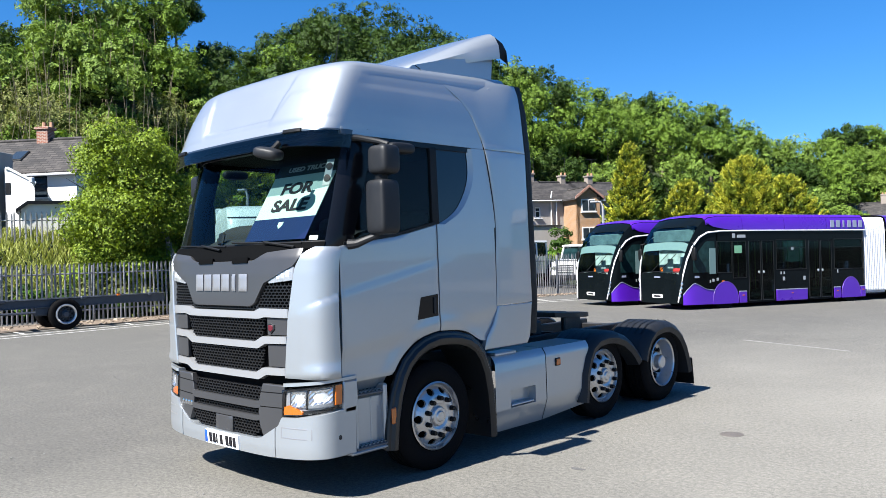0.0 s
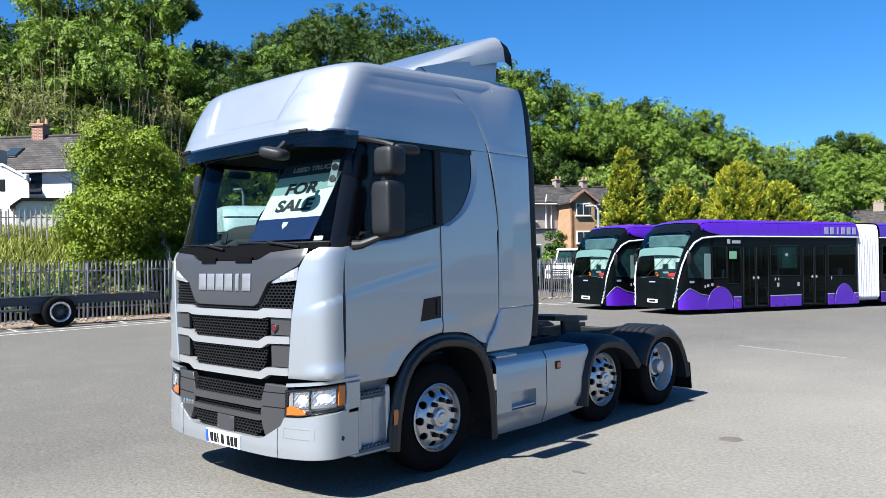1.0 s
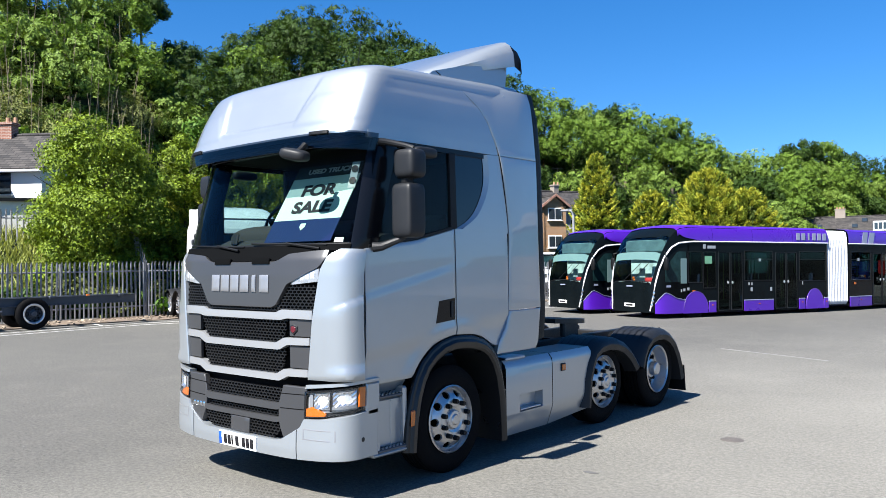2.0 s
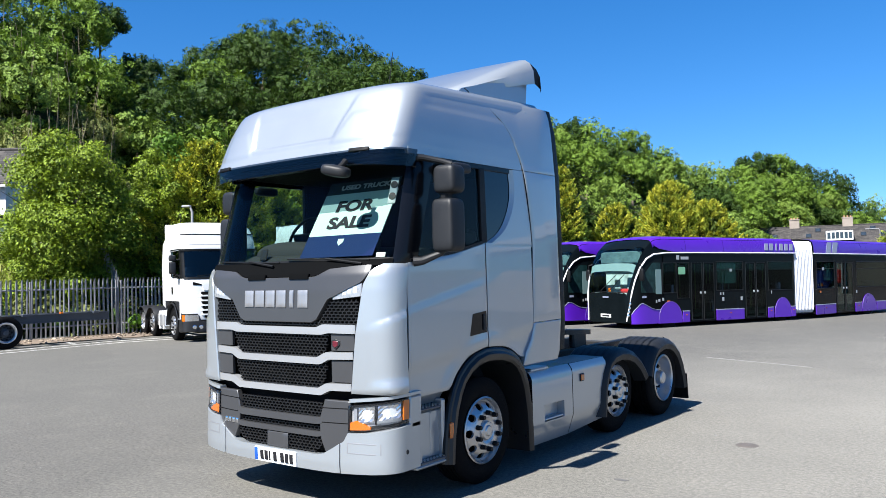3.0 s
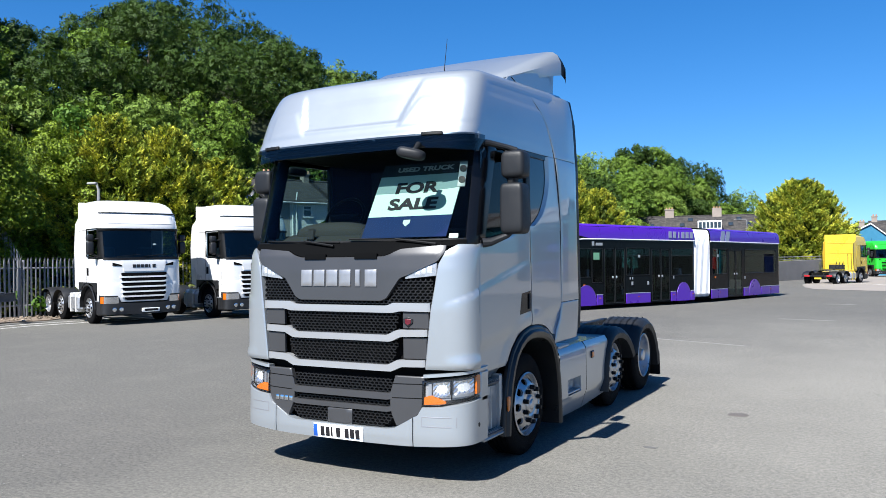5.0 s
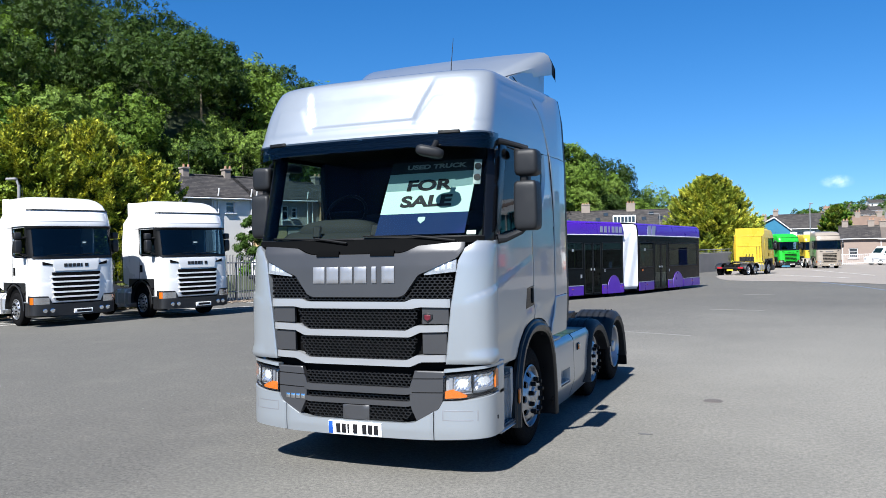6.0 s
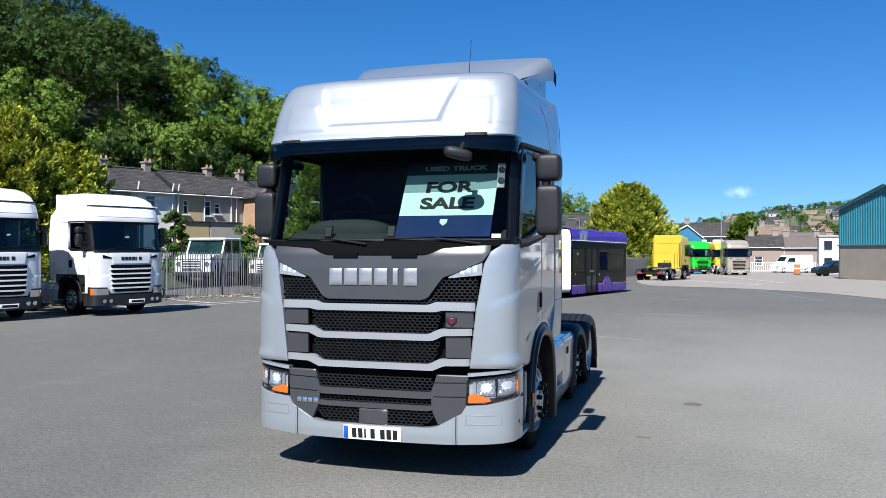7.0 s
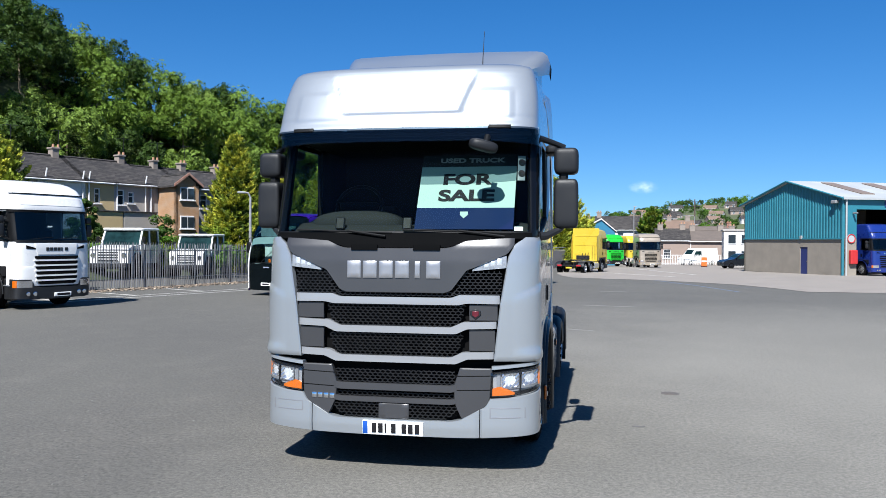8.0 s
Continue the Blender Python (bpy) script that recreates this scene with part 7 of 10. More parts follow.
    for x in (-0.6, 0.6):
        part("seat", G().box((x, 1.5, 2.0), (0.5, 0.2, 0.8), 0.08), SEATCLOTH, t)
        part("frame_rail", G().box((x * 0.7, 3.8, 0.80), (0.09, 5.0, 0.25), 0.01), FRAME, t)
        part("tail_lamp", G().box((x * 1.4, 6.28, 0.70), (0.42, 0.06, 0.14), 0.02), REDLENS, t, "red tail lamp")
    part("tail_bar", G().box((0, 6.24, 0.70), (2.2, 0.06, 0.12), 0.01), FRAME, t)
    part("tail_plate", G().box((0, 6.30, 0.52), (0.52, 0.03, 0.12), 0.005), PLATEYELLOW, t)
    part("fifth_wheel", G().prism([(-0.42, 4.3), (0.42, 4.3), (0.42, 4.9), (0.12, 5.2), (0, 4.8), (-0.12, 5.2), (-0.42, 4.9)], lambda u, v, d: Vector((u, v, d - 0.05 * (v - 4.3))), 1.16, 1.10), FRAME, t, "black fifth-wheel plate")
    part("catwalk", G().box((0, 3.0, 0.98), (1.5, 1.2, 0.04), 0.01), ALU, t)
    part("engine", G().box((0, 1.2, 0.75), (1.0, 1.9, 0.5), 0.06), FRAME, t)
    for x in (-0.25, 0, 0.25):
        part("air_coil", G().tube([(x, 2.36, 1.7), (x + 0.05, 2.55, 1.3), (x, 2.45, 1.1)], 0.02, 6), FRAME, t)
    part("aerial", G().tube([(-0.9, 1.5, roof - 0.06), (-0.9, 1.56, roof + 0.30)], 0.01, 5), BLACKPLASTIC, t)
    for sd in (1, -1):
        m0 = Matrix() if sd > 0 else Matrix.Rotation(math.pi, 4, "Z")
        for y, dish in ((1.43, 1), (4.22, 1), (5.6, -1)):
            make_wheel(t, Matrix.Translation((sd * 1.17, y, 0.495)) @ m0, dish, 1.0, None, None, "steel wheel on a black tyre")
    return t


wt = tractor(pose(-15.75, 11.3, 0, 0, 0, 71), WHITEPAINT, "white three-axle tractor unit with grey bumper by the fence", "white tractor units")
copy_thing(wt, pose(-14.15, 14.75, ground_z(0, 15), 0, 0, 71))
tractor(pose(1.83, 66.7, ground_z(0, 65), -0.4, 0, 160), YELLOWPAINT, "yellow tractor unit seen from its tail", "", None, 3.75)
tractor(pose(4.35, 91.0, ground_z(0, 93), 0, 0, 30), GREENPAINT, "bright green tractor unit by the gate")
tractor(pose(7.2, 98.5, ground_z(0, 100), 0, 0, 22), YELLOWPAINT, "yellow tractor unit behind the green one")
tractor(pose(8.0, 85.5, ground_z(0, 88), 0, 0, 14), BEIGEPAINT, "beige tractor unit parked in the yard", "", BEIGEPAINT)
tractor(pose(24.15, 60.7, ground_z(0, 62), 0, 0, 22), BLUEPAINT, "dark blue tractor unit in the mouth of the open shed", "", BLUEPAINT, 4.1)
tractor(pose(24.6, 124.0, ground_z(0, 124), 0, 0, 20), YELLOWPAINT, "yellow truck far behind the van")

# skeletal trailer chassis by the fence
TRAILERBLUE = pbr("trailer_steel", (0.035, 0.042, 0.055), 0.5, 0.2, 0.2, 3, 60, bump=0.15)
tr = thing("trailer_chassis", pose(-20.1, 9.7, 0, 0, 0, -4), "dark steel trailer chassis with one visible wheel", "trailer")
for x in (-0.35, 0.35):
    rail = part("rail", G().box((x, -9.5, 0.86), (0.10, 19.0, 0.26), 0.01), TRAILERBLUE, tr, "dark steel rail")
    for z in (0.735, 0.985):
        part("flange", G().box((x + 0.03, -9.5, z), (0.18, 19.0, 0.02), 0.004), TRAILERBLUE, rail)
for y in (-0.2, -2.4, -4.8, -7.2, -9.6, -12):
    part("cross_member", G().box((0, y, 0.86), (0.7, 0.10, 0.18), 0.01), TRAILERBLUE, tr)
    part("twist_lock", G().box((0.45, y - 0.3, 0.98), (0.14, 0.2, 0.10), 0.02), TRAILERBLUE, tr)
make_wheel(tr, Matrix.Translation((0.62, -3.3, 0.495)), -1, 1.0, TRAILERBLUE, None, "trailer wheel with a bright rim")
make_wheel(tr, Matrix.Translation((-0.95, -3.3, 0.495)) @ Matrix.Rotation(math.pi, 4, "Z"), -1, 1.0, TRAILERBLUE)
part("rim_ring", G().lathe([(0.315, 0.0), (0.318, 0.026), (0.300, 0.034), (0.262, 0.010), (0.250, -0.02)], (0.62, -3.3, 0.495), (1, 0, 0), 40), STEEL, tr, "bright steel rim edge")
part("axle", G().cyl((-0.9, -3.3, 0.495), (0.6, -3.3, 0.495), 0.08, n=12), TRAILERBLUE, tr)
part("spring_hanger", G().box((0.35, -3.9, 0.62), (0.10, 0.5, 0.30), 0.03), TRAILERBLUE, tr)
part("marker_lamp", G().box((0.47, -1.6, 1.01), (0.10, 0.10, 0.06), 0.01), ORANGE, tr, "amber marker")
part("side_rail", G().tube([(0.6, -4.2, 0.60), (0.55, -6.0, 0.60), (0.5, -14, 0.62)], 0.04, 6), TRAILERBLUE, tr)
part("landing_leg", G().box((0.4, -13, 0.45), (0.12, 0.12, 0.9), 0.01), TRAILERBLUE, tr)


def site_truck(m):
    """A tall white four-wheel-drive site vehicle on large tyres."""
    t = thing("site_vehicle", m, "white high-roofed site vehicle with large black tyres behind the fence", "off-road vehicle", "white site vehicles")
    across = lambda u, v, d: Vector((d, u, v))
    part("bonnet", G().prism([(0.0, 0.75), (-0.02, 1.15), (0.12, 1.45), (0.5, 1.55), (1.55, 1.62), (1.55, 0.75)], across, -0.92, 0.92), WHITEPAINT, t, "white bonnet and wings")
    part("cab", G().prism([(1.3, 0.7), (1.3, 1.6), (3.7, 1.6), (3.7, 0.7)], across, -0.98, 0.98), WHITEPAINT, t, "white cab sides")
    part("glasshouse", G().prism([(1.32, 1.6), (1.75, 2.32), (3.6, 2.32), (3.68, 1.6)], across, -0.90, 0.90), BUSGLASS, t, "dark band of windows")
    part("roof", G().box((0, 2.62, 2.36), (1.98, 2.1, 0.13), 0.05), WHITEPAINT, t, "white roof")
    for y0, y1 in ((1.30, 1.72), (2.5, 2.5), (3.66, 3.6)):
        for sx in (1, -1):
            part("pillar", G().tube([(sx * 0.93, y0, 1.58), (sx * 0.90, y1, 2.34)], 0.05, 6), WHITEPAINT, t)
    part("rear_body", G().prism([(3.7, 0.75), (3.7, 1.45), (5.0, 1.40), (5.0, 0.75)], across, -0.98, 0.98), WHITEPAINT, t, "white rear body")
    part("grille", G().box((0, -0.02, 1.08), (1.05, 0.08, 0.50), 0.02), WHITEPAINT, t, "white slatted grille")
    for k in range(4):
        part("grille_slot", G().box((0, -0.06, 0.90 + 0.12 * k), (0.95, 0.04, 0.06), 0.005), DARK, t)
    part("bumper", G().box((0, -0.1, 0.66), (1.9, 0.22, 0.22), 0.04), BUMPERGREY, t, "dark bumper")
    for sx in (1, -1):
        part("headlamp", G().lathe([(0.0, 0.03), (0.11, 0.03), (0.13, 0.0)], (sx * 0.72, -0.02, 1.12), (0, -1, 0), 14), CHROME, t, "round headlamp")
        part("mirror", G().box((sx * 1.12, 1.35, 1.85), (0.16, 0.10, 0.30), 0.03), BLACKPLASTIC, t)
        for y in (0.95, 4.0):
            part("arch", G().sheet(lambda u, v, sx=sx, y=y: Vector((sx * (0.985 + 0.06 * v), y + (0.66 - 0.06 * v) * math.cos(math.pi * (1 - u)), 0.52 + (0.74 - 0.06 * v) * math.sin(math.pi * u))), 14, 1), BUMPERGREY, t, "black wheel arch")
            # near-black disc behind the wheel paints the arch's shade
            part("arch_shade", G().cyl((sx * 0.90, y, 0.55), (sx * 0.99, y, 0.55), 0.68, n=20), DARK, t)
            part("wheel", G().lathe([(0.03, 0.0), (0.22, 0.02), (0.25, -0.04), (0.28, 0.0), (0.47, -0.01), (0.52, 0.04), (0.52, 0.30), (0.4, 0.33)], (sx * 1.06, y, 0.52), (-sx, 0, 0), 26), RUBBER, t, "large black tyre")
    part("frame", G().box((0, 2.5, 0.62), (1.2, 4.6, 0.3), 0.02), FRAME, t)
    return t


st = site_truck(pose(-22.2, 37.4, -0.30, 0, 0, 9) @ Matrix.Scale(1.12, 4))
copy_thing(st, pose(-26.0, 35.4, -0.28, 0, 0, 9) @ Matrix.Scale(1.12, 4))


def car(m, paint, label, van=False):
    t = thing("van" if van else "car", m, label, "van" if van else "car")
    if van:
        prof = [(0.0, 0.35), (0.0, 0.95), (0.75, 1.15), (1.45, 2.0), (1.7, 2.25), (5.0, 2.3), (5.1, 0.4)]
        L, hw = 5.1, 0.98
    else:
        prof = [(0.0, 0.30), (0.0, 0.72), (0.3, 0.92), (1.15, 1.05), (1.85, 1.55), (2.2, 1.66), (3.5, 1.66), (4.15, 1.15), (4.4, 1.0), (4.4, 0.35)]
        L, hw = 4.4, 0.9
    part("body", G().prism(prof, lambda u, v, d: Vector((d * (1 - 0.10 * max(0, v - 1.0)), u, v)), -hw, hw), paint, t, "painted body")
    a, b2 = (1.0, 1.6) if van else (1.2, 1.9)
    zz = (1.2, 2.05) if van else (1.1, 1.55)
    part("windscreen", G().add([(-hw * 0.85, (0.82 if van else 1.24), zz[0]), (hw * 0.85, (0.82 if van else 1.24), zz[0]), (hw * 0.78, (1.43 if van else 1.80), zz[1]), (-hw * 0.78, (1.43 if van else 1.80), zz[1])], [(0, 1, 2, 3)]), BUSGLASS, t, "dark windscreen")
    for sx in (1, -1):
        part("side_window", G().prism([(1.25, 1.25), (2.5, 1.25), (2.5, 1.9), (1.65, 1.9)] if van else [(1.5, 1.1), (3.8, 1.1), (3.4, 1.55), (2.1, 1.55)], lambda u, v, d, sx=sx: Vector((sx * (hw * (1 - 0.10 * max(0, v - 1.0)) + d), u, v)), 0.004, 0.008), BUSGLASS, t, "dark side window")
        for y in (0.85, L - 0.95):
            part("wheel", G().lathe([(0.0, 0.02), (0.2, 0.02), (0.22, 0.0), (0.30, 0.0), (0.33, 0.03), (0.33, 0.2)], (sx * (hw + 0.01), y, 0.33), (-sx, 0, 0), 20), RUBBER, t, "black tyre")
        part("headlamp", G().box((sx * hw * 0.75, 0.0, 0.75), (0.3, 0.05, 0.14), 0.02), CHROME, t)
        part("mirror", G().box((sx * (hw + 0.1), 1.4, 1.2), (0.16, 0.1, 0.12), 0.03), BLACKPLASTIC, t)
    return t


car(pose(13.2, 104.2, ground_z(0, 104), 0, 0, -62), WHITEPAINT, "white panel van parked by the railing", True)
car(pose(15.4, 85.4, ground_z(0, 86), 0, 0, -75), pbr("dark_car_paint", (0.012, 0.014, 0.018), 0.25, 0.2, 0.1, coat=0.5), "black car parked beside the shed")
car(pose(19.0, 90.0, ground_z(0, 90), 0, 0, -60), pbr("grey_car_paint", (0.099, 0.1122, 0.1254), 0.3, 0.4, 0.1, coat=0.5), "grey car parked beside the shed")


# ---- palisade fences ----
GALV = pbr("galvanised_steel", (0.20, 0.203, 0.21), 0.55, 0.25, 0.22, 3, 60, rnd=0.18, rvar=0.1)


def pale_mesh(h=2.1):
    """A W-section pale with a forked point."""
    prof = [(-0.034, 0.0), (-0.016, -0.014), (0.0, 0.0), (0.016, -0.014), (0.034, 0.0)]
    vs = [(x, y, 0.05) for x, y in prof] + [(x, y, h - 0.16) for x, y in prof] + [(x * 0.75, y - 0.012, h - 0.08) for x, y in prof] + [(-0.03, -0.03, h - 0.01), (-0.012, -0.02, h - 0.06), (0.0, -0.03, h), (0.012, -0.02, h - 0.06), (0.03, -0.03, h - 0.01)]
    fs = [(j * 5 + i, j * 5 + i + 1, (j + 1) * 5 + i + 1, (j + 1) * 5 + i) for j in range(3) for i in range(4)]
    g = G().add(vs, fs)
    g.add([(x, y + 0.004, z) for x, y, z in vs], [f[::-1] for f in fs])
    return mesh_of("pale", g, GALV, 20)


PALE = pale_mesh()


def fence(pts, zf, label, step=0.155, side=1, lean=1.0):
    """pts: its line on the plan; zf(x, y): the height of its foot."""
    f = thing("palisade_fence", None, label, "fence")
    for (x0, y0), (x1, y1) in zip(pts, pts[1:]):
        L = math.hypot(x1 - x0, y1 - y0)
        ang = math.degrees(math.atan2(y1 - y0, x1 - x0))
        at = lambda d: (x0 + (x1 - x0) * d / L, y0 + (y1 - y0) * d / L)
        for k in range(int(L / step)):
            x, y = at((k + 0.5) * step)
            share("pale", PALE, f, pose(x, y, zf(x, y), rng.uniform(-0.8, 0.8), rng.uniform(-0.9, 0.9), ang + (0 if side > 0 else 180)))
        for h in (0.42, 1.72):
            n = max(2, int(L / 2.7))
            q = [at(L * k / n) for k in range(n + 1)]
            rail = G()
            for (xa, ya), (xb, yb) in zip(q, q[1:]):
                za, zb = zf(xa, ya) + h, zf(xb, yb) + h
                ox, oy = -math.sin(radians(ang)) * 0.03 * side, math.cos(radians(ang)) * 0.03 * side
                rail.tube([(xa + ox, ya + oy, za), (xb + ox, yb + oy, zb)], 0.028, 4)
            part("rail", rail, GALV, f, "steel cross rail")
        for k in range(max(2, int(L / 2.7)) + 1):
            x, y = at(L * k / max(2, int(L / 2.7)))
            ox, oy = -math.sin(radians(ang)) * 0.08 * side, math.cos(radians(ang)) * 0.08 * side
            part("post", G().box((x + ox, y + oy, zf(x, y) + 1.0), (0.06, 0.11, 2.0), 0.008, (0, 0, ang)), GALV, f, "steel post")
    return f


foot = lambda x, y: ground_z(x, y) + 0.02
fence([(-23.6, -1.0), (-22.8, 5.4), (-22.05, 11.4)], foot, "grey galvanised palisade fence along a grass bank", 0.155, 1)
fence([(-22.0, 11.5), (-21.5, 16.0), (-19.2, 23.4), (-17.9, 30.5), (-17.0, 36.4)], foot, "long grey palisade fence behind the parked trucks", 0.155, 1)
fence([(-22.1, 11.45), (-26.2, 13.1)], lambda x, y: 0.02 + max(0, -22.1 - x) * 0.42, "stretch of palisade fence climbing the bank", 0.155, 1)
fence([(-31.2, 1.2), (-28.78, 7.87), (-27.0, 12.8)], lambda x, y: 2.22, "grey palisade fence on top of the bank", 0.2, 1)
fence([(-16.9, 36.5), (-15.5, 43.0)], foot, "grey palisade fence beside the buses", 0.2, 1)

# low wall with railing by the golden tree, gate railings
WALLGREY = pbr("rendered_wall", (0.198, 0.1848, 0.1716), 0.9, 0, 0.15, 0.8, 30, bump=0.2)
bw = thing("boundary_wall", None, "low grey rendered boundary wall with a metal railing", "wall", "", "")
part("wall_body", G().box((-4.0, 70.0, 0.1), (0.25, 30.0, 1.9), 0.02, (0, 0, -11)), WALLGREY, bw)
part("railing_top", G().tube([(-6.9, 55.4, 1.45), (-1.1, 84.6, 1.35)], 0.035, 6), GALV, bw)
part("railing_mid", G().tube([(-6.9, 55.4, 1.22), (-1.1, 84.6, 1.12)], 0.025, 6), GALV, bw)
for k in range(12):
    part("railing_post", G().box((-6.9 + 5.8 * k / 11, 55.4 + 29.2 * k / 11, 1.2), (0.05, 0.05, 0.5), 0.005), GALV, bw)
rl = thing("white_railing", None, "white painted railing by the gate", "railing")
for k in range(44):
    x = 9.2 + 9.5 * k / 43
    part("bar", G().box((x, 101.0 + 4 * k / 43, ground_z(0, 102) + 0.75), (0.05, 0.05, 1.3), 0.0), WHITEPAINT, rl)
for z in (0.3, 1.35):
    part("rail", G().tube([(9.2, 101.0, ground_z(0, 102) + z), (18.7, 105.0, ground_z(0, 102) + z)], 0.04, 5), WHITEPAINT, rl)
bar = thing("road_barrier", pose(14.6, 92.5, ground_z(0, 92), 0, 0, 0), "orange and white plastic road barrier", "barrier")
part("panel", G().box((0, 0, 0.62), (0.62, 0.18, 1.1), 0.04), pbr("orange_plastic", (0.528, 0.1056, 0.0132), 0.5, 0, 0.1), bar)
part("band", G().box((0, -0.1, 0.70), (0.60, 0.02, 0.16), 0.0), WHITEPAINT, bar)
part("foot", G().box((0, 0, 0.05), (0.7, 0.4, 0.1), 0.02), BLACKPLASTIC, bar)


# ---- lamp posts ----
def lamp_post(x, y, h, arm, ang, label, z0=None):
    z0 = ground_z(x, y) if z0 is None else z0
    p = thing("lamp_post", pose(x, y, z0, 0, 0, ang), label, "lamp post")
    part("pole", G().tube([(0, 0, 0), (0, 0, h * 0.5), (0, 0, h - 0.2), (0.1, 0, h), (arm, 0, h + 0.05)], [0.09, 0.07, 0.055, 0.05, 0.04], 8), GALV, p, "grey steel pole")
    part("head", G().box((arm + 0.12, 0, h + 0.03), (0.4, 0.18, 0.10), 0.03), GALV, p, "lamp head")
    return p


lamp_post(-14.8, 30.0, 4.55, 0.3, 200, "short grey lamp post by the fence")
lamp_post(-22.6, 15.0, 4.75, 0.15, 200, "grey camera pole behind the fence", 0.2)
lamp_post(6.4, 91.3, 7.1, 0.0, 0, "grey steel lamp post by the gate")
lamp_post(-11.0, 100.0, 7.0, 1.2, 190, "curved pale lamp post behind the buses")
lamp_post(16.5, 118.0, 7.2, 1.5, 200, "tall lamp post by the road")
pole = thing("utility_pole", pose(21.5, 160.0, -1.5), "wooden utility pole with cross arms", "pole")
part("shaft", G().cyl((0, 0, 0), (0, 0, 12), 0.16, 0.12, 8), pbr("pole_wood", (0.0792, 0.0594, 0.0462), 0.9), pole)
for z in (10.6, 11.5):
    part("cross_arm", G().box((0, 0, z), (2.0, 0.12, 0.14), 0.0), FRAME, pole)

# ---- houses ----


def slate_mat():
    """Courses of slates: each a little different, with dark joints and a raised lower edge."""
    m, nt, p = nodes_of("slate_roof")
    tc, sep, comb, br = (nt.nodes.new(k) for k in ("ShaderNodeTexCoord", "ShaderNodeSeparateXYZ", "ShaderNodeCombineXYZ", "ShaderNodeTexBrick"))
    nt.links.new(tc.outputs["Object"], sep.inputs[0])
    nt.links.new(sep.outputs[0], comb.inputs[0])
    nt.links.new(sep.outputs[2], comb.inputs[1])
    nt.links.new(comb.outputs[0], br.inputs["Vector"])
    for k, v in (("Scale", 1.0), ("Mortar Size", 0.014), ("Mortar Smooth", 0.2), ("Bias", 0.0), ("Brick Width", 0.42), ("Row Height", 0.13)):
        br.inputs[k].default_value = v
    br.inputs["Color1"].default_value = (0.024, 0.0225, 0.0225, 1)
    br.inputs["Color2"].default_value = (0.058, 0.052, 0.049, 1)
    br.inputs["Mortar"].default_value = (0.008, 0.008, 0.008, 1)
    streak = noise_tex(nt, 0.9, 5.0)
    c = mixc(nt, ramp(nt, streak.outputs[0], 0.55, 0.75, 0.0, 0.45), br.outputs["Color"], (0.095, 0.086, 0.076))
    nt.links.new(c, p.inputs["Base Color"])
    p.inputs["Roughness"].default_value = 0.8
    p.inputs["Specular IOR Level"].default_value = 0.3
    b = nt.nodes.new("ShaderNodeBump")
    b.inputs["Strength"].default_value, b.inputs["Distance"].default_value, b.invert = 0.6, 0.02, True
    nt.links.new(br.outputs["Fac"], b.inputs["Height"])
    nt.links.new(b.outputs[0], p.inputs["Normal"])
    return m


SLATE = slate_mat()
TILEBROWN = pbr("brown_tile_roof", (0.132, 0.0891, 0.066), 0.8, 0, 0.25, 1.5, 12, bump=0.4, bscale=10)
TILEDARK = pbr("dark_tile_roof", (0.0858, 0.0693, 0.0594), 0.8, 0, 0.25, 1.5, 12, bump=0.4, bscale=10)
RENDERWHITE = pbr("white_render", (0.5772, 0.5694, 0.5538), 0.85, 0, 0.06, 0.8, 20, bump=0.1)
RENDERGREY = pbr("grey_render", (0.264, 0.2508, 0.2376), 0.9, 0, 0.12, 0.8, 18, bump=0.2)
RENDERGREYWARM = pbr("warm_grey_render", (0.3102, 0.2838, 0.2574), 0.9, 0, 0.12, 0.8, 18, bump=0.2)
RENDERCREAM = pbr("cream_render", (0.4092, 0.3102, 0.165), 0.9, 0, 0.08, 0.8, 18, bump=0.2)
RENDERPINK = pbr("pink_render", (0.2178, 0.1683, 0.1419), 0.9, 0, 0.1, 0.8, 18)
UPVC = pbr("white_window_frame", (0.585, 0.585, 0.585), 0.4, 0, 0.03)
PANE = pbr("window_pane", (0.02, 0.028, 0.036), 0.05, 0, 0.2, 1, 10, spec=0.8, rvar=0.01)
CHIMNEY = pbr("chimney_render", (0.198, 0.1683, 0.1452), 0.9, 0, 0.2, 1.5, 18, bump=0.3)
POT = pbr("chimney_pot", (0.297, 0.165, 0.099), 0.8, 0, 0.15)


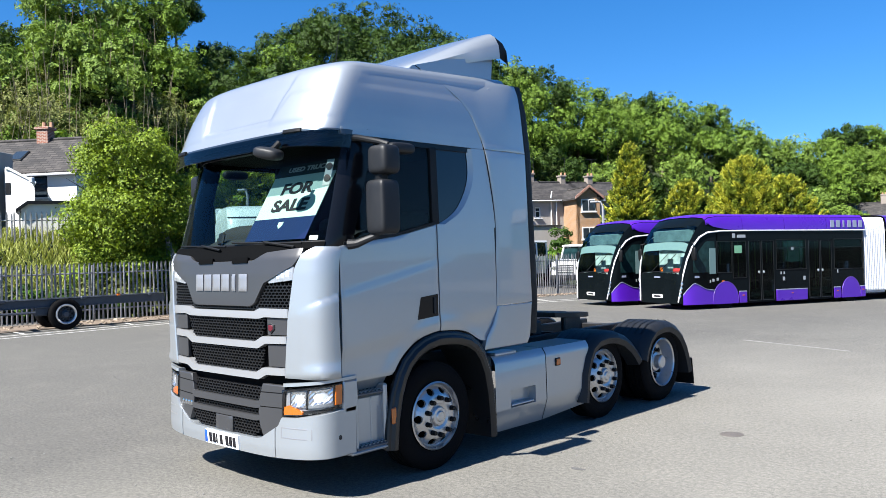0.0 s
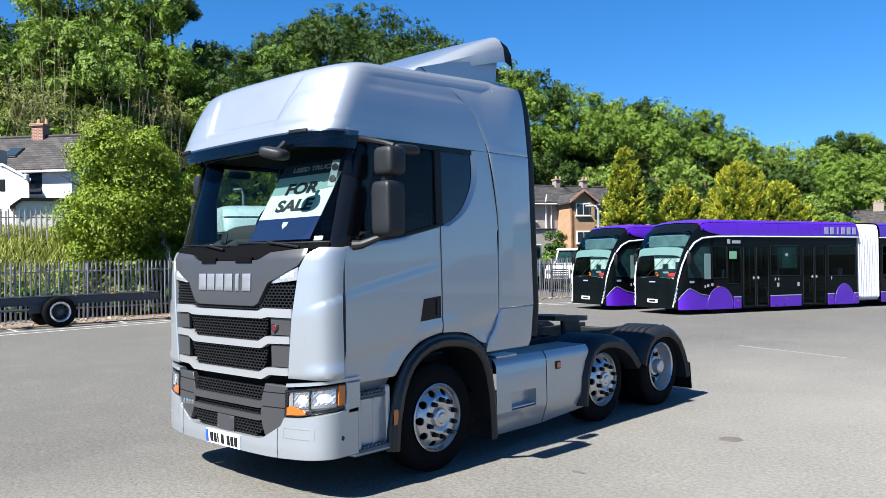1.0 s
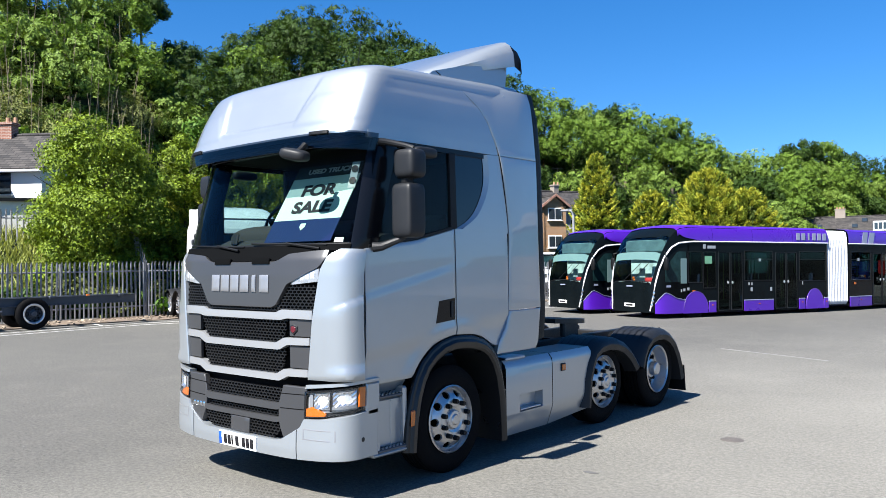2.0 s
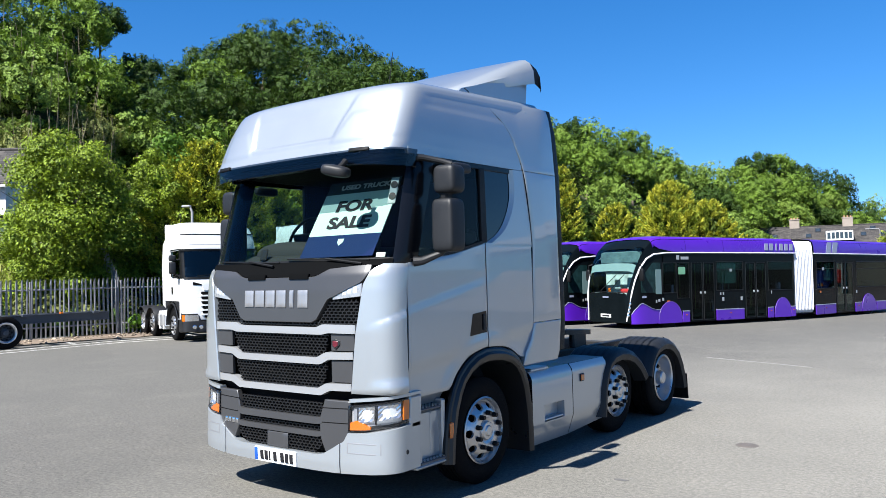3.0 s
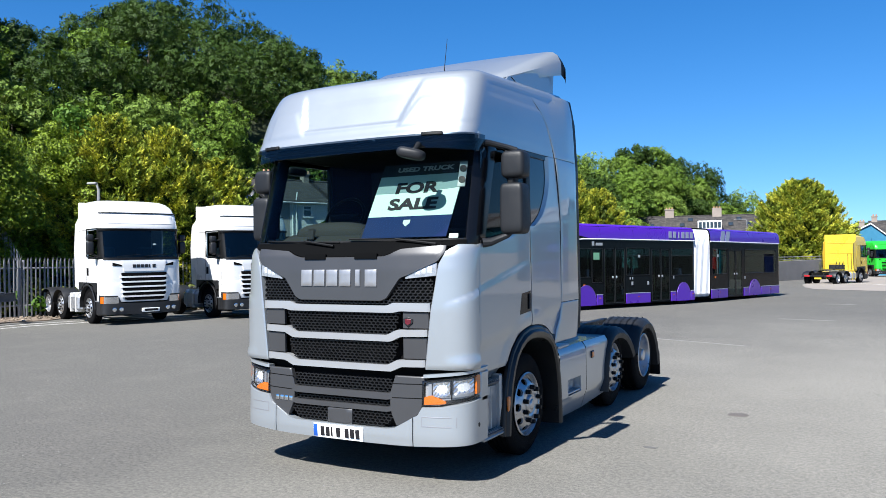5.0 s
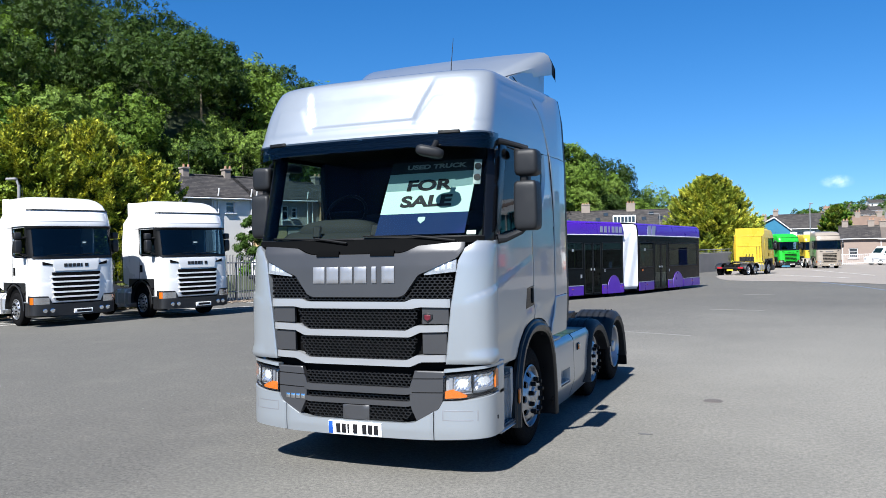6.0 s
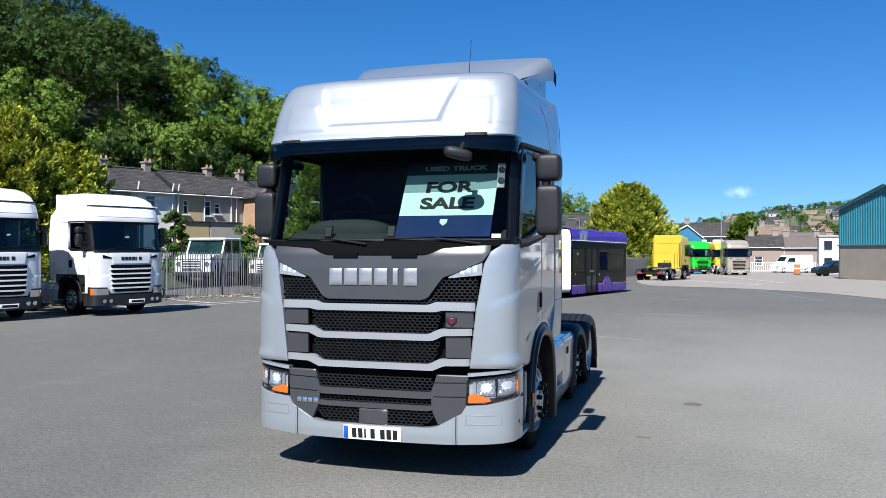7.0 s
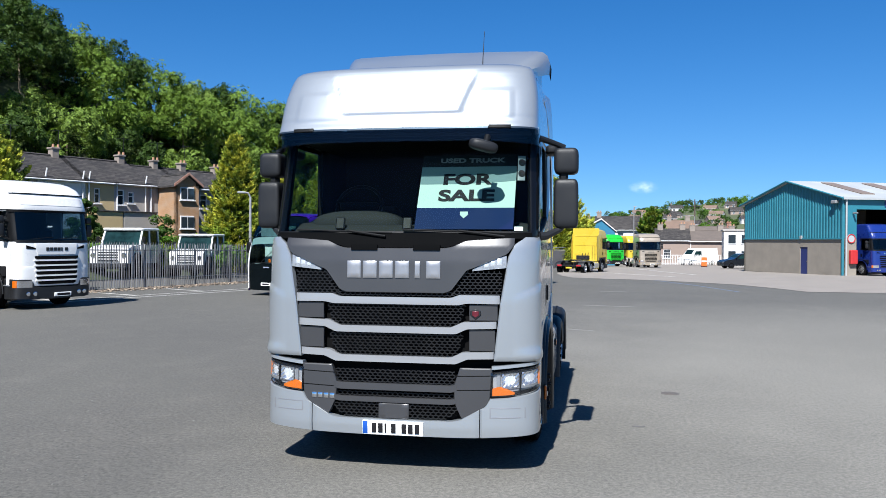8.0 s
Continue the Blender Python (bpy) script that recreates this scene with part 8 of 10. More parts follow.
def brick_mat(name, base):
    m, nt, p = nodes_of(name)
    tc = nt.nodes.new("ShaderNodeTexCoord")
    sep = nt.nodes.new("ShaderNodeSeparateXYZ")
    add = nt.nodes.new("ShaderNodeMath")
    comb = nt.nodes.new("ShaderNodeCombineXYZ")
    nt.links.new(tc.outputs["Object"], sep.inputs[0])
    nt.links.new(sep.outputs[0], add.inputs[0])
    nt.links.new(sep.outputs[1], add.inputs[1])
    nt.links.new(add.outputs[0], comb.inputs[0])
    nt.links.new(sep.outputs[2], comb.inputs[1])
    br = nt.nodes.new("ShaderNodeTexBrick")
    br.inputs["Scale"].default_value = 1.0
    br.inputs["Brick Width"].default_value, br.inputs["Row Height"].default_value, br.inputs["Mortar Size"].default_value = 0.225, 0.075, 0.01
    br.inputs["Color1"].default_value = (*base, 1)
    br.inputs["Color2"].default_value = (*[c * 0.72 for c in base], 1)
    br.inputs["Mortar"].default_value = (0.30, 0.265, 0.225, 1)
    nt.links.new(comb.outputs[0], br.inputs["Vector"])
    n = noise_tex(nt, 1.2)
    nt.links.new(mixc(nt, ramp(nt, n.outputs[0], 0.3, 0.7, 0.0, 0.35), br.outputs[0], [c * 0.6 for c in base]), p.inputs["Base Color"])
    p.inputs["Roughness"].default_value = 0.85
    return m


BRICK = brick_mat("orange_brick", (0.343, 0.178, 0.0726))
BRICKRED = brick_mat("red_brick", (0.238, 0.0858, 0.0528))


def house(m, L, D, eave, ridge, wallmat, roofmat, wins, chimneys, label, name="house", gable_wins=(), lights=(), chim=None):
    """Gabled house: length L along x, its front at y=0 facing -y, depth D; wins: (x, z, w, h) on the front."""
    h = thing(name, m, label, "house")
    # walls with real openings in the front
    xs = sorted({0.0, L, *[round(x - w / 2, 3) for x, z, w, hh in wins], *[round(x + w / 2, 3) for x, z, w, hh in wins]})
    zs = sorted({0.0, eave, *[round(z, 3) for x, z, w, hh in wins], *[round(z + hh, 3) for x, z, w, hh in wins]})
    solid = lambda i, j: 0 <= i < len(xs) - 1 and 0 <= j < len(zs) - 1 and not any(abs((xs[i] + xs[i + 1]) / 2 - x) < w / 2 and z < (zs[j] + zs[j + 1]) / 2 < z + hh for x, z, w, hh in wins)
    N = len(xs)
    at = lambda i, j, back: (back * len(zs) + j) * N + i
    fs = []
    for i in range(N - 1):
        for j in range(len(zs) - 1):
            if not solid(i, j):
                continue
            fs += [(at(i, j, 0), at(i + 1, j, 0), at(i + 1, j + 1, 0), at(i, j + 1, 0)), (at(i, j, 1), at(i, j + 1, 1), at(i + 1, j + 1, 1), at(i + 1, j, 1))]
            for di, dj, e0, e1 in ((-1, 0, (i, j + 1), (i, j)), (1, 0, (i + 1, j), (i + 1, j + 1)), (0, -1, (i, j), (i + 1, j)), (0, 1, (i + 1, j + 1), (i, j + 1))):
                if not solid(i + di, j + dj):
                    fs.append((at(*e1, 0), at(*e0, 0), at(*e0, 1), at(*e1, 1)))
    g = G().add([(x, y, z) for y in (0.0, 0.24) for z in zs for x in xs], fs)
    part("front_wall", g, wallmat, h, "", 0)
    for x in (0.12, L - 0.12):
        part("gable_wall", G().prism([(0.24, 0), (D, 0), (D, eave), (D / 2, ridge), (0.24, eave + 0.2)], lambda u, v, d, x=x: Vector((x + d, u, v)), -0.12, 0.12), wallmat, h, "", 0)
    part("back_wall", G().box((L / 2, D - 0.12, eave / 2), (L, 0.24, eave)), wallmat, h, "", 0)
    s = (ridge - eave) / (D / 2)
    for sg in (0, 1):
        g = G().prism([(-0.3, eave - 0.3 * s), (D / 2, ridge), (D / 2, ridge + 0.14), (-0.3, eave - 0.3 * s + 0.14)], lambda u, v, d, sg=sg: Vector((d, u if sg == 0 else D - u, v)), -0.25, L + 0.25)
        rf = part("roof", g, roofmat, h, "", 0)
        if sg == 0:
            for x, t in lights:
                y = D / 2 * t
                z = eave + s * y + 0.16
                part("rooflight", G().box((x, y, z), (0.72, 0.95, 0.10), 0.02, (math.degrees(math.atan(s)), 0, 0)), FRAME, rf, "rooflight")
                part("rooflight_pane", G().box((x, y - 0.02, z + 0.045), (0.62, 0.8, 0.05), 0.0, (math.degrees(math.atan(s)), 0, 0)), PANE, rf)
    part("ridge_tiles", G().tube([(-0.25, D / 2, ridge + 0.13), (L + 0.25, D / 2, ridge + 0.13)], 0.11, 6), roofmat, h)
    part("gutter", G().tube([(-0.2, -0.32, eave - 0.3 * s), (L + 0.2, -0.32, eave - 0.3 * s)], 0.06, 6), UPVC, h)
    part("downpipe", G().tube([(0.2, -0.08, eave - 0.1), (0.2, -0.08, 0.0)], 0.05, 6), UPVC, h)
    for x, z, w, hh in wins:
        win = part("window", G().box((x, 0.10, z + 0.04), (w, 0.10, 0.08)).box((x, 0.10, z + hh - 0.04), (w, 0.10, 0.08)).box((x - w / 2 + 0.04, 0.10, z + hh / 2), (0.08, 0.10, hh)).box((x + w / 2 - 0.04, 0.10, z + hh / 2), (0.08, 0.10, hh)).box((x, 0.10, z + hh * 0.62), (w, 0.09, 0.06)), UPVC, h, "white framed window", 0)
        part("pane", G().box((x, 0.13, z + hh / 2), (w - 0.1, 0.03, hh - 0.1)), PANE, win, "", 0)
        part("sill", G().box((x, -0.04, z - 0.05), (w + 0.2, 0.2, 0.08), 0.01), UPVC, win)
    for x, y, w, hh in chimneys:
        c = part("chimney", G().box((x, y, ridge + hh / 2 - 0.5), (w, 0.6, hh + 1.0), 0.02).box((x, y, ridge + hh - 0.05), (w + 0.14, 0.74, 0.14), 0.02), chim or CHIMNEY, h, "chimney stack")
        for k in range(max(2, int(w / 0.4))):
            part("pot", G().cyl((x - w / 2 + 0.25 + 0.4 * k, y, ridge + hh), (x - w / 2 + 0.25 + 0.4 * k, y, ridge + hh + 0.28), 0.11, 0.09, 8), POT, c, "clay pot")
    return h


def facing(x, y, z, ax, ay):
    """A pose whose x axis runs along (ax, ay)."""
    return pose(x, y, z, 0, 0, math.degrees(math.atan2(ay, ax)))


# terrace behind the yard: one house after another along (7, 17)
TX, TY = 7 / 18.38, 17 / 18.38
s0 = -8.2
for L, mat, ch, wn, ps in ((8.2, RENDERGREY, ((7.6, 3.2, 0.55, 0.7),), ((2.2, 4.6, 1.1, 1.2), (4.8, 4.7, 0.8, 1.1)), ()), (3.7, RENDERWHITE, ((3.1, 3.2, 0.55, 0.75),), ((1.6, 5.0, 0.8, 0.9),), (0.5, 3.4)),
                           (2.4, RENDERCREAM, (), ((0.95, 4.55, 0.5, 1.15),), (0.2,)), (3.1, RENDERGREYWARM, ((2.7, 3.2, 0.55, 0.7),), ((0.6, 4.5, 0.62, 1.2), (1.5, 4.65, 0.55, 0.9)), (2.75,)), (3.6, RENDERGREY, ((2.9, 3.2, 0.5, 0.75),), ((2.0, 4.5, 0.8, 1.2),), ()),
                           (6.5, RENDERGREY, ((2.2, 3.2, 0.55, 0.75), (6.0, 3.2, 0.55, 0.7)), ((2.0, 4.5, 0.8, 1.2), (4.6, 4.5, 0.8, 1.2)), (0.3,))):
    ox, oy = -37.1 + TX * s0, 43.9 + TY * s0
    th = house(facing(ox, oy, 0.25, TX, TY), L - 0.02, 6.4, 6.25, 8.05 if s0 < 8 else 7.85, mat, SLATE, wn, ch, "terraced house with slate roof and rendered walls", "terraced_house", (), ())
    if ch and s0 > -9:
        part("tv_aerial", G().tube([(ch[0][0] + 0.4, 3.2, 8.0), (ch[0][0] + 0.4, 3.2, 10.2)], 0.025, 5).tube([(ch[0][0] - 0.3, 3.2, 10.1), (ch[0][0] + 1.0, 3.2, 10.15)], 0.02, 5), FRAME, th, "thin television aerial")
    for q in ps:
        part("soil_pipe", G().tube([(q, -0.12, 0.2), (q, -0.12, 6.3), (q, -0.3, 6.9)], 0.055, 6), UPVC, th, "pale soil pipe")
    if mat is RENDERCREAM or mat is RENDERGREYWARM:
        part("rear_store", G().box((L / 2, -0.6, 1.95), (L - 0.1, 1.1, 3.9), 0.02), mat, th)
        part("store_cap", G().box((L / 2, -0.6, 3.95), (L, 1.3, 0.10), 0.02), SLATE, th)
    s0 += L
# narrow brick outrigger with its gable to the yard
ex = house(facing(-29.92, 53.78, 0.25, -0.866, 0.5), 3.6, 2.1, 6.2, 6.95, BRICK, SLATE, (), (), "orange brick rear extension with a white-windowed gable", "brick_extension")
for z in (2.7, 5.0):
    w = part("window", G().box((-0.03, 1.08, z + 0.5), (0.10, 1.25, 1.05), 0.02), UPVC, ex, "white framed window")
    part("pane", G().box((-0.085, 0.78, z + 0.5), (0.03, 0.52, 0.85)), PANE, w, "", 0)
    part("pane", G().box((-0.085, 1.38, z + 0.5), (0.03, 0.52, 0.85)), PANE, w, "", 0)
    part("sill", G().box((-0.08, 1.08, z - 0.05), (0.2, 1.4, 0.08), 0.01), UPVC, w)
for sg in (0, 1):
    part("barge_board", G().prism([(1.05, 7.0), (1.05, 7.2), (-0.25, 6.25), (-0.25, 6.03)], lambda u, v, d, sg=sg: Vector((d, u if sg == 0 else 2.1 - u, v)), -0.32, -0.20), BRICKRED, ex, "", 0)
part("downpipe", G().tube([(3.4, 2.22, 6.1), (3.4, 2.22, 0.1)], 0.06, 6), UPVC, ex, "pale downpipe")
# small front gable on the terrace's near end
gd = thing("gabled_dormer", facing(-36.4, 36.1, 0.25, TX, TY), "grey rendered gable with a blue framed window", "house wall")
part("gable_wall", G().prism([(0, 0), (2.5, 0), (2.5, 6.1), (1.25, 7.3), (0, 6.1)], lambda u, v, d: Vector((u, d, v)), -0.3, 0.3), RENDERGREY, gd, "", 0)
for sg in (0, 1):
    part("gable_roof", G().prism([(1.25, 7.3), (1.25, 7.5), (-0.25, 6.1), (-0.25, 5.88)], lambda u, v, d, sg=sg: Vector((u if sg == 0 else 2.5 - u, d, v)), -0.5, 3.2), SLATE, gd, "", 0)
w = part("window", G().box((1.25, -0.32, 5.75), (1.25, 0.08, 1.0), 0.02), UPVC, gd, "white and blue framed window")
part("blind", G().box((1.25, -0.37, 6.08), (1.05, 0.03, 0.24)), PLATEBLUE, w, "", 0)
part("pane", G().box((1.25, -0.37, 5.62), (1.05, 0.03, 0.62)), PANE, w, "", 0)
# white house above the bank
wh0 = house(facing(-38.2, 7.5, 3.1, 0.8, 0.6), 7.4, 5.0, 3.5, 5.25, RENDERWHITE, SLATE, ((5.5, 2.25, 0.85, 1.0), (2.4, 2.2, 0.8, 1.0)), ((4.3, 2.5, 0.62, 0.75),), "white rendered house with a slate roof above the bank", "white_house", (), ((3.8, 0.42),), BRICKRED)
wx = thing("lean_to", facing(-31.75, 8.65, 3.1, 0.8, 0.6), "white lean-to with a sloping top against the house", "house wall")
part("body", G().prism([(0, 0), (1.35, 0), (1.35, 2.6), (0.12, 3.25), (0, 3.25)], lambda u, v, d: Vector((u - 0.74 * d, d, v)), 0.0, 2.4), RENDERWHITE, wx, "", 0)
part("coping", G().prism([(0, 3.25), (0.12, 3.25), (1.42, 2.56), (1.42, 2.66), (0.14, 3.35), (0, 3.35)], lambda u, v, d: Vector((u - 0.74 * d, d, v)), -0.08, 2.45), UPVC, wx, "", 0)
part("wall_lamp", G().box((1.30, -0.10, 2.72), (0.16, 0.20, 0.26), 0.03), UPVC, wx)
part("wing_window", G().box((0.12, -0.004, 2.40), (0.24, 0.05, 0.52), 0.01), BLACKPLASTIC, wx, "small dark window", 0)
for o in wh0.children:
    if o.name.startswith("window"):
        o.data.materials[0] = BLACKPLASTIC
        tagged(o, "black framed window")
nb = thing("neighbour_gable", facing(-33.6, 6.6, 3.1, 0.8, 0.6), "pebble-dashed neighbouring gable wall", "house wall")
part("body", G().box((0.9, 1.2, 2.1), (1.8, 2.4, 4.2), 0.02), RENDERGREY, nb, "", 0)
part("downpipe", G().tube([(1.78, -0.06, 4.1), (1.78, -0.06, 0.2)], 0.05, 6), UPVC, nb)
wx = thing("outhouse", facing(-29.64, 8.43, 3.1, 0.36, 0.93), "low white outhouse with a dark roof edge", "house wall")
part("body", G().prism([(0.1, 0), (5.0, 0), (5.0, 1.62), (0.36, 1.62), (0.1, 1.4)], lambda u, v, d: Vector((u, d, v)), 0.1, 1.8), RENDERWHITE, wx, "", 0)
part("outhouse_roof", G().prism([(-0.1, 1.38), (0.34, 1.72), (5.2, 1.76), (5.2, 1.62), (0.36, 1.58), (-0.1, 1.24)], lambda u, v, d: Vector((u, d, v)), -0.05, 1.9), BLACKPLASTIC, wx, "", 0)

# far row with dormers, behind the buses
for k in range(5):
    hx, hy = -30.5 + 6.6 * k, 111 + 1.5 * k
    if k < 4:
        house(facing(hx, hy, -0.8, 0.975, 0.22), 6.5, 7.5, 5.4, 8.0, RENDERGREY, SLATE, ((1.6, 3.4, 1.0, 1.3), (4.4, 3.4, 1.0, 1.3)), ((0.4, 3.75, 1.3, 1.2),), "terraced house with slate roof and broad chimney", "terraced_house", (), ((2.2, 0.45), (4.6, 0.45), (3.4, 0.75)))
dm = thing("dormer", facing(-19.5, 113.0, 5.2, 0.975, 0.22), "wide white dormer window in a slate roof", "dormer")
part("dormer_box", G().box((1.6, 1.4, 0.6), (3.3, 2.8, 1.3), 0.02), UPVC, dm)
for k in range(6):
    part("pane", G().box((0.3 + 0.52 * k, -0.02, 0.62), (0.40, 0.04, 0.85)), PANE, dm, "", 0)
# houses by the gate and beyond
for x, y, ax, ay, L, D, e, r, wm, rm, ch in ((-6.5, 104, 0.98, 0.1, 7, 6, 3.4, 5.4, RENDERPINK, TILEBROWN, 1), (2.0, 130, 1.0, 0.0, 8.8, 7, 5.5, 7.55, RENDERWHITE, SLATE, 1), (10.8, 115, 0.99, -0.05, 4.6, 6, 3.7, 5.2, RENDERPINK, SLATE, 1), (15.4, 114.8, 0.99, -0.05, 5.4, 6, 3.6, 5.05, RENDERPINK, TILEDARK, 1),
                                          (21.0, 114.5, 0.99, -0.05, 6, 6, 3.5, 4.9, RENDERPINK, TILEDARK, 1), (14.3, 140, 0.99, -0.05, 4.6, 6, 5.6, 7.1, RENDERPINK, TILEBROWN, 1), (-4.5, 136, 0.99, 0.05, 6.2, 7, 5.2, 7.0, RENDERGREY, SLATE, 1), (19.5, 150, 0.99, -0.05, 8, 6, 4.4, 6.2, RENDERGREY, TILEDARK, 1)):
    house(facing(x, y, -1.4, ax, ay), L, D, e, r, wm, rm, tuple((1.5 + 2.6 * k, z, 1.1, 1.3) for k in range(int(L / 2.8)) for z in ((1.0, 3.6) if e > 5.2 else (1.0,))), ((0.6, D / 2, 0.8, 0.9), (L - 0.8, D / 2, 0.8, 0.9)), "small house with rendered walls and pitched roof", "house", (), (), BRICKRED if y > 140 else None)
wh = thing("white_block", pose(18.3, 102.2, -1.1, 0, 0, -6), "white two-storey block with grey windows", "building")
part("wall", G().box((3.5, 3, 2.3), (7, 6, 4.6), 0.03), RENDERWHITE, wh)
part("roof_edge", G().box((3.5, 3, 4.65), (7.3, 6.3, 0.25), 0.03), RENDERGREY, wh)
for x in (1.0, 2.6, 4.2, 5.9):
    for z in (0.9, 3.0):
        w = part("window", G().box((x, -0.02, z + 0.5), (1.1, 0.10, 1.3), 0.02), UPVC, wh, "white framed window")
        part("pane", G().box((x, -0.07, z + 0.5), (0.9, 0.03, 1.1)), PANE, w, "", 0)
TEAL = pbr("teal_cladding", (0.0264, 0.1551, 0.2046), 0.45, 0.15, 0.08, 0.8, 20, rvar=0.08)
BLUECLAD = pbr("blue_cladding", (0.0198, 0.132, 0.2244), 0.5, 0.1, 0.08)
bs = thing("blue_shed", facing(0.6, 98.3, -1.1, 1.0, 0.0), "small blue gabled shed", "shed")
part("gable_wall", G().prism([(0, 0), (3.8, 0), (3.8, 4.5), (2.07, 5.96), (0, 4.9)], lambda u, v, d: Vector((u, d, v)), 0, 8), BLUECLAD, bs, "", 0)
part("shed_roof", G().prism([(-0.2, 4.8), (2.07, 5.97), (4.0, 4.35), (4.0, 4.47), (2.07, 6.12), (-0.2, 4.95)], lambda u, v, d: Vector((u, d, v)), -0.2, 8.2), RENDERWHITE, bs, "", 0)

# ---- the big teal shed ----
BLOCKWORK = pbr("blockwork_wall", (0.205, 0.182, 0.152), 0.9, 0, 0.18, 0.9, 25, bump=0.25)
ROOFSHEET = pbr("pale_roof_sheet", (0.37, 0.385, 0.385), 0.45, 0.2, 0.06, 0.5, 20)
ROOFLIGHT = pbr("dirty_rooflight", (0.1452, 0.1122, 0.0924), 0.5, 0, 0.15)
WALLBLUE = pbr("blue_door_paint", (0.0132, 0.0231, 0.1056), 0.4, 0, 0.08)
SX, SY = 0.375, -0.927
sh = thing("workshop_shed", facing(15.75, 73.3, ground_z(0, 68), SX, SY), "large teal steel-clad shed on a blockwork base", "shed")
GL, SLEN, EV, AP = 13.6, 34.0, 6.1, 7.8
g = G()
for a, b2 in ((0.0, 8.35), (9.35, GL)):
    g.box(((a + b2) / 2, 0.12, 1.5), (b2 - a, 0.24, 3.0))
g.box((8.85, 0.12, 2.65), (1.0, 0.24, 0.7))
part("base_wall", g, BLOCKWORK, sh, "grey blockwork base wall", 0)
dr = part("door", G().box((8.85, 0.10, 1.15), (0.96, 0.08, 2.3), 0.01), WALLBLUE, sh, "dark blue steel door")
part("door_handle", G().box((9.22, 0.04, 1.1), (0.12, 0.05, 0.04), 0.01), CHROME, dr)
part("bulkhead_lamp", G().box((8.6, -0.08, 3.1), (0.25, 0.15, 0.3), 0.03), GALV, sh)
# corrugated cladding: one sheet per 0.34 m
ribs = int(GL / 0.34)
top_at = lambda x: EV + (AP - EV) * (1 - abs(x - GL / 2) / (GL / 2))
for k in range(ribs):
    x0 = k * GL / ribs
    w = GL / ribs
    pr = [(x0, 0.0), (x0 + 0.35 * w, 0.0), (x0 + 0.5 * w, -0.05), (x0 + 0.85 * w, -0.05), (x0 + w, 0.0)]
    g = G().add([(x, y, 3.0) for x, y in pr] + [(x, y, top_at(x)) for x, y in pr] + [(x, 0.06, 3.0) for x, y in pr] + [(x, 0.06, top_at(x)) for x, y in pr], [(i, i + 1, i + 6, i + 5) for i in range(4)] + [(10 + i, 15 + i, 16 + i, 11 + i) for i in range(4)])
    part("cladding_sheet", g, TEAL, sh, "", 0)
part("drip_flashing", G().box((GL / 2, -0.04, 2.98), (GL + 0.1, 0.14, 0.10), 0.01), TEAL, sh)
# long side: seen from x = GL, runs along +y
part("corner_pier", G().box((GL - 0.12, 0.68, 1.5), (0.24, 1.15, 3.0), 0.01), BLOCKWORK, sh, "blockwork pier")
part("pier_cladding", G().box((GL - 0.05, 0.65, 4.65), (0.12, 1.2, 3.3), 0.01), TEAL, sh)
part("lintel_cladding", G().box((GL - 0.05, 4.95, 5.8), (0.12, 7.4, 1.0), 0.01), TEAL, sh)
part("side_cladding", G().box((GL - 0.05, 21.3, 4.65), (0.12, 25.4, 3.3), 0.01), TEAL, sh)
part("side_base", G().box((GL - 0.12, 21.3, 1.5), (0.24, 25.4, 3.0), 0.01), BLOCKWORK, sh)
part("corner_trim", G().box((GL + 0.02, 0.0, 3.15), (0.16, 0.16, 6.3), 0.02), TEAL, sh, "teal corner trim")
part("downpipe", G().tube([(GL + 0.16, 0.22, 6.2), (GL + 0.16, 0.22, 0.0)], 0.07, 8), ROOFSHEET, sh, "white downpipe")
part("red_cabinet", G().box((GL + 0.16, 0.85, 1.55), (0.30, 0.62, 1.1), 0.04), RED, sh, "red wall cabinet")
part("round_sign", G().cyl((GL + 0.01, 0.75, 3.0), (GL + 0.05, 0.75, 3.0), 0.36, n=20), ROOFSHEET, sh, "round sign")
part("sign_ring", G().lathe([(0.36, 0.0), (0.36, 0.03), (0.29, 0.03), (0.29, 0.0)], (GL + 0.05, 0.75, 3.0), (1, 0, 0), 20), RED, sh)
part("bay_sign", G().box((GL + 0.03, 4.3, 5.85), (0.05, 1.1, 0.7), 0.01), WALLBLUE, sh, "blue bay sign with a pale figure 5")
words("5", 0.75, ROOFSHEET, sh, pose(GL + 0.062, 4.3, 5.85, 90, 0, 90), "bay_number", 0.004)
part("flood_lamp", G().box((GL - 0.6, -0.25, 5.9), (0.55, 0.35, 0.25), 0.04), GALV, sh, "flood lamp")
part("camera", G().box((GL + 0.3, 0.9, 5.0), (0.5, 0.14, 0.14), 0.03), GALV, sh)
for sg in (0, 1):
    g = G().prism([(-0.35, EV - 0.05), (GL / 2, AP + 0.05), (GL / 2, AP + 0.20), (-0.35, EV + 0.12)], lambda u, v, d, sg=sg: Vector((u if sg == 0 else GL - u, d, v)), -0.25, SLEN)
    rf = part("roof", g, ROOFSHEET, sh, "pale profiled roof", 0)
    if sg:
        sl = (AP - EV) / (GL / 2)
        for y in (2.5, 6.5, 10.5, 14.5, 18.5):
            part("rooflight", G().prism([(1.0, EV + 1.0 * sl + 0.20), (6.0, EV + 6.0 * sl + 0.20), (6.0, EV + 6.0 * sl + 0.27), (1.0, EV + 1.0 * sl + 0.27)], lambda u, v, d: Vector((GL - u, d, v)), y, y + 1.2), ROOFLIGHT, rf, "brown rooflight strip", 0)
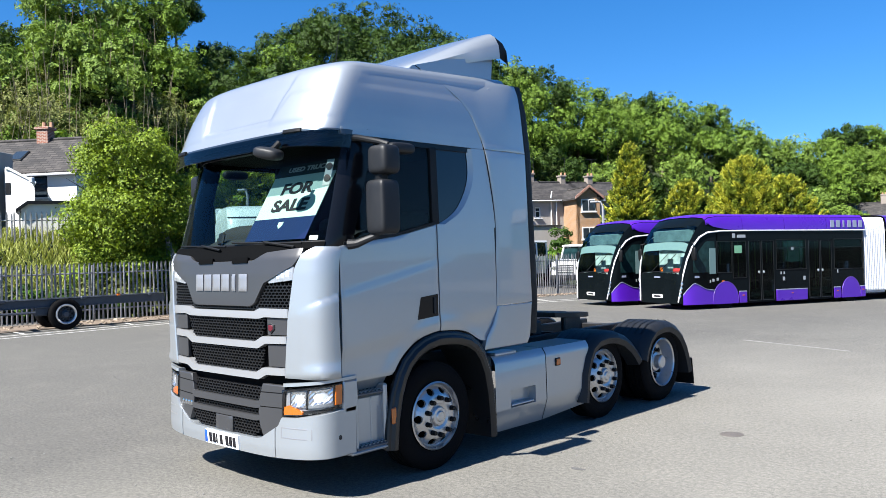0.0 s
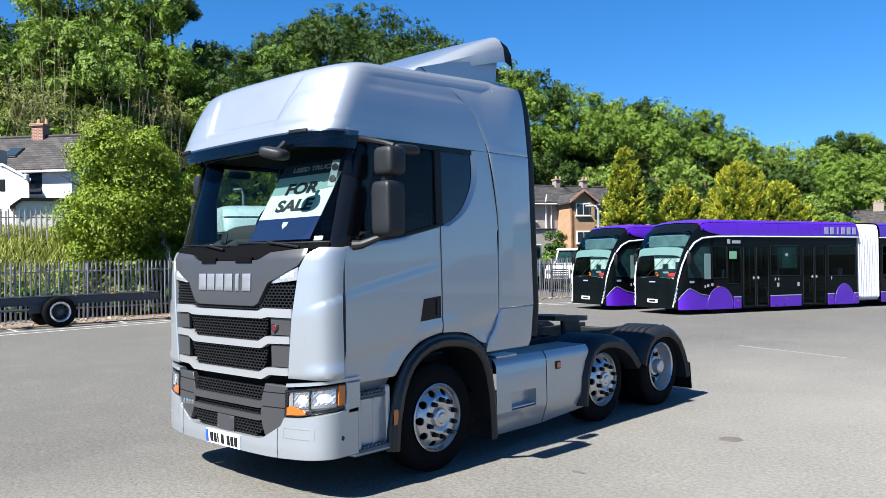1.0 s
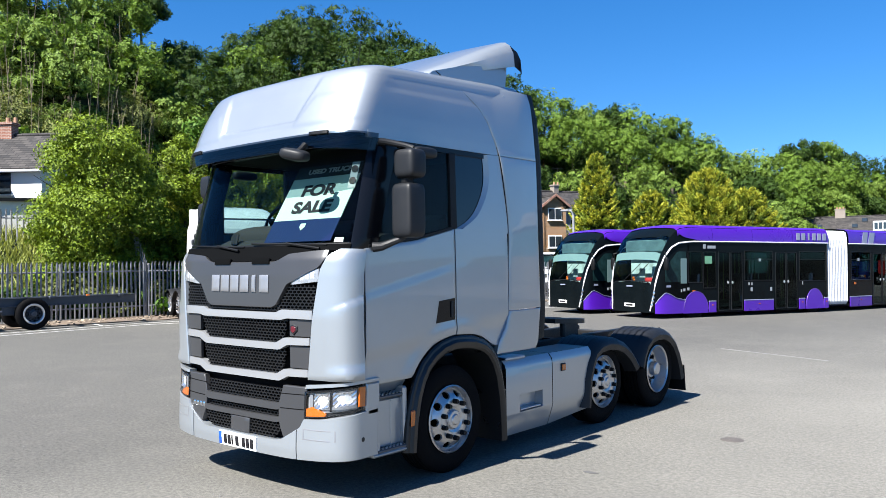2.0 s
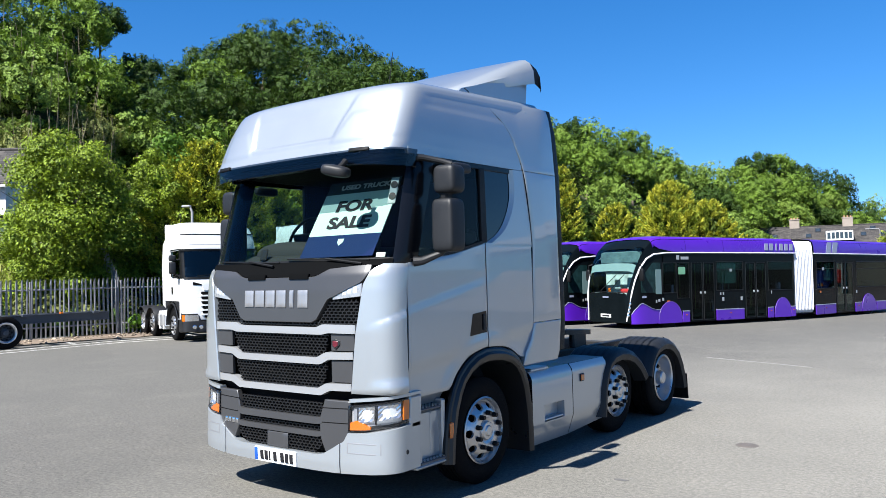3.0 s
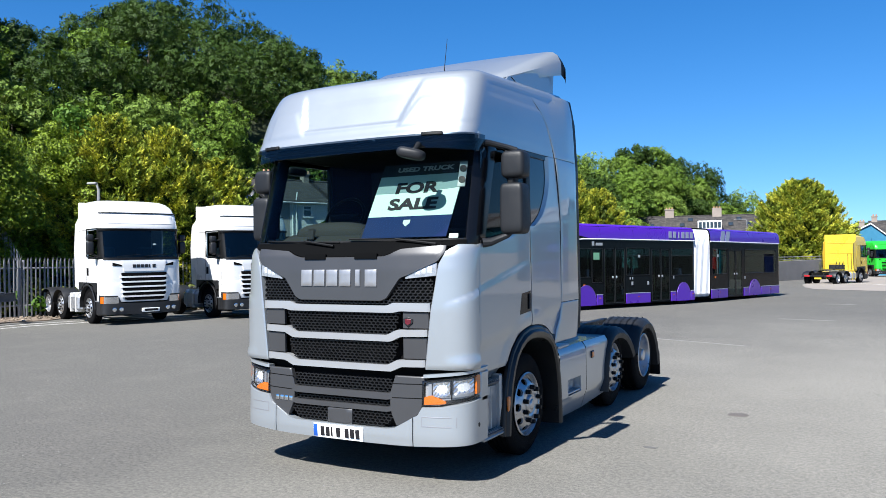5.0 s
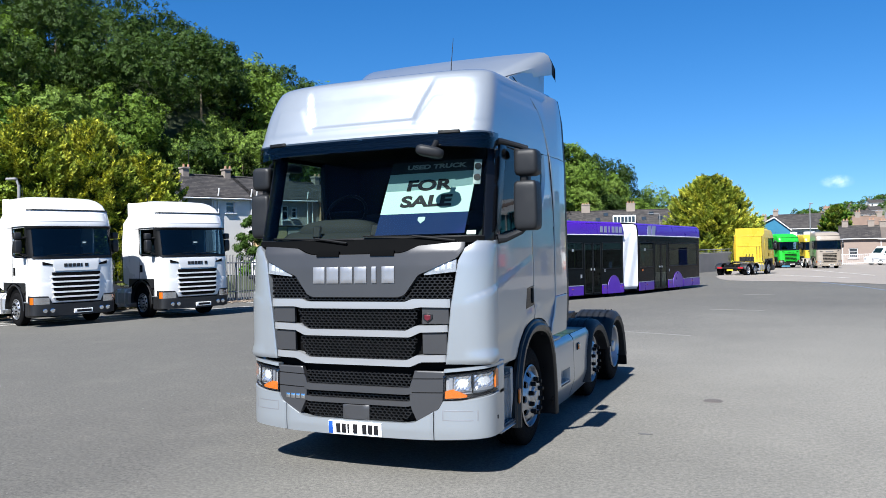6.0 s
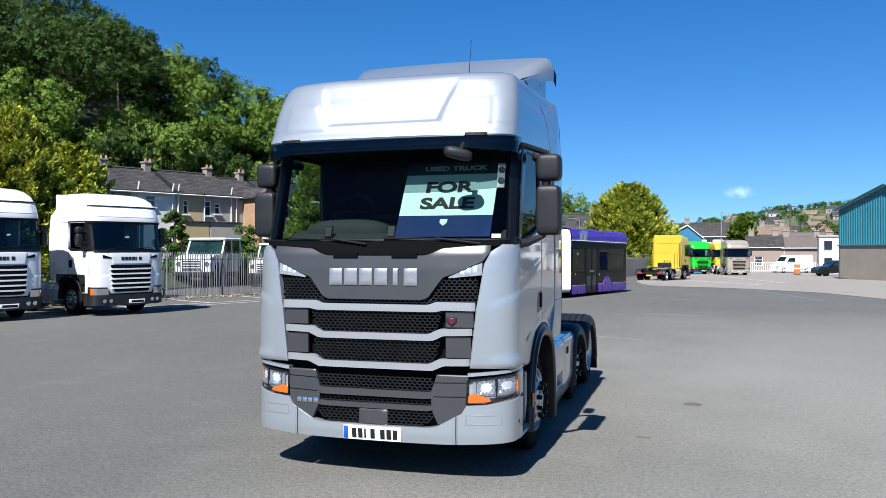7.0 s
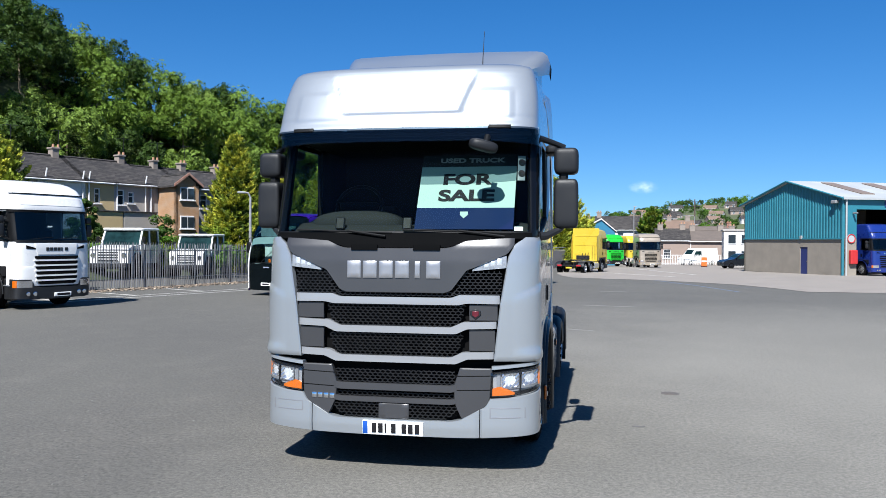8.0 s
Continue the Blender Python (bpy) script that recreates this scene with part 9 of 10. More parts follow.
part("verge_trim", G().tube([(-0.4, -0.28, EV + 0.03), (GL / 2, -0.28, AP + 0.14), (GL + 0.4, -0.28, EV + 0.03)], 0.09, 6), TEAL, sh)
part("far_wall", G().box((0.12, SLEN / 2, EV / 2), (0.24, SLEN, EV)), BLOCKWORK, sh, "", 0)
part("end_wall", G().prism([(0, 0), (GL, 0), (GL, EV), (GL / 2, AP), (0, EV)], lambda u, v, d: Vector((u, SLEN + d, v)), -0.2, 0.0), BLOCKWORK, sh, "", 0)
# near-black sheet added across the shed to paint its dim interior
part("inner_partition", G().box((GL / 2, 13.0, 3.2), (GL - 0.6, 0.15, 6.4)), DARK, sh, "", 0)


# ---- hill, woods and trees ----
EYE0 = (4.2, -5.5)
RIDGE_EL = [(-100, 17.5), (-73, 17.0), (-71.6, 16.6), (-70.4, 15.2), (-69.4, 17.8), (-67, 20.2), (-62, 20.0), (-60, 18.4), (-58.7, 15.8), (-56.1, 14.4), (-54.5, 14.8), (-52.3, 16.0), (-49.5, 17.6), (-46, 17.2), (-43.8, 16.8), (-40.8, 16.2), (-37.4, 13.8), (-34, 12.5), (-31, 11.2), (-29, 10.8), (-26.5, 10.6), (-24.5, 9.6), (-21.8, 8.6), (-19.4, 7.4), (-18.4, 6.6), (-16.6, 7.9), (-14, 7.4), (-12.5, 6.4), (-11, 5.8), (-9.7, 4.4), (-7.5, 3.6), (-5, 2.6), (-2, 1.8), (5, 1.5)]
RIDGE_R = [(-100, 90), (-70, 90), (-56, 94), (-45, 100), (-38, 104), (-30, 118), (-20, 132), (-10, 150), (5, 190)]
FOOT_R = [(-100, 50), (-68, 52), (-56, 62), (-47, 70), (-38, 82), (-30, 92), (-20, 106), (-10, 132), (5, 170)]
BANK_R = [(-100, 30), (-75, 30.5), (-60, 31.0), (-50, 31.5), (-44, 34), (-38, 46), (-25, 64), (-10, 90), (5, 120)]
BANK_H = [(-100, 3.4), (-58, 3.3), (-52, 1.6), (-46, 0.5), (-38, 0.25), (5, -0.9)]


def hill_z(az, r):
    br, bh, fr, rr = lerp(BANK_R, az), lerp(BANK_H, az), lerp(FOOT_R, az), lerp(RIDGE_R, az)
    top = 1.96 + math.tan(radians(lerp(RIDGE_EL, az))) * rr - 7.0
    base = -0.25 if az < -40 else -1.4 * min(1, (az + 40) / 40) - 0.25
    if r < br:
        return base - 0.1
    if r < br + 6:
        t = (r - br) / 6
        return base + (bh - base) * t * t * (3 - 2 * t)
    if r < fr:
        return bh
    t = min(1.0, (r - fr) / max(1.0, rr - fr))
    return bh + (max(top, bh) - bh) * (t * 0.6 + 0.4 * t * t * (3 - 2 * t))


def polar(az, r, z):
    a = radians(az)
    return Vector((EYE0[0] + r * math.sin(a), EYE0[1] + r * math.cos(a), z))


HILLSOIL = pbr("hillside_soil", (0.026, 0.036, 0.012), 0.95, 0, 0.45, 0.3, 3, bump=0.6, bscale=4)
azs = np.linspace(-100, 6, 90)
rads = [30, 31, 32, 33, 34, 35, 36, 37, 38, 40, 44, 48, 52, 56, 60, 64, 68, 72, 76, 80, 84, 88, 92, 96, 100, 106, 112, 120, 130, 140, 155, 175, 200]
g = G().add([polar(a, r, hill_z(a, r) + (0.5 * noise.noise(Vector((a * 0.3, r * 0.15, 0))) if r > 40 else 0.0)) for r in rads for a in azs],
            [(j * 90 + i, (j + 1) * 90 + i, (j + 1) * 90 + i + 1, j * 90 + i + 1) for j in range(len(rads) - 1) for i in range(89)])
tagged(part("hillside", g, HILLSOIL), "steep dark hillside under the woods", "ground", "", "structure")

nr = np.random.RandomState(11)


def crown(c, r, clumps, leaves, size, squash=0.6, aspect=1.5, rise=0.0, fill=0.5, cl=0.42):
    """Leaf quads of one crown: clumps spread through an ellipsoid, leaves over each clump."""
    c, r = np.asarray(c, float), np.asarray(r, float)
    d = nr.normal(size=(clumps, 3))
    d[:, 2] = np.abs(d[:, 2]) * 1.1 - 0.45
    d /= np.linalg.norm(d, axis=1)[:, None]
    cc = c + d * r * nr.uniform(fill, 0.86, (clumps, 1))
    rc = r.min() * nr.uniform(cl * 0.65, cl * 1.2, clumps)
    n = clumps * leaves
    q = nr.normal(size=(n, 3))
    q[:, 2] += 0.25
    q /= np.linalg.norm(q, axis=1)[:, None]
    idx = np.repeat(np.arange(clumps), leaves)
    pos = cc[idx] + q * (rc[idx] * nr.uniform(0.55, 1.12, n))[:, None] * np.array([1, 1, squash + 0.3])
    nrm = q + nr.normal(size=(n, 3)) * 0.30
    nrm /= np.linalg.norm(nrm, axis=1)[:, None]
    ref = nr.normal(size=(n, 3))
    if rise:
        ref = q * np.array([1, 1, 0.2]) + np.array([0, 0, rise]) + nr.normal(size=(n, 3)) * 0.35
    t = ref - nrm * (ref * nrm).sum(1)[:, None]
    t /= np.linalg.norm(t, axis=1)[:, None]
    b = np.cross(nrm, t)
    s = (size * nr.uniform(0.6, 1.35, n))[:, None]
    return np.stack([pos - t * s * aspect * 0.5, pos + b * s * 0.5, pos + t * s * aspect * 0.5, pos - b * s * 0.5], 1)


def quads_mesh(name, groups, mats):
    """One mesh from leaf quads; groups: (quads, material index)."""
    q = np.concatenate([a for a, k in groups])
    n = len(q)
    me = bpy.data.meshes.new(name)
    me.vertices.add(4 * n)
    me.vertices.foreach_set("co", q.reshape(-1).astype(np.float32))
    me.loops.add(4 * n)
    me.loops.foreach_set("vertex_index", np.arange(4 * n, dtype=np.int32))
    me.polygons.add(n)
    me.polygons.foreach_set("loop_start", np.arange(0, 4 * n, 4, dtype=np.int32))
    me.polygons.foreach_set("material_index", np.concatenate([np.full(len(a), k, dtype=np.int32) for a, k in groups]))
    for m in mats:
        me.materials.append(m)
    me.update(calc_edges=True)
    return me


LEAF = [leafy("leaf_mid_green", (0.0523, 0.125, 0.0119), (0.113, 0.214, 0.0238)), leafy("leaf_dark_green", (0.026, 0.062, 0.009), (0.060, 0.112, 0.017)), leafy("leaf_light_green", (0.0772, 0.151, 0.0166), (0.146, 0.244, 0.0333)),
        leafy("leaf_olive_scrub", (0.0891, 0.113, 0.0267), (0.178, 0.196, 0.0624)), leafy("leaf_fresh_green", (0.070, 0.122, 0.007), (0.172, 0.238, 0.015), 0.25, 0.9, 13.0, 0.58), leafy("leaf_gold", (0.202, 0.220, 0.020), (0.455, 0.452, 0.052), 0.15, 0.8, 13.0, 0.60), leafy("leaf_gold_green", (0.100, 0.150, 0.016), (0.245, 0.292, 0.036), 0.15, 0.8, 13.0, 0.60),
        # darker green for inner leaves, standing in for crown shade
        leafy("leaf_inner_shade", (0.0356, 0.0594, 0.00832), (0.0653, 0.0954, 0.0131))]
BARK = pbr("bark", (0.066, 0.0528, 0.0396), 0.9, 0, 0.3, 4, 30, bump=0.8, bscale=25)
TWIG = pbr("dry_twigs", (0.1452, 0.1188, 0.0792), 0.9, 0, 0.3, 4, 30)

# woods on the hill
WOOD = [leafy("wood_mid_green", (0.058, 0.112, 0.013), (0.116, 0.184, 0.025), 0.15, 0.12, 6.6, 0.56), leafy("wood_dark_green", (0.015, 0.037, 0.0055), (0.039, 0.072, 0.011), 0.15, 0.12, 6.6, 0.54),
        leafy("wood_light_green", (0.078, 0.134, 0.019), (0.142, 0.210, 0.038), 0.15, 0.12, 6.6, 0.56), leafy("wood_olive_scrub", (0.098, 0.118, 0.032), (0.180, 0.196, 0.066), 0.12, 0.2, 8.0, 0.50),
        # darker leaf copy that paints the shade at each crown's heart
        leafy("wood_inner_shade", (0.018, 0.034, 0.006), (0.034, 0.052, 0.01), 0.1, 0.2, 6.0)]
groups, sticks = [], G()


def wood_tree(p, cr, mi, high=1.0):
    """One crown of the wood: an uneven dome of leafy clumps, its heart painted as shade."""
    r = np.array([cr * nr.uniform(0.9, 1.2), cr * nr.uniform(0.9, 1.2), cr * high * nr.uniform(0.85, 1.1)])
    groups.append((crown(p, r, int(26 + 5 * cr), 36, 0.54, 0.65, 1.35, 0.0, 0.62, 0.29), mi))
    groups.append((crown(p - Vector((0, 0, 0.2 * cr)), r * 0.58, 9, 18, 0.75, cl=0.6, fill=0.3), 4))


for row, (t, spread) in enumerate(((0.02, 2.3), (0.20, 2.5), (0.40, 2.6), (0.60, 2.7), (0.80, 2.8), (1.0, 2.3))):
    az = -84.0 + nr.uniform(0, 1)
    while az < -3.0:
        fr, rr = lerp(FOOT_R, az), lerp(RIDGE_R, az)
        r = fr + (rr - fr) * t + nr.uniform(-2.2, 2.2)
        z = hill_z(az, r)
        cr = nr.uniform(2.8, 5.0) * (0.78 if row < 2 else 1.0)
        scrub = az < -60 and 1 <= row <= 2 and nr.uniform() < 0.6
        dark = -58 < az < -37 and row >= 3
        if scrub:
            cr *= 0.72
        if dark:
            cr *= 1.2
        if t >= 1.0:
            ztop = 1.96 + math.tan(radians(lerp(RIDGE_EL, az) + nr.uniform(-0.55, 0.30))) * r
            h = ztop - 0.90 * cr
            mi = int(nr.choice([0, 1, 1, 2]))
        else:
            h = z + cr * (nr.uniform(0.6, 1.25) if az > -58 else nr.uniform(0.35, 0.95))
            h = min(h, 1.96 + math.tan(radians(lerp(RIDGE_EL, az) - 0.9)) * r - cr)
            mi = int(nr.choice([0, 0, 1, 2, 2])) if row < 4 else int(nr.choice([0, 1, 2]))
        if az < -57 and mi == 1 and row < 4:
            mi = 2
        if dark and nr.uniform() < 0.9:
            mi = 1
        p = polar(az, r, h)
        if scrub:
            groups.append((crown(p, (cr * 1.2, cr * 1.2, cr * 1.1), 30, 40, 0.34, 0.9, 2.6, 1.6, 0.4, 0.36), 3))
        else:
            wood_tree(p, cr, mi)
        sticks.cyl((p.x, p.y, z - 0.5), (p.x + nr.uniform(-0.4, 0.4), p.y, h), 0.20, 0.06, 5, False)
        az += spread * (cr / 3.6) * nr.uniform(0.72, 1.2) * 100 / r
for k in range(190):
    az = nr.uniform(-80, -58)
    r = lerp(FOOT_R, az) + nr.uniform(0.1, 0.7) * (lerp(RIDGE_R, az) - lerp(FOOT_R, az))
    p = polar(az, r - 2.5, hill_z(az, r))
    sticks.cyl(p, p + Vector((nr.uniform(-0.8, 0.8), nr.uniform(-0.8, 0.8), nr.uniform(3, 5.5))), 0.03, 0.01, 4, False)
for k in range(330):
    az = nr.uniform(-80, -8) if k < 230 else nr.uniform(-80, -58)
    fr, rr = lerp(FOOT_R, az), lerp(RIDGE_R, az)
    r = fr + (rr - fr) * nr.uniform(-0.05, 0.85)
    p = polar(az, r, hill_z(az, r) + 0.7)
    groups.append((crown(p, (2.6, 2.6, 1.6), 11, 20, 0.56, cl=0.5, fill=0.3), int(nr.choice([0, 0, 1, 2, 3 if az < -58 else 1]))))
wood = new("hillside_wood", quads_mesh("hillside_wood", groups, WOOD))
tagged(wood, "dense mixed green wood on the steep hill", "woodland", "", "stuff")
tagged(part("wood_trunks", sticks, TWIG, None, "", 0), "bare stems and trunks among the hillside wood", "woodland", "", "stuff")


def tree(x, y, z, h, r, label, mats, size=0.13, clumps=60, leaves=150, cone=0.0, rise=0.0, trunk=0.16, aspect=1.6, low=0.12, cl=0.34):
    """trunk with limbs, and a crown of leaf sprays; cone: how far the crown narrows upwards."""
    t = thing("tree", pose(x, y, z), label, "tree")
    g = G().tube([(0, 0, -0.3), (0.05, 0.02, h * 0.25), (-0.04, 0.05, h * 0.55), (0.02, 0, h * 0.85)], [trunk * 1.3, trunk, trunk * 0.6, trunk * 0.15], 8)
    for k in range(9):
        a, hh = nr.uniform(0, 6.28), h * nr.uniform(0.2, 0.7)
        q = r * nr.uniform(0.5, 0.8)
        g.tube([(0, 0, hh), (q * 0.5 * math.cos(a), q * 0.5 * math.sin(a), hh + 0.3 * q), (q * math.cos(a), q * math.sin(a), hh + 0.6 * q)], [trunk * 0.45, trunk * 0.28, trunk * 0.06], 5)
    part("trunk", g, BARK, t, "brown trunk and limbs")
    gr = []
    n = 7 if cone else 3
    for k in range(n):
        f = low + (1 - low) * (k + 0.5) / n
        w = r * ((1 - cone * f) if cone else (1.0 - 0.55 * abs(f - 0.48) * 1.4))
        cnt = max(4, int(clumps * w / r / n * (1.2 if cone else 1)))
        zc = h * f - (0.25 if k == n - 1 else 0.0)
        gr.append((crown((nr.uniform(-0.1, 0.1) * r, nr.uniform(-0.1, 0.1) * r, zc), (w, w, max(0.5, h * (1 - low) / n * (0.95 if cone else 1.05))), cnt, leaves, size, 0.5, aspect, rise, 0.55, cl), int(nr.choice(len(mats)))))
    me = quads_mesh("crown", gr, [LEAF[i] for i in mats])
    o = new("crown", me)
    o.parent = t
    return t


def conifer(x, y, z, h, r, label, mats, branches=300, sprays=46, size=0.11, power=0.6, low=0.02, trunk=0.16):
    """Feathery conifer: many boughs reaching an uneven envelope, each a fan of fine sprays."""
    t = thing("tree", pose(x, y, z), label, "tree")
    part("trunk", G().tube([(0, 0, -0.3), (0.04, 0.02, h * 0.4), (0.02, 0, h * 0.9)], [trunk * 1.2, trunk * 0.8, trunk * 0.15], 8), BARK, t, "brown trunk")
    ph = nr.uniform(0, 6.28, 6)

    def reach(f, a):
        lump = 0.09 * np.sin(3 * a + ph[0] + 4 * f) + 0.07 * np.sin(5 * a + ph[1] - 9 * f) + 0.06 * np.sin(2 * a + ph[2] + 15 * f) + 0.05 * np.sin(9 * a + ph[3] + 21 * f)
        shape = np.clip(1 - f ** 2.2, 0, 1) ** 0.55 if power < 0.4 else np.clip(1 - f, 0, 1) ** power
        return r * shape * np.minimum(1.0, 0.80 + 1.2 * f) * (0.92 + lump)
    # boughs
    f = nr.uniform(0, 1, branches) ** 1.25 * 0.99
    a = nr.uniform(0, 2 * np.pi, branches)
    R = reach(f, a) * nr.uniform(0.80, 1.06, branches)
    tip = np.stack([R * np.cos(a), R * np.sin(a), h * (low + (1 - low) * f)], 1)
    d = np.stack([np.cos(a), np.sin(a), 0.35 + 1.3 * f ** 2], 1)
    d /= np.linalg.norm(d, axis=1)[:, None]
    side = np.stack([-np.sin(a), np.cos(a), np.zeros(branches)], 1)
    idx = np.repeat(np.arange(branches), sprays)
    n = len(idx)
    L = 0.26 * r * (0.6 + 0.5 * np.clip(1 - f, 0, 1))
    s = nr.uniform(0, 1, n) ** 0.8
    wide = L[idx] * 0.55 * (0.25 + 0.75 * s) * nr.uniform(-1, 1, n)
    pos = tip[idx] - d[idx] * (s * L[idx])[:, None] + side[idx] * wide[:, None]
    pos[:, 2] += nr.normal(size=n) * 0.10 * L[idx] - 0.25 * np.abs(wide)
    go = d[idx] + side[idx] * (0.8 * np.sign(wide))[:, None] * nr.uniform(0.2, 1, (n, 1)) + nr.normal(size=(n, 3)) * 0.25
    go /= np.linalg.norm(go, axis=1)[:, None]
    nrm = np.array([0, 0, 0.45]) + d[idx] * 1.0 + nr.normal(size=(n, 3)) * 0.35
    nrm -= go * (nrm * go).sum(1)[:, None]
    nrm /= np.linalg.norm(nrm, axis=1)[:, None]
    b = np.cross(nrm, go)
    q = (size * nr.uniform(0.6, 1.3, n))[:, None]
    quads = np.stack([pos - go * q * 1.4, pos + b * q * 0.6, pos + go * q * 1.4, pos - b * q * 0.6], 1)
    pick = nr.uniform(size=branches) < 0.6
    gr = [(quads[pick[idx]], 0), (quads[~pick[idx]], 1)]
    # inner growth, its shade painted as darker leaves
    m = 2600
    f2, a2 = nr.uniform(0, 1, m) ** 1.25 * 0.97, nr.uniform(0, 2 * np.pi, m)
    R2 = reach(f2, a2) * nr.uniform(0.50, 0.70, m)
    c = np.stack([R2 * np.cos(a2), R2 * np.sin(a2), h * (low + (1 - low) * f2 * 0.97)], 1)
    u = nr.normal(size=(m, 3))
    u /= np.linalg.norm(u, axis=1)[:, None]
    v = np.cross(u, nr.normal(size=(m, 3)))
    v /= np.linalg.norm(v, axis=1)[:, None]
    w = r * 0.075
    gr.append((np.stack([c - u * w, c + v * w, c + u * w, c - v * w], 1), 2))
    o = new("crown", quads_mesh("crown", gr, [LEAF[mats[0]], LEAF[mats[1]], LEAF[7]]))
    o.parent = t
    return t


tree(-25.2, 10.9, 0.6, 6.6, 2.85, "bushy bright green tree behind the fence", (4, 4), 0.098, 150, 520, trunk=0.12, low=0.02, cl=0.36)
tree(-24.6, 14.6, 0.5, 6.2, 1.9, "dark green shrub behind the fence corner", (0, 4), 0.10, 70, 330, trunk=0.1, low=0.0, cl=0.38)
conifer(-24.3, 16.8, 0.3, 7.9, 3.2, "golden conifer hedge tree with feathery sprays", (6, 5), 1150, 62, 0.084, 0.38)
conifer(-22.8, 18.6, 0.3, 7.5, 3.0, "golden conifer hedge tree behind the trucks", (6, 5), 1150, 62, 0.084, 0.38)
conifer(-21.6, 20.5, 0.3, 6.2, 2.4, "smaller green-gold conifer at the hedge end", (6, 5), 560, 44, 0.125, 0.38)
tree(-25.6, 15.9, 0.6, 7.0, 2.0, "fresh green tree beside the conifers", (4, 0), 0.10, 70, 330, trunk=0.1, low=0.0, cl=0.38)
conifer(-25.7, 51.5, -0.4, 10.8, 3.3, "tall slender green-gold conifer tree", (6, 5), 800, 52, 0.10, 0.55)
conifer(-23.3, 56.0, -0.4, 7.9, 2.9, "golden conifer behind the buses", (5, 6), 850, 56, 0.104, 0.38)
conifer(-20.2, 60.0, -0.5, 9.9, 4.1, "broad golden conifer behind the buses", (5, 6), 1150, 60, 0.108, 0.36)
conifer(-17.4, 61.3, -0.5, 8.2, 3.1, "broad golden conifer behind the buses", (5, 6), 850, 60, 0.108, 0.36)
conifer(-3.7, 86.5, -0.9, 10.6, 5.9, "broad golden conifer above the low wall", (6, 5), 1200, 50, 0.168, 0.36)
conifer(10.75, 123.0, -1.4, 8.6, 2.9, "round green tree among the far houses", (6, 0), 260, 36, 0.24, 0.36, 0.25)
tree(-33.8, 44.5, 0.2, 4.5, 1.35, "rounded green garden shrub", (1, 1), 0.09, 70, 260, trunk=0.08, low=0.0)
tree(-29.4, 47.5, 0.0, 3.6, 1.6, "low green hedge shrub", (0, 1), 0.11, 40, 160, trunk=0.08, low=0.0)
tree(-26.5, 50.0, 0.0, 3.2, 1.8, "low green hedge shrub", (0, 4), 0.11, 40, 160, trunk=0.08, low=0.0)
conifer(-35.0, 118.0, -0.6, 11.5, 3.6, "green-gold conifer before the wood", (6, 6), 160, 36, 0.26, 0.7)
conifer(-27.0, 122.0, -0.8, 10.0, 3.0, "dark green conifer before the wood", (6, 0), 160, 36, 0.26, 0.7)

# tall grass and brambles on the bank
g = G()
for k in range(17000):
    az = nr.uniform(-80, -57)
    r = lerp(BANK_R, az) + nr.uniform(1.5, 9.5)
    p = polar(az, r, hill_z(az, r))
    d = Vector((nr.uniform(-0.3, 0.3), nr.uniform(-0.3, 0.3), nr.uniform(0.22, 0.55)))
    s = Vector((nr.uniform(-1, 1), nr.uniform(-1, 1), 0)).normalized() * 0.035
    g.add([p - s, p + s, p + d * 0.6 + s * 0.6, p + d], [(0, 1, 2, 3)])
GRASS = leafy("tall_grass", (0.238, 0.277, 0.0528), (0.396, 0.409, 0.132), 0.2, 0.6)
tagged(part("tall_grass", g, GRASS, None, "", 0), "tall sunlit grass on the bank", "grass", "", "stuff")
gr = []
for k in range(46):
    az = nr.uniform(-79, -44)
    r = lerp(BANK_R, az) + nr.uniform(0.3, 1.8)
    p = polar(az, r, hill_z(az, r) + 0.45)
    gr.append((crown(p, (0.9, 0.9, 0.7), 8, 90, 0.12, cl=0.5), int(nr.choice([0, 1, 3, 3]))))
tagged(new("brambles", quads_mesh("brambles", gr, LEAF)), "tangled brambles behind the fence", "bush", "", "stuff")
gr = []
for k in range(40):
    x, y = nr.uniform(-34, -20), nr.uniform(40, 50)
    gr.append((crown((x, y, 0.8), (1.3, 1.3, 1.0), 8, 60, 0.2, cl=0.5), int(nr.choice([0, 2, 4]))))
tagged(new("garden_bushes", quads_mesh("garden_bushes", gr, LEAF)), "garden bushes before the terrace", "bush", "", "stuff")

# far hill to the right: fields, hedges, scattered houses
FIELD = pbr("far_field", (0.0561, 0.0693, 0.0297), 0.95, 0, 0.35, 0.02, 0.2)


def far_slope(x, y):
    return -1.6 + 36 * max(0.0, min(1.0, (y - 380) / 220)) ** 0.8 * (0.7 + 0.3 * math.sin(x * 0.009 + 1.4)) * min(1.0, max(0.25, (x + 120) / 220))


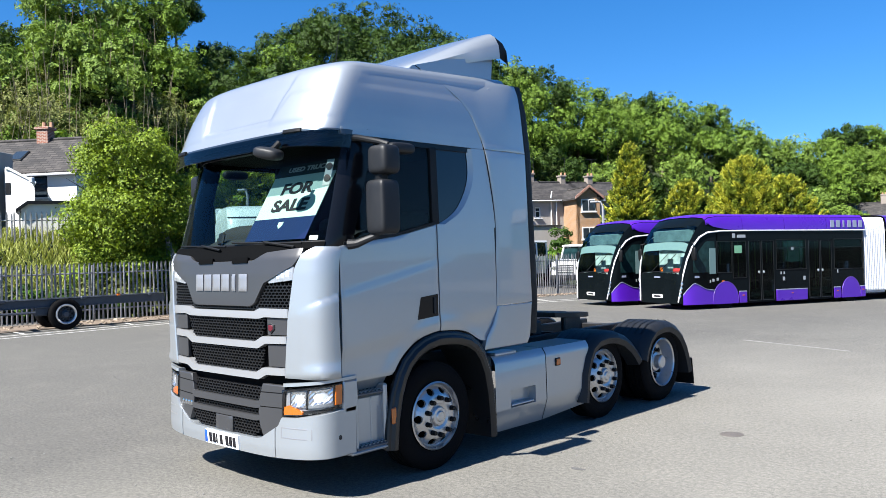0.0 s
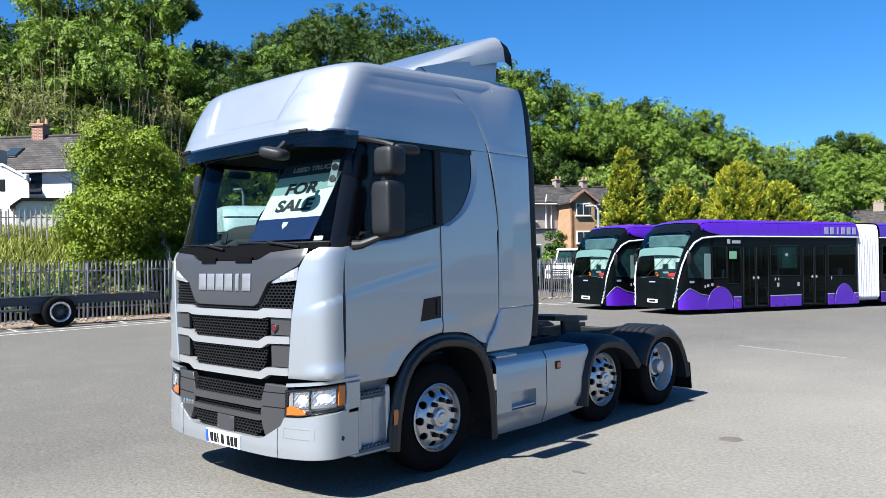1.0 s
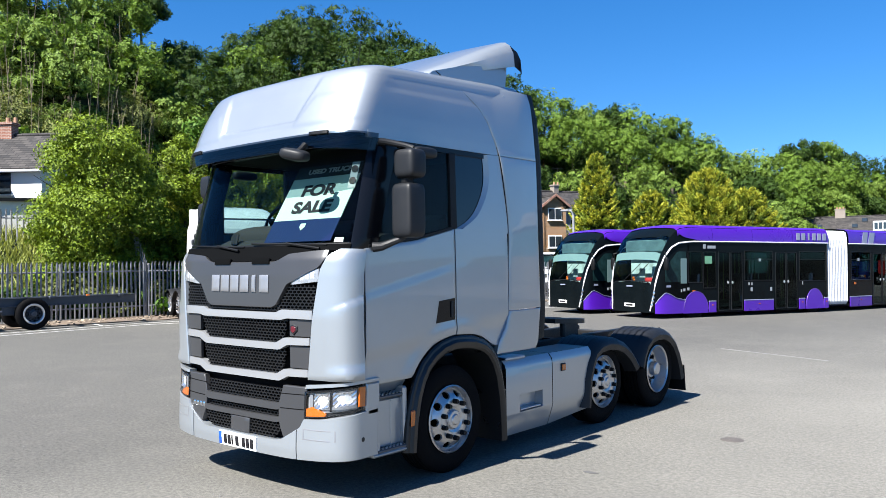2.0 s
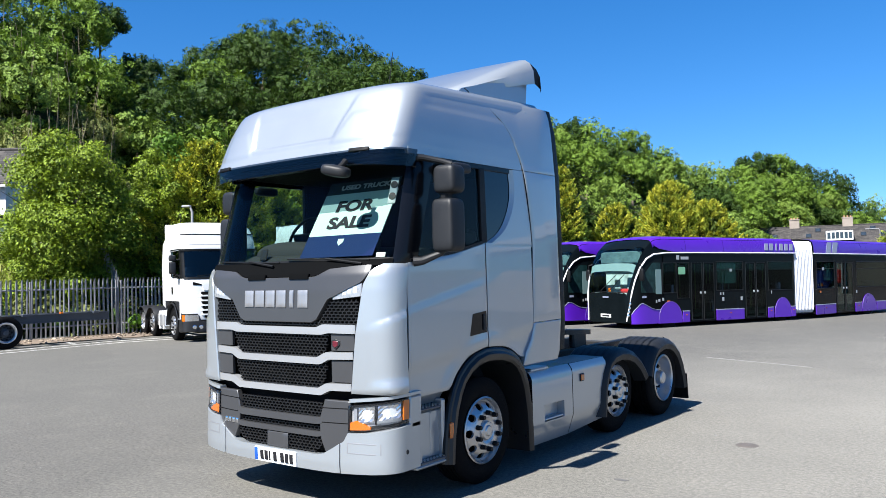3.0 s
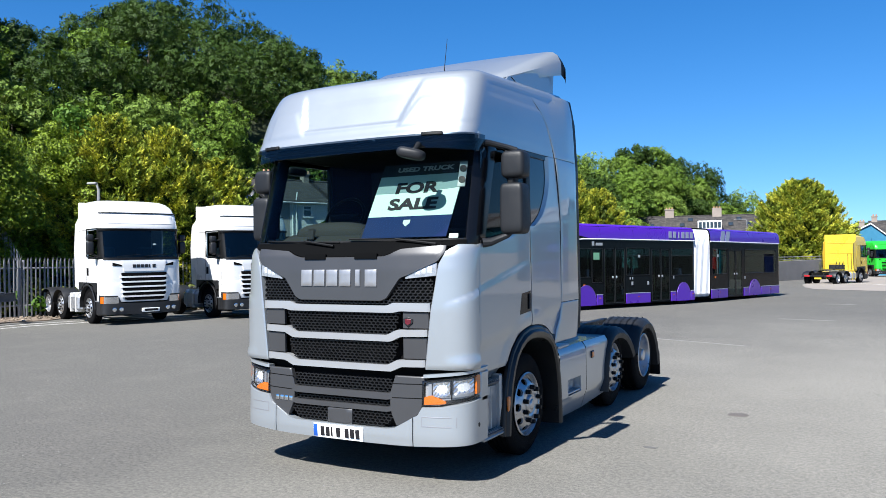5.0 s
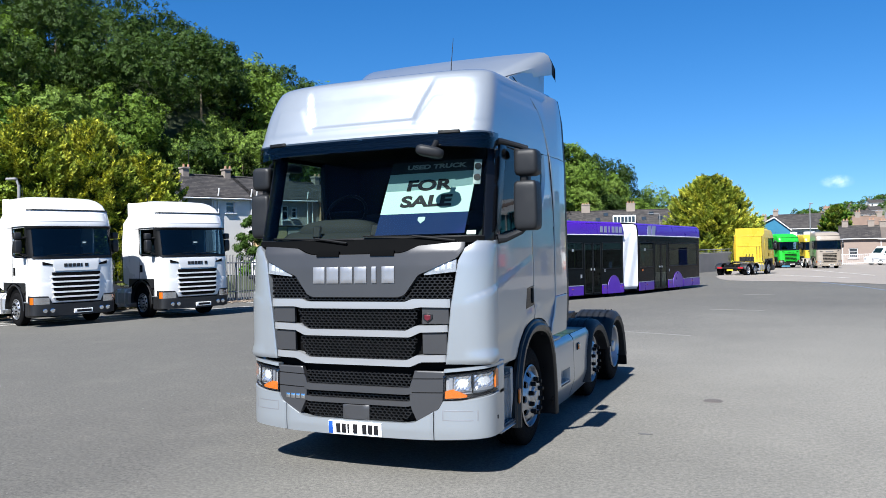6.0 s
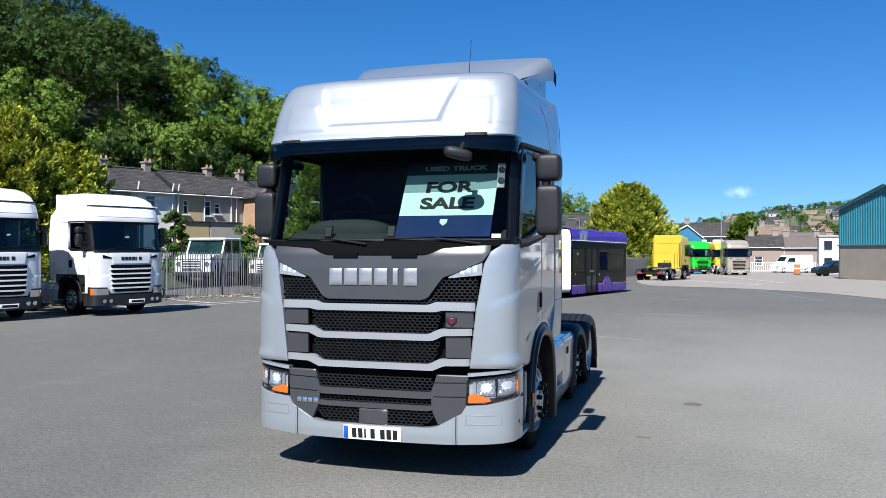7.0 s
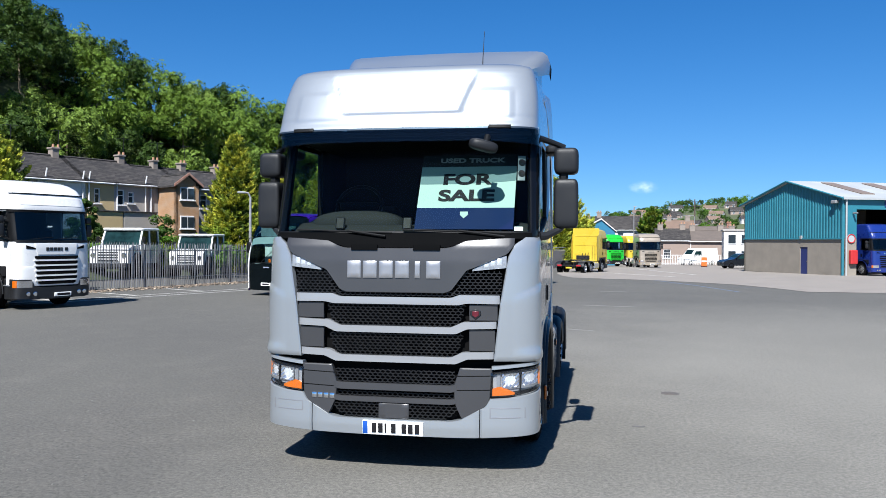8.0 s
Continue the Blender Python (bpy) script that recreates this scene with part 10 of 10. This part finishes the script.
g = G().sheet(lambda u, v: Vector((-120 + 520 * u, 380 + 300 * v, far_slope(-120 + 520 * u, 380 + 300 * v))), 40, 16)
tagged(part("far_hill", g, FIELD), "green far hill with hedges and houses", "hill", "", "structure")
gr = []
for k in range(420):
    x, y = nr.uniform(-60, 240), nr.uniform(410, 615)
    s = nr.uniform(1.2, 3.2)
    gr.append((crown((x, y, far_slope(x, y) + s * 0.6), (s * 1.5, s * 1.5, s), 7, 30, 0.6, cl=0.6), int(nr.choice([0, 1, 1]))))
tagged(new("far_trees", quads_mesh("far_trees", gr, LEAF)), "hedges and trees on the far hill", "woodland", "", "stuff")
for k in range(27):
    x, y = 24 + 15 * (k % 9) + nr.uniform(-5, 5), 440 + 52 * (k // 9) + nr.uniform(-14, 26)
    house(pose(x, y, far_slope(x, y) - 0.3, 0, 0, nr.uniform(-30, 30)), nr.uniform(6.5, 9.0), 6.0, 2.9, 4.9, RENDERWHITE if k % 4 == 0 else RENDERPINK, SLATE if k % 3 else TILEBROWN, ((1.8, 1.0, 1.3, 1.3), (5.6, 1.0, 1.3, 1.3)), ((1.0, 3.25, 0.8, 1.1),), "small house on the far hill", "house")

# one small fair-weather cloud, a thin veil far off
CLOUD, cn, cp = nodes_of("cloud_white")
cp.inputs["Base Color"].default_value = (0.95, 0.95, 0.97, 1)
cp.inputs["Roughness"].default_value = 1.0
cp.inputs["Specular IOR Level"].default_value = 0.0
tc = cn.nodes.new("ShaderNodeTexCoord")
mp = cn.nodes.new("ShaderNodeMapping")
mp.inputs["Location"].default_value = (-1.0, 0, -1.0)
mp.inputs["Scale"].default_value = (2.0, 0, 2.0)
ln = cn.nodes.new("ShaderNodeVectorMath")
ln.operation = "LENGTH"
cn.links.new(tc.outputs["Generated"], mp.inputs[0])
cn.links.new(mp.outputs[0], ln.inputs[0])
puff = noise_tex(cn, 0.07, 5.0, 0.6)
ed = cn.nodes.new("ShaderNodeMath")
ed.operation = "MULTIPLY"
cn.links.new(ramp(cn, ln.outputs["Value"], 0.95, 0.1, 0.0, 1.0), ed.inputs[0])
cn.links.new(ramp(cn, puff.outputs[0], 0.34, 0.70, 0.0, 0.26), ed.inputs[1])
cn.links.new(ed.outputs[0], cp.inputs["Alpha"])
g = G().sheet(lambda u, v: Vector((60 + 60 * u, 1491 + 3 * math.sin(3 * u), 88 + 26 * v)), 12, 6)
tagged(part("cloud", g, CLOUD), "small thin white cloud low in the sky", "cloud", "", "structure")
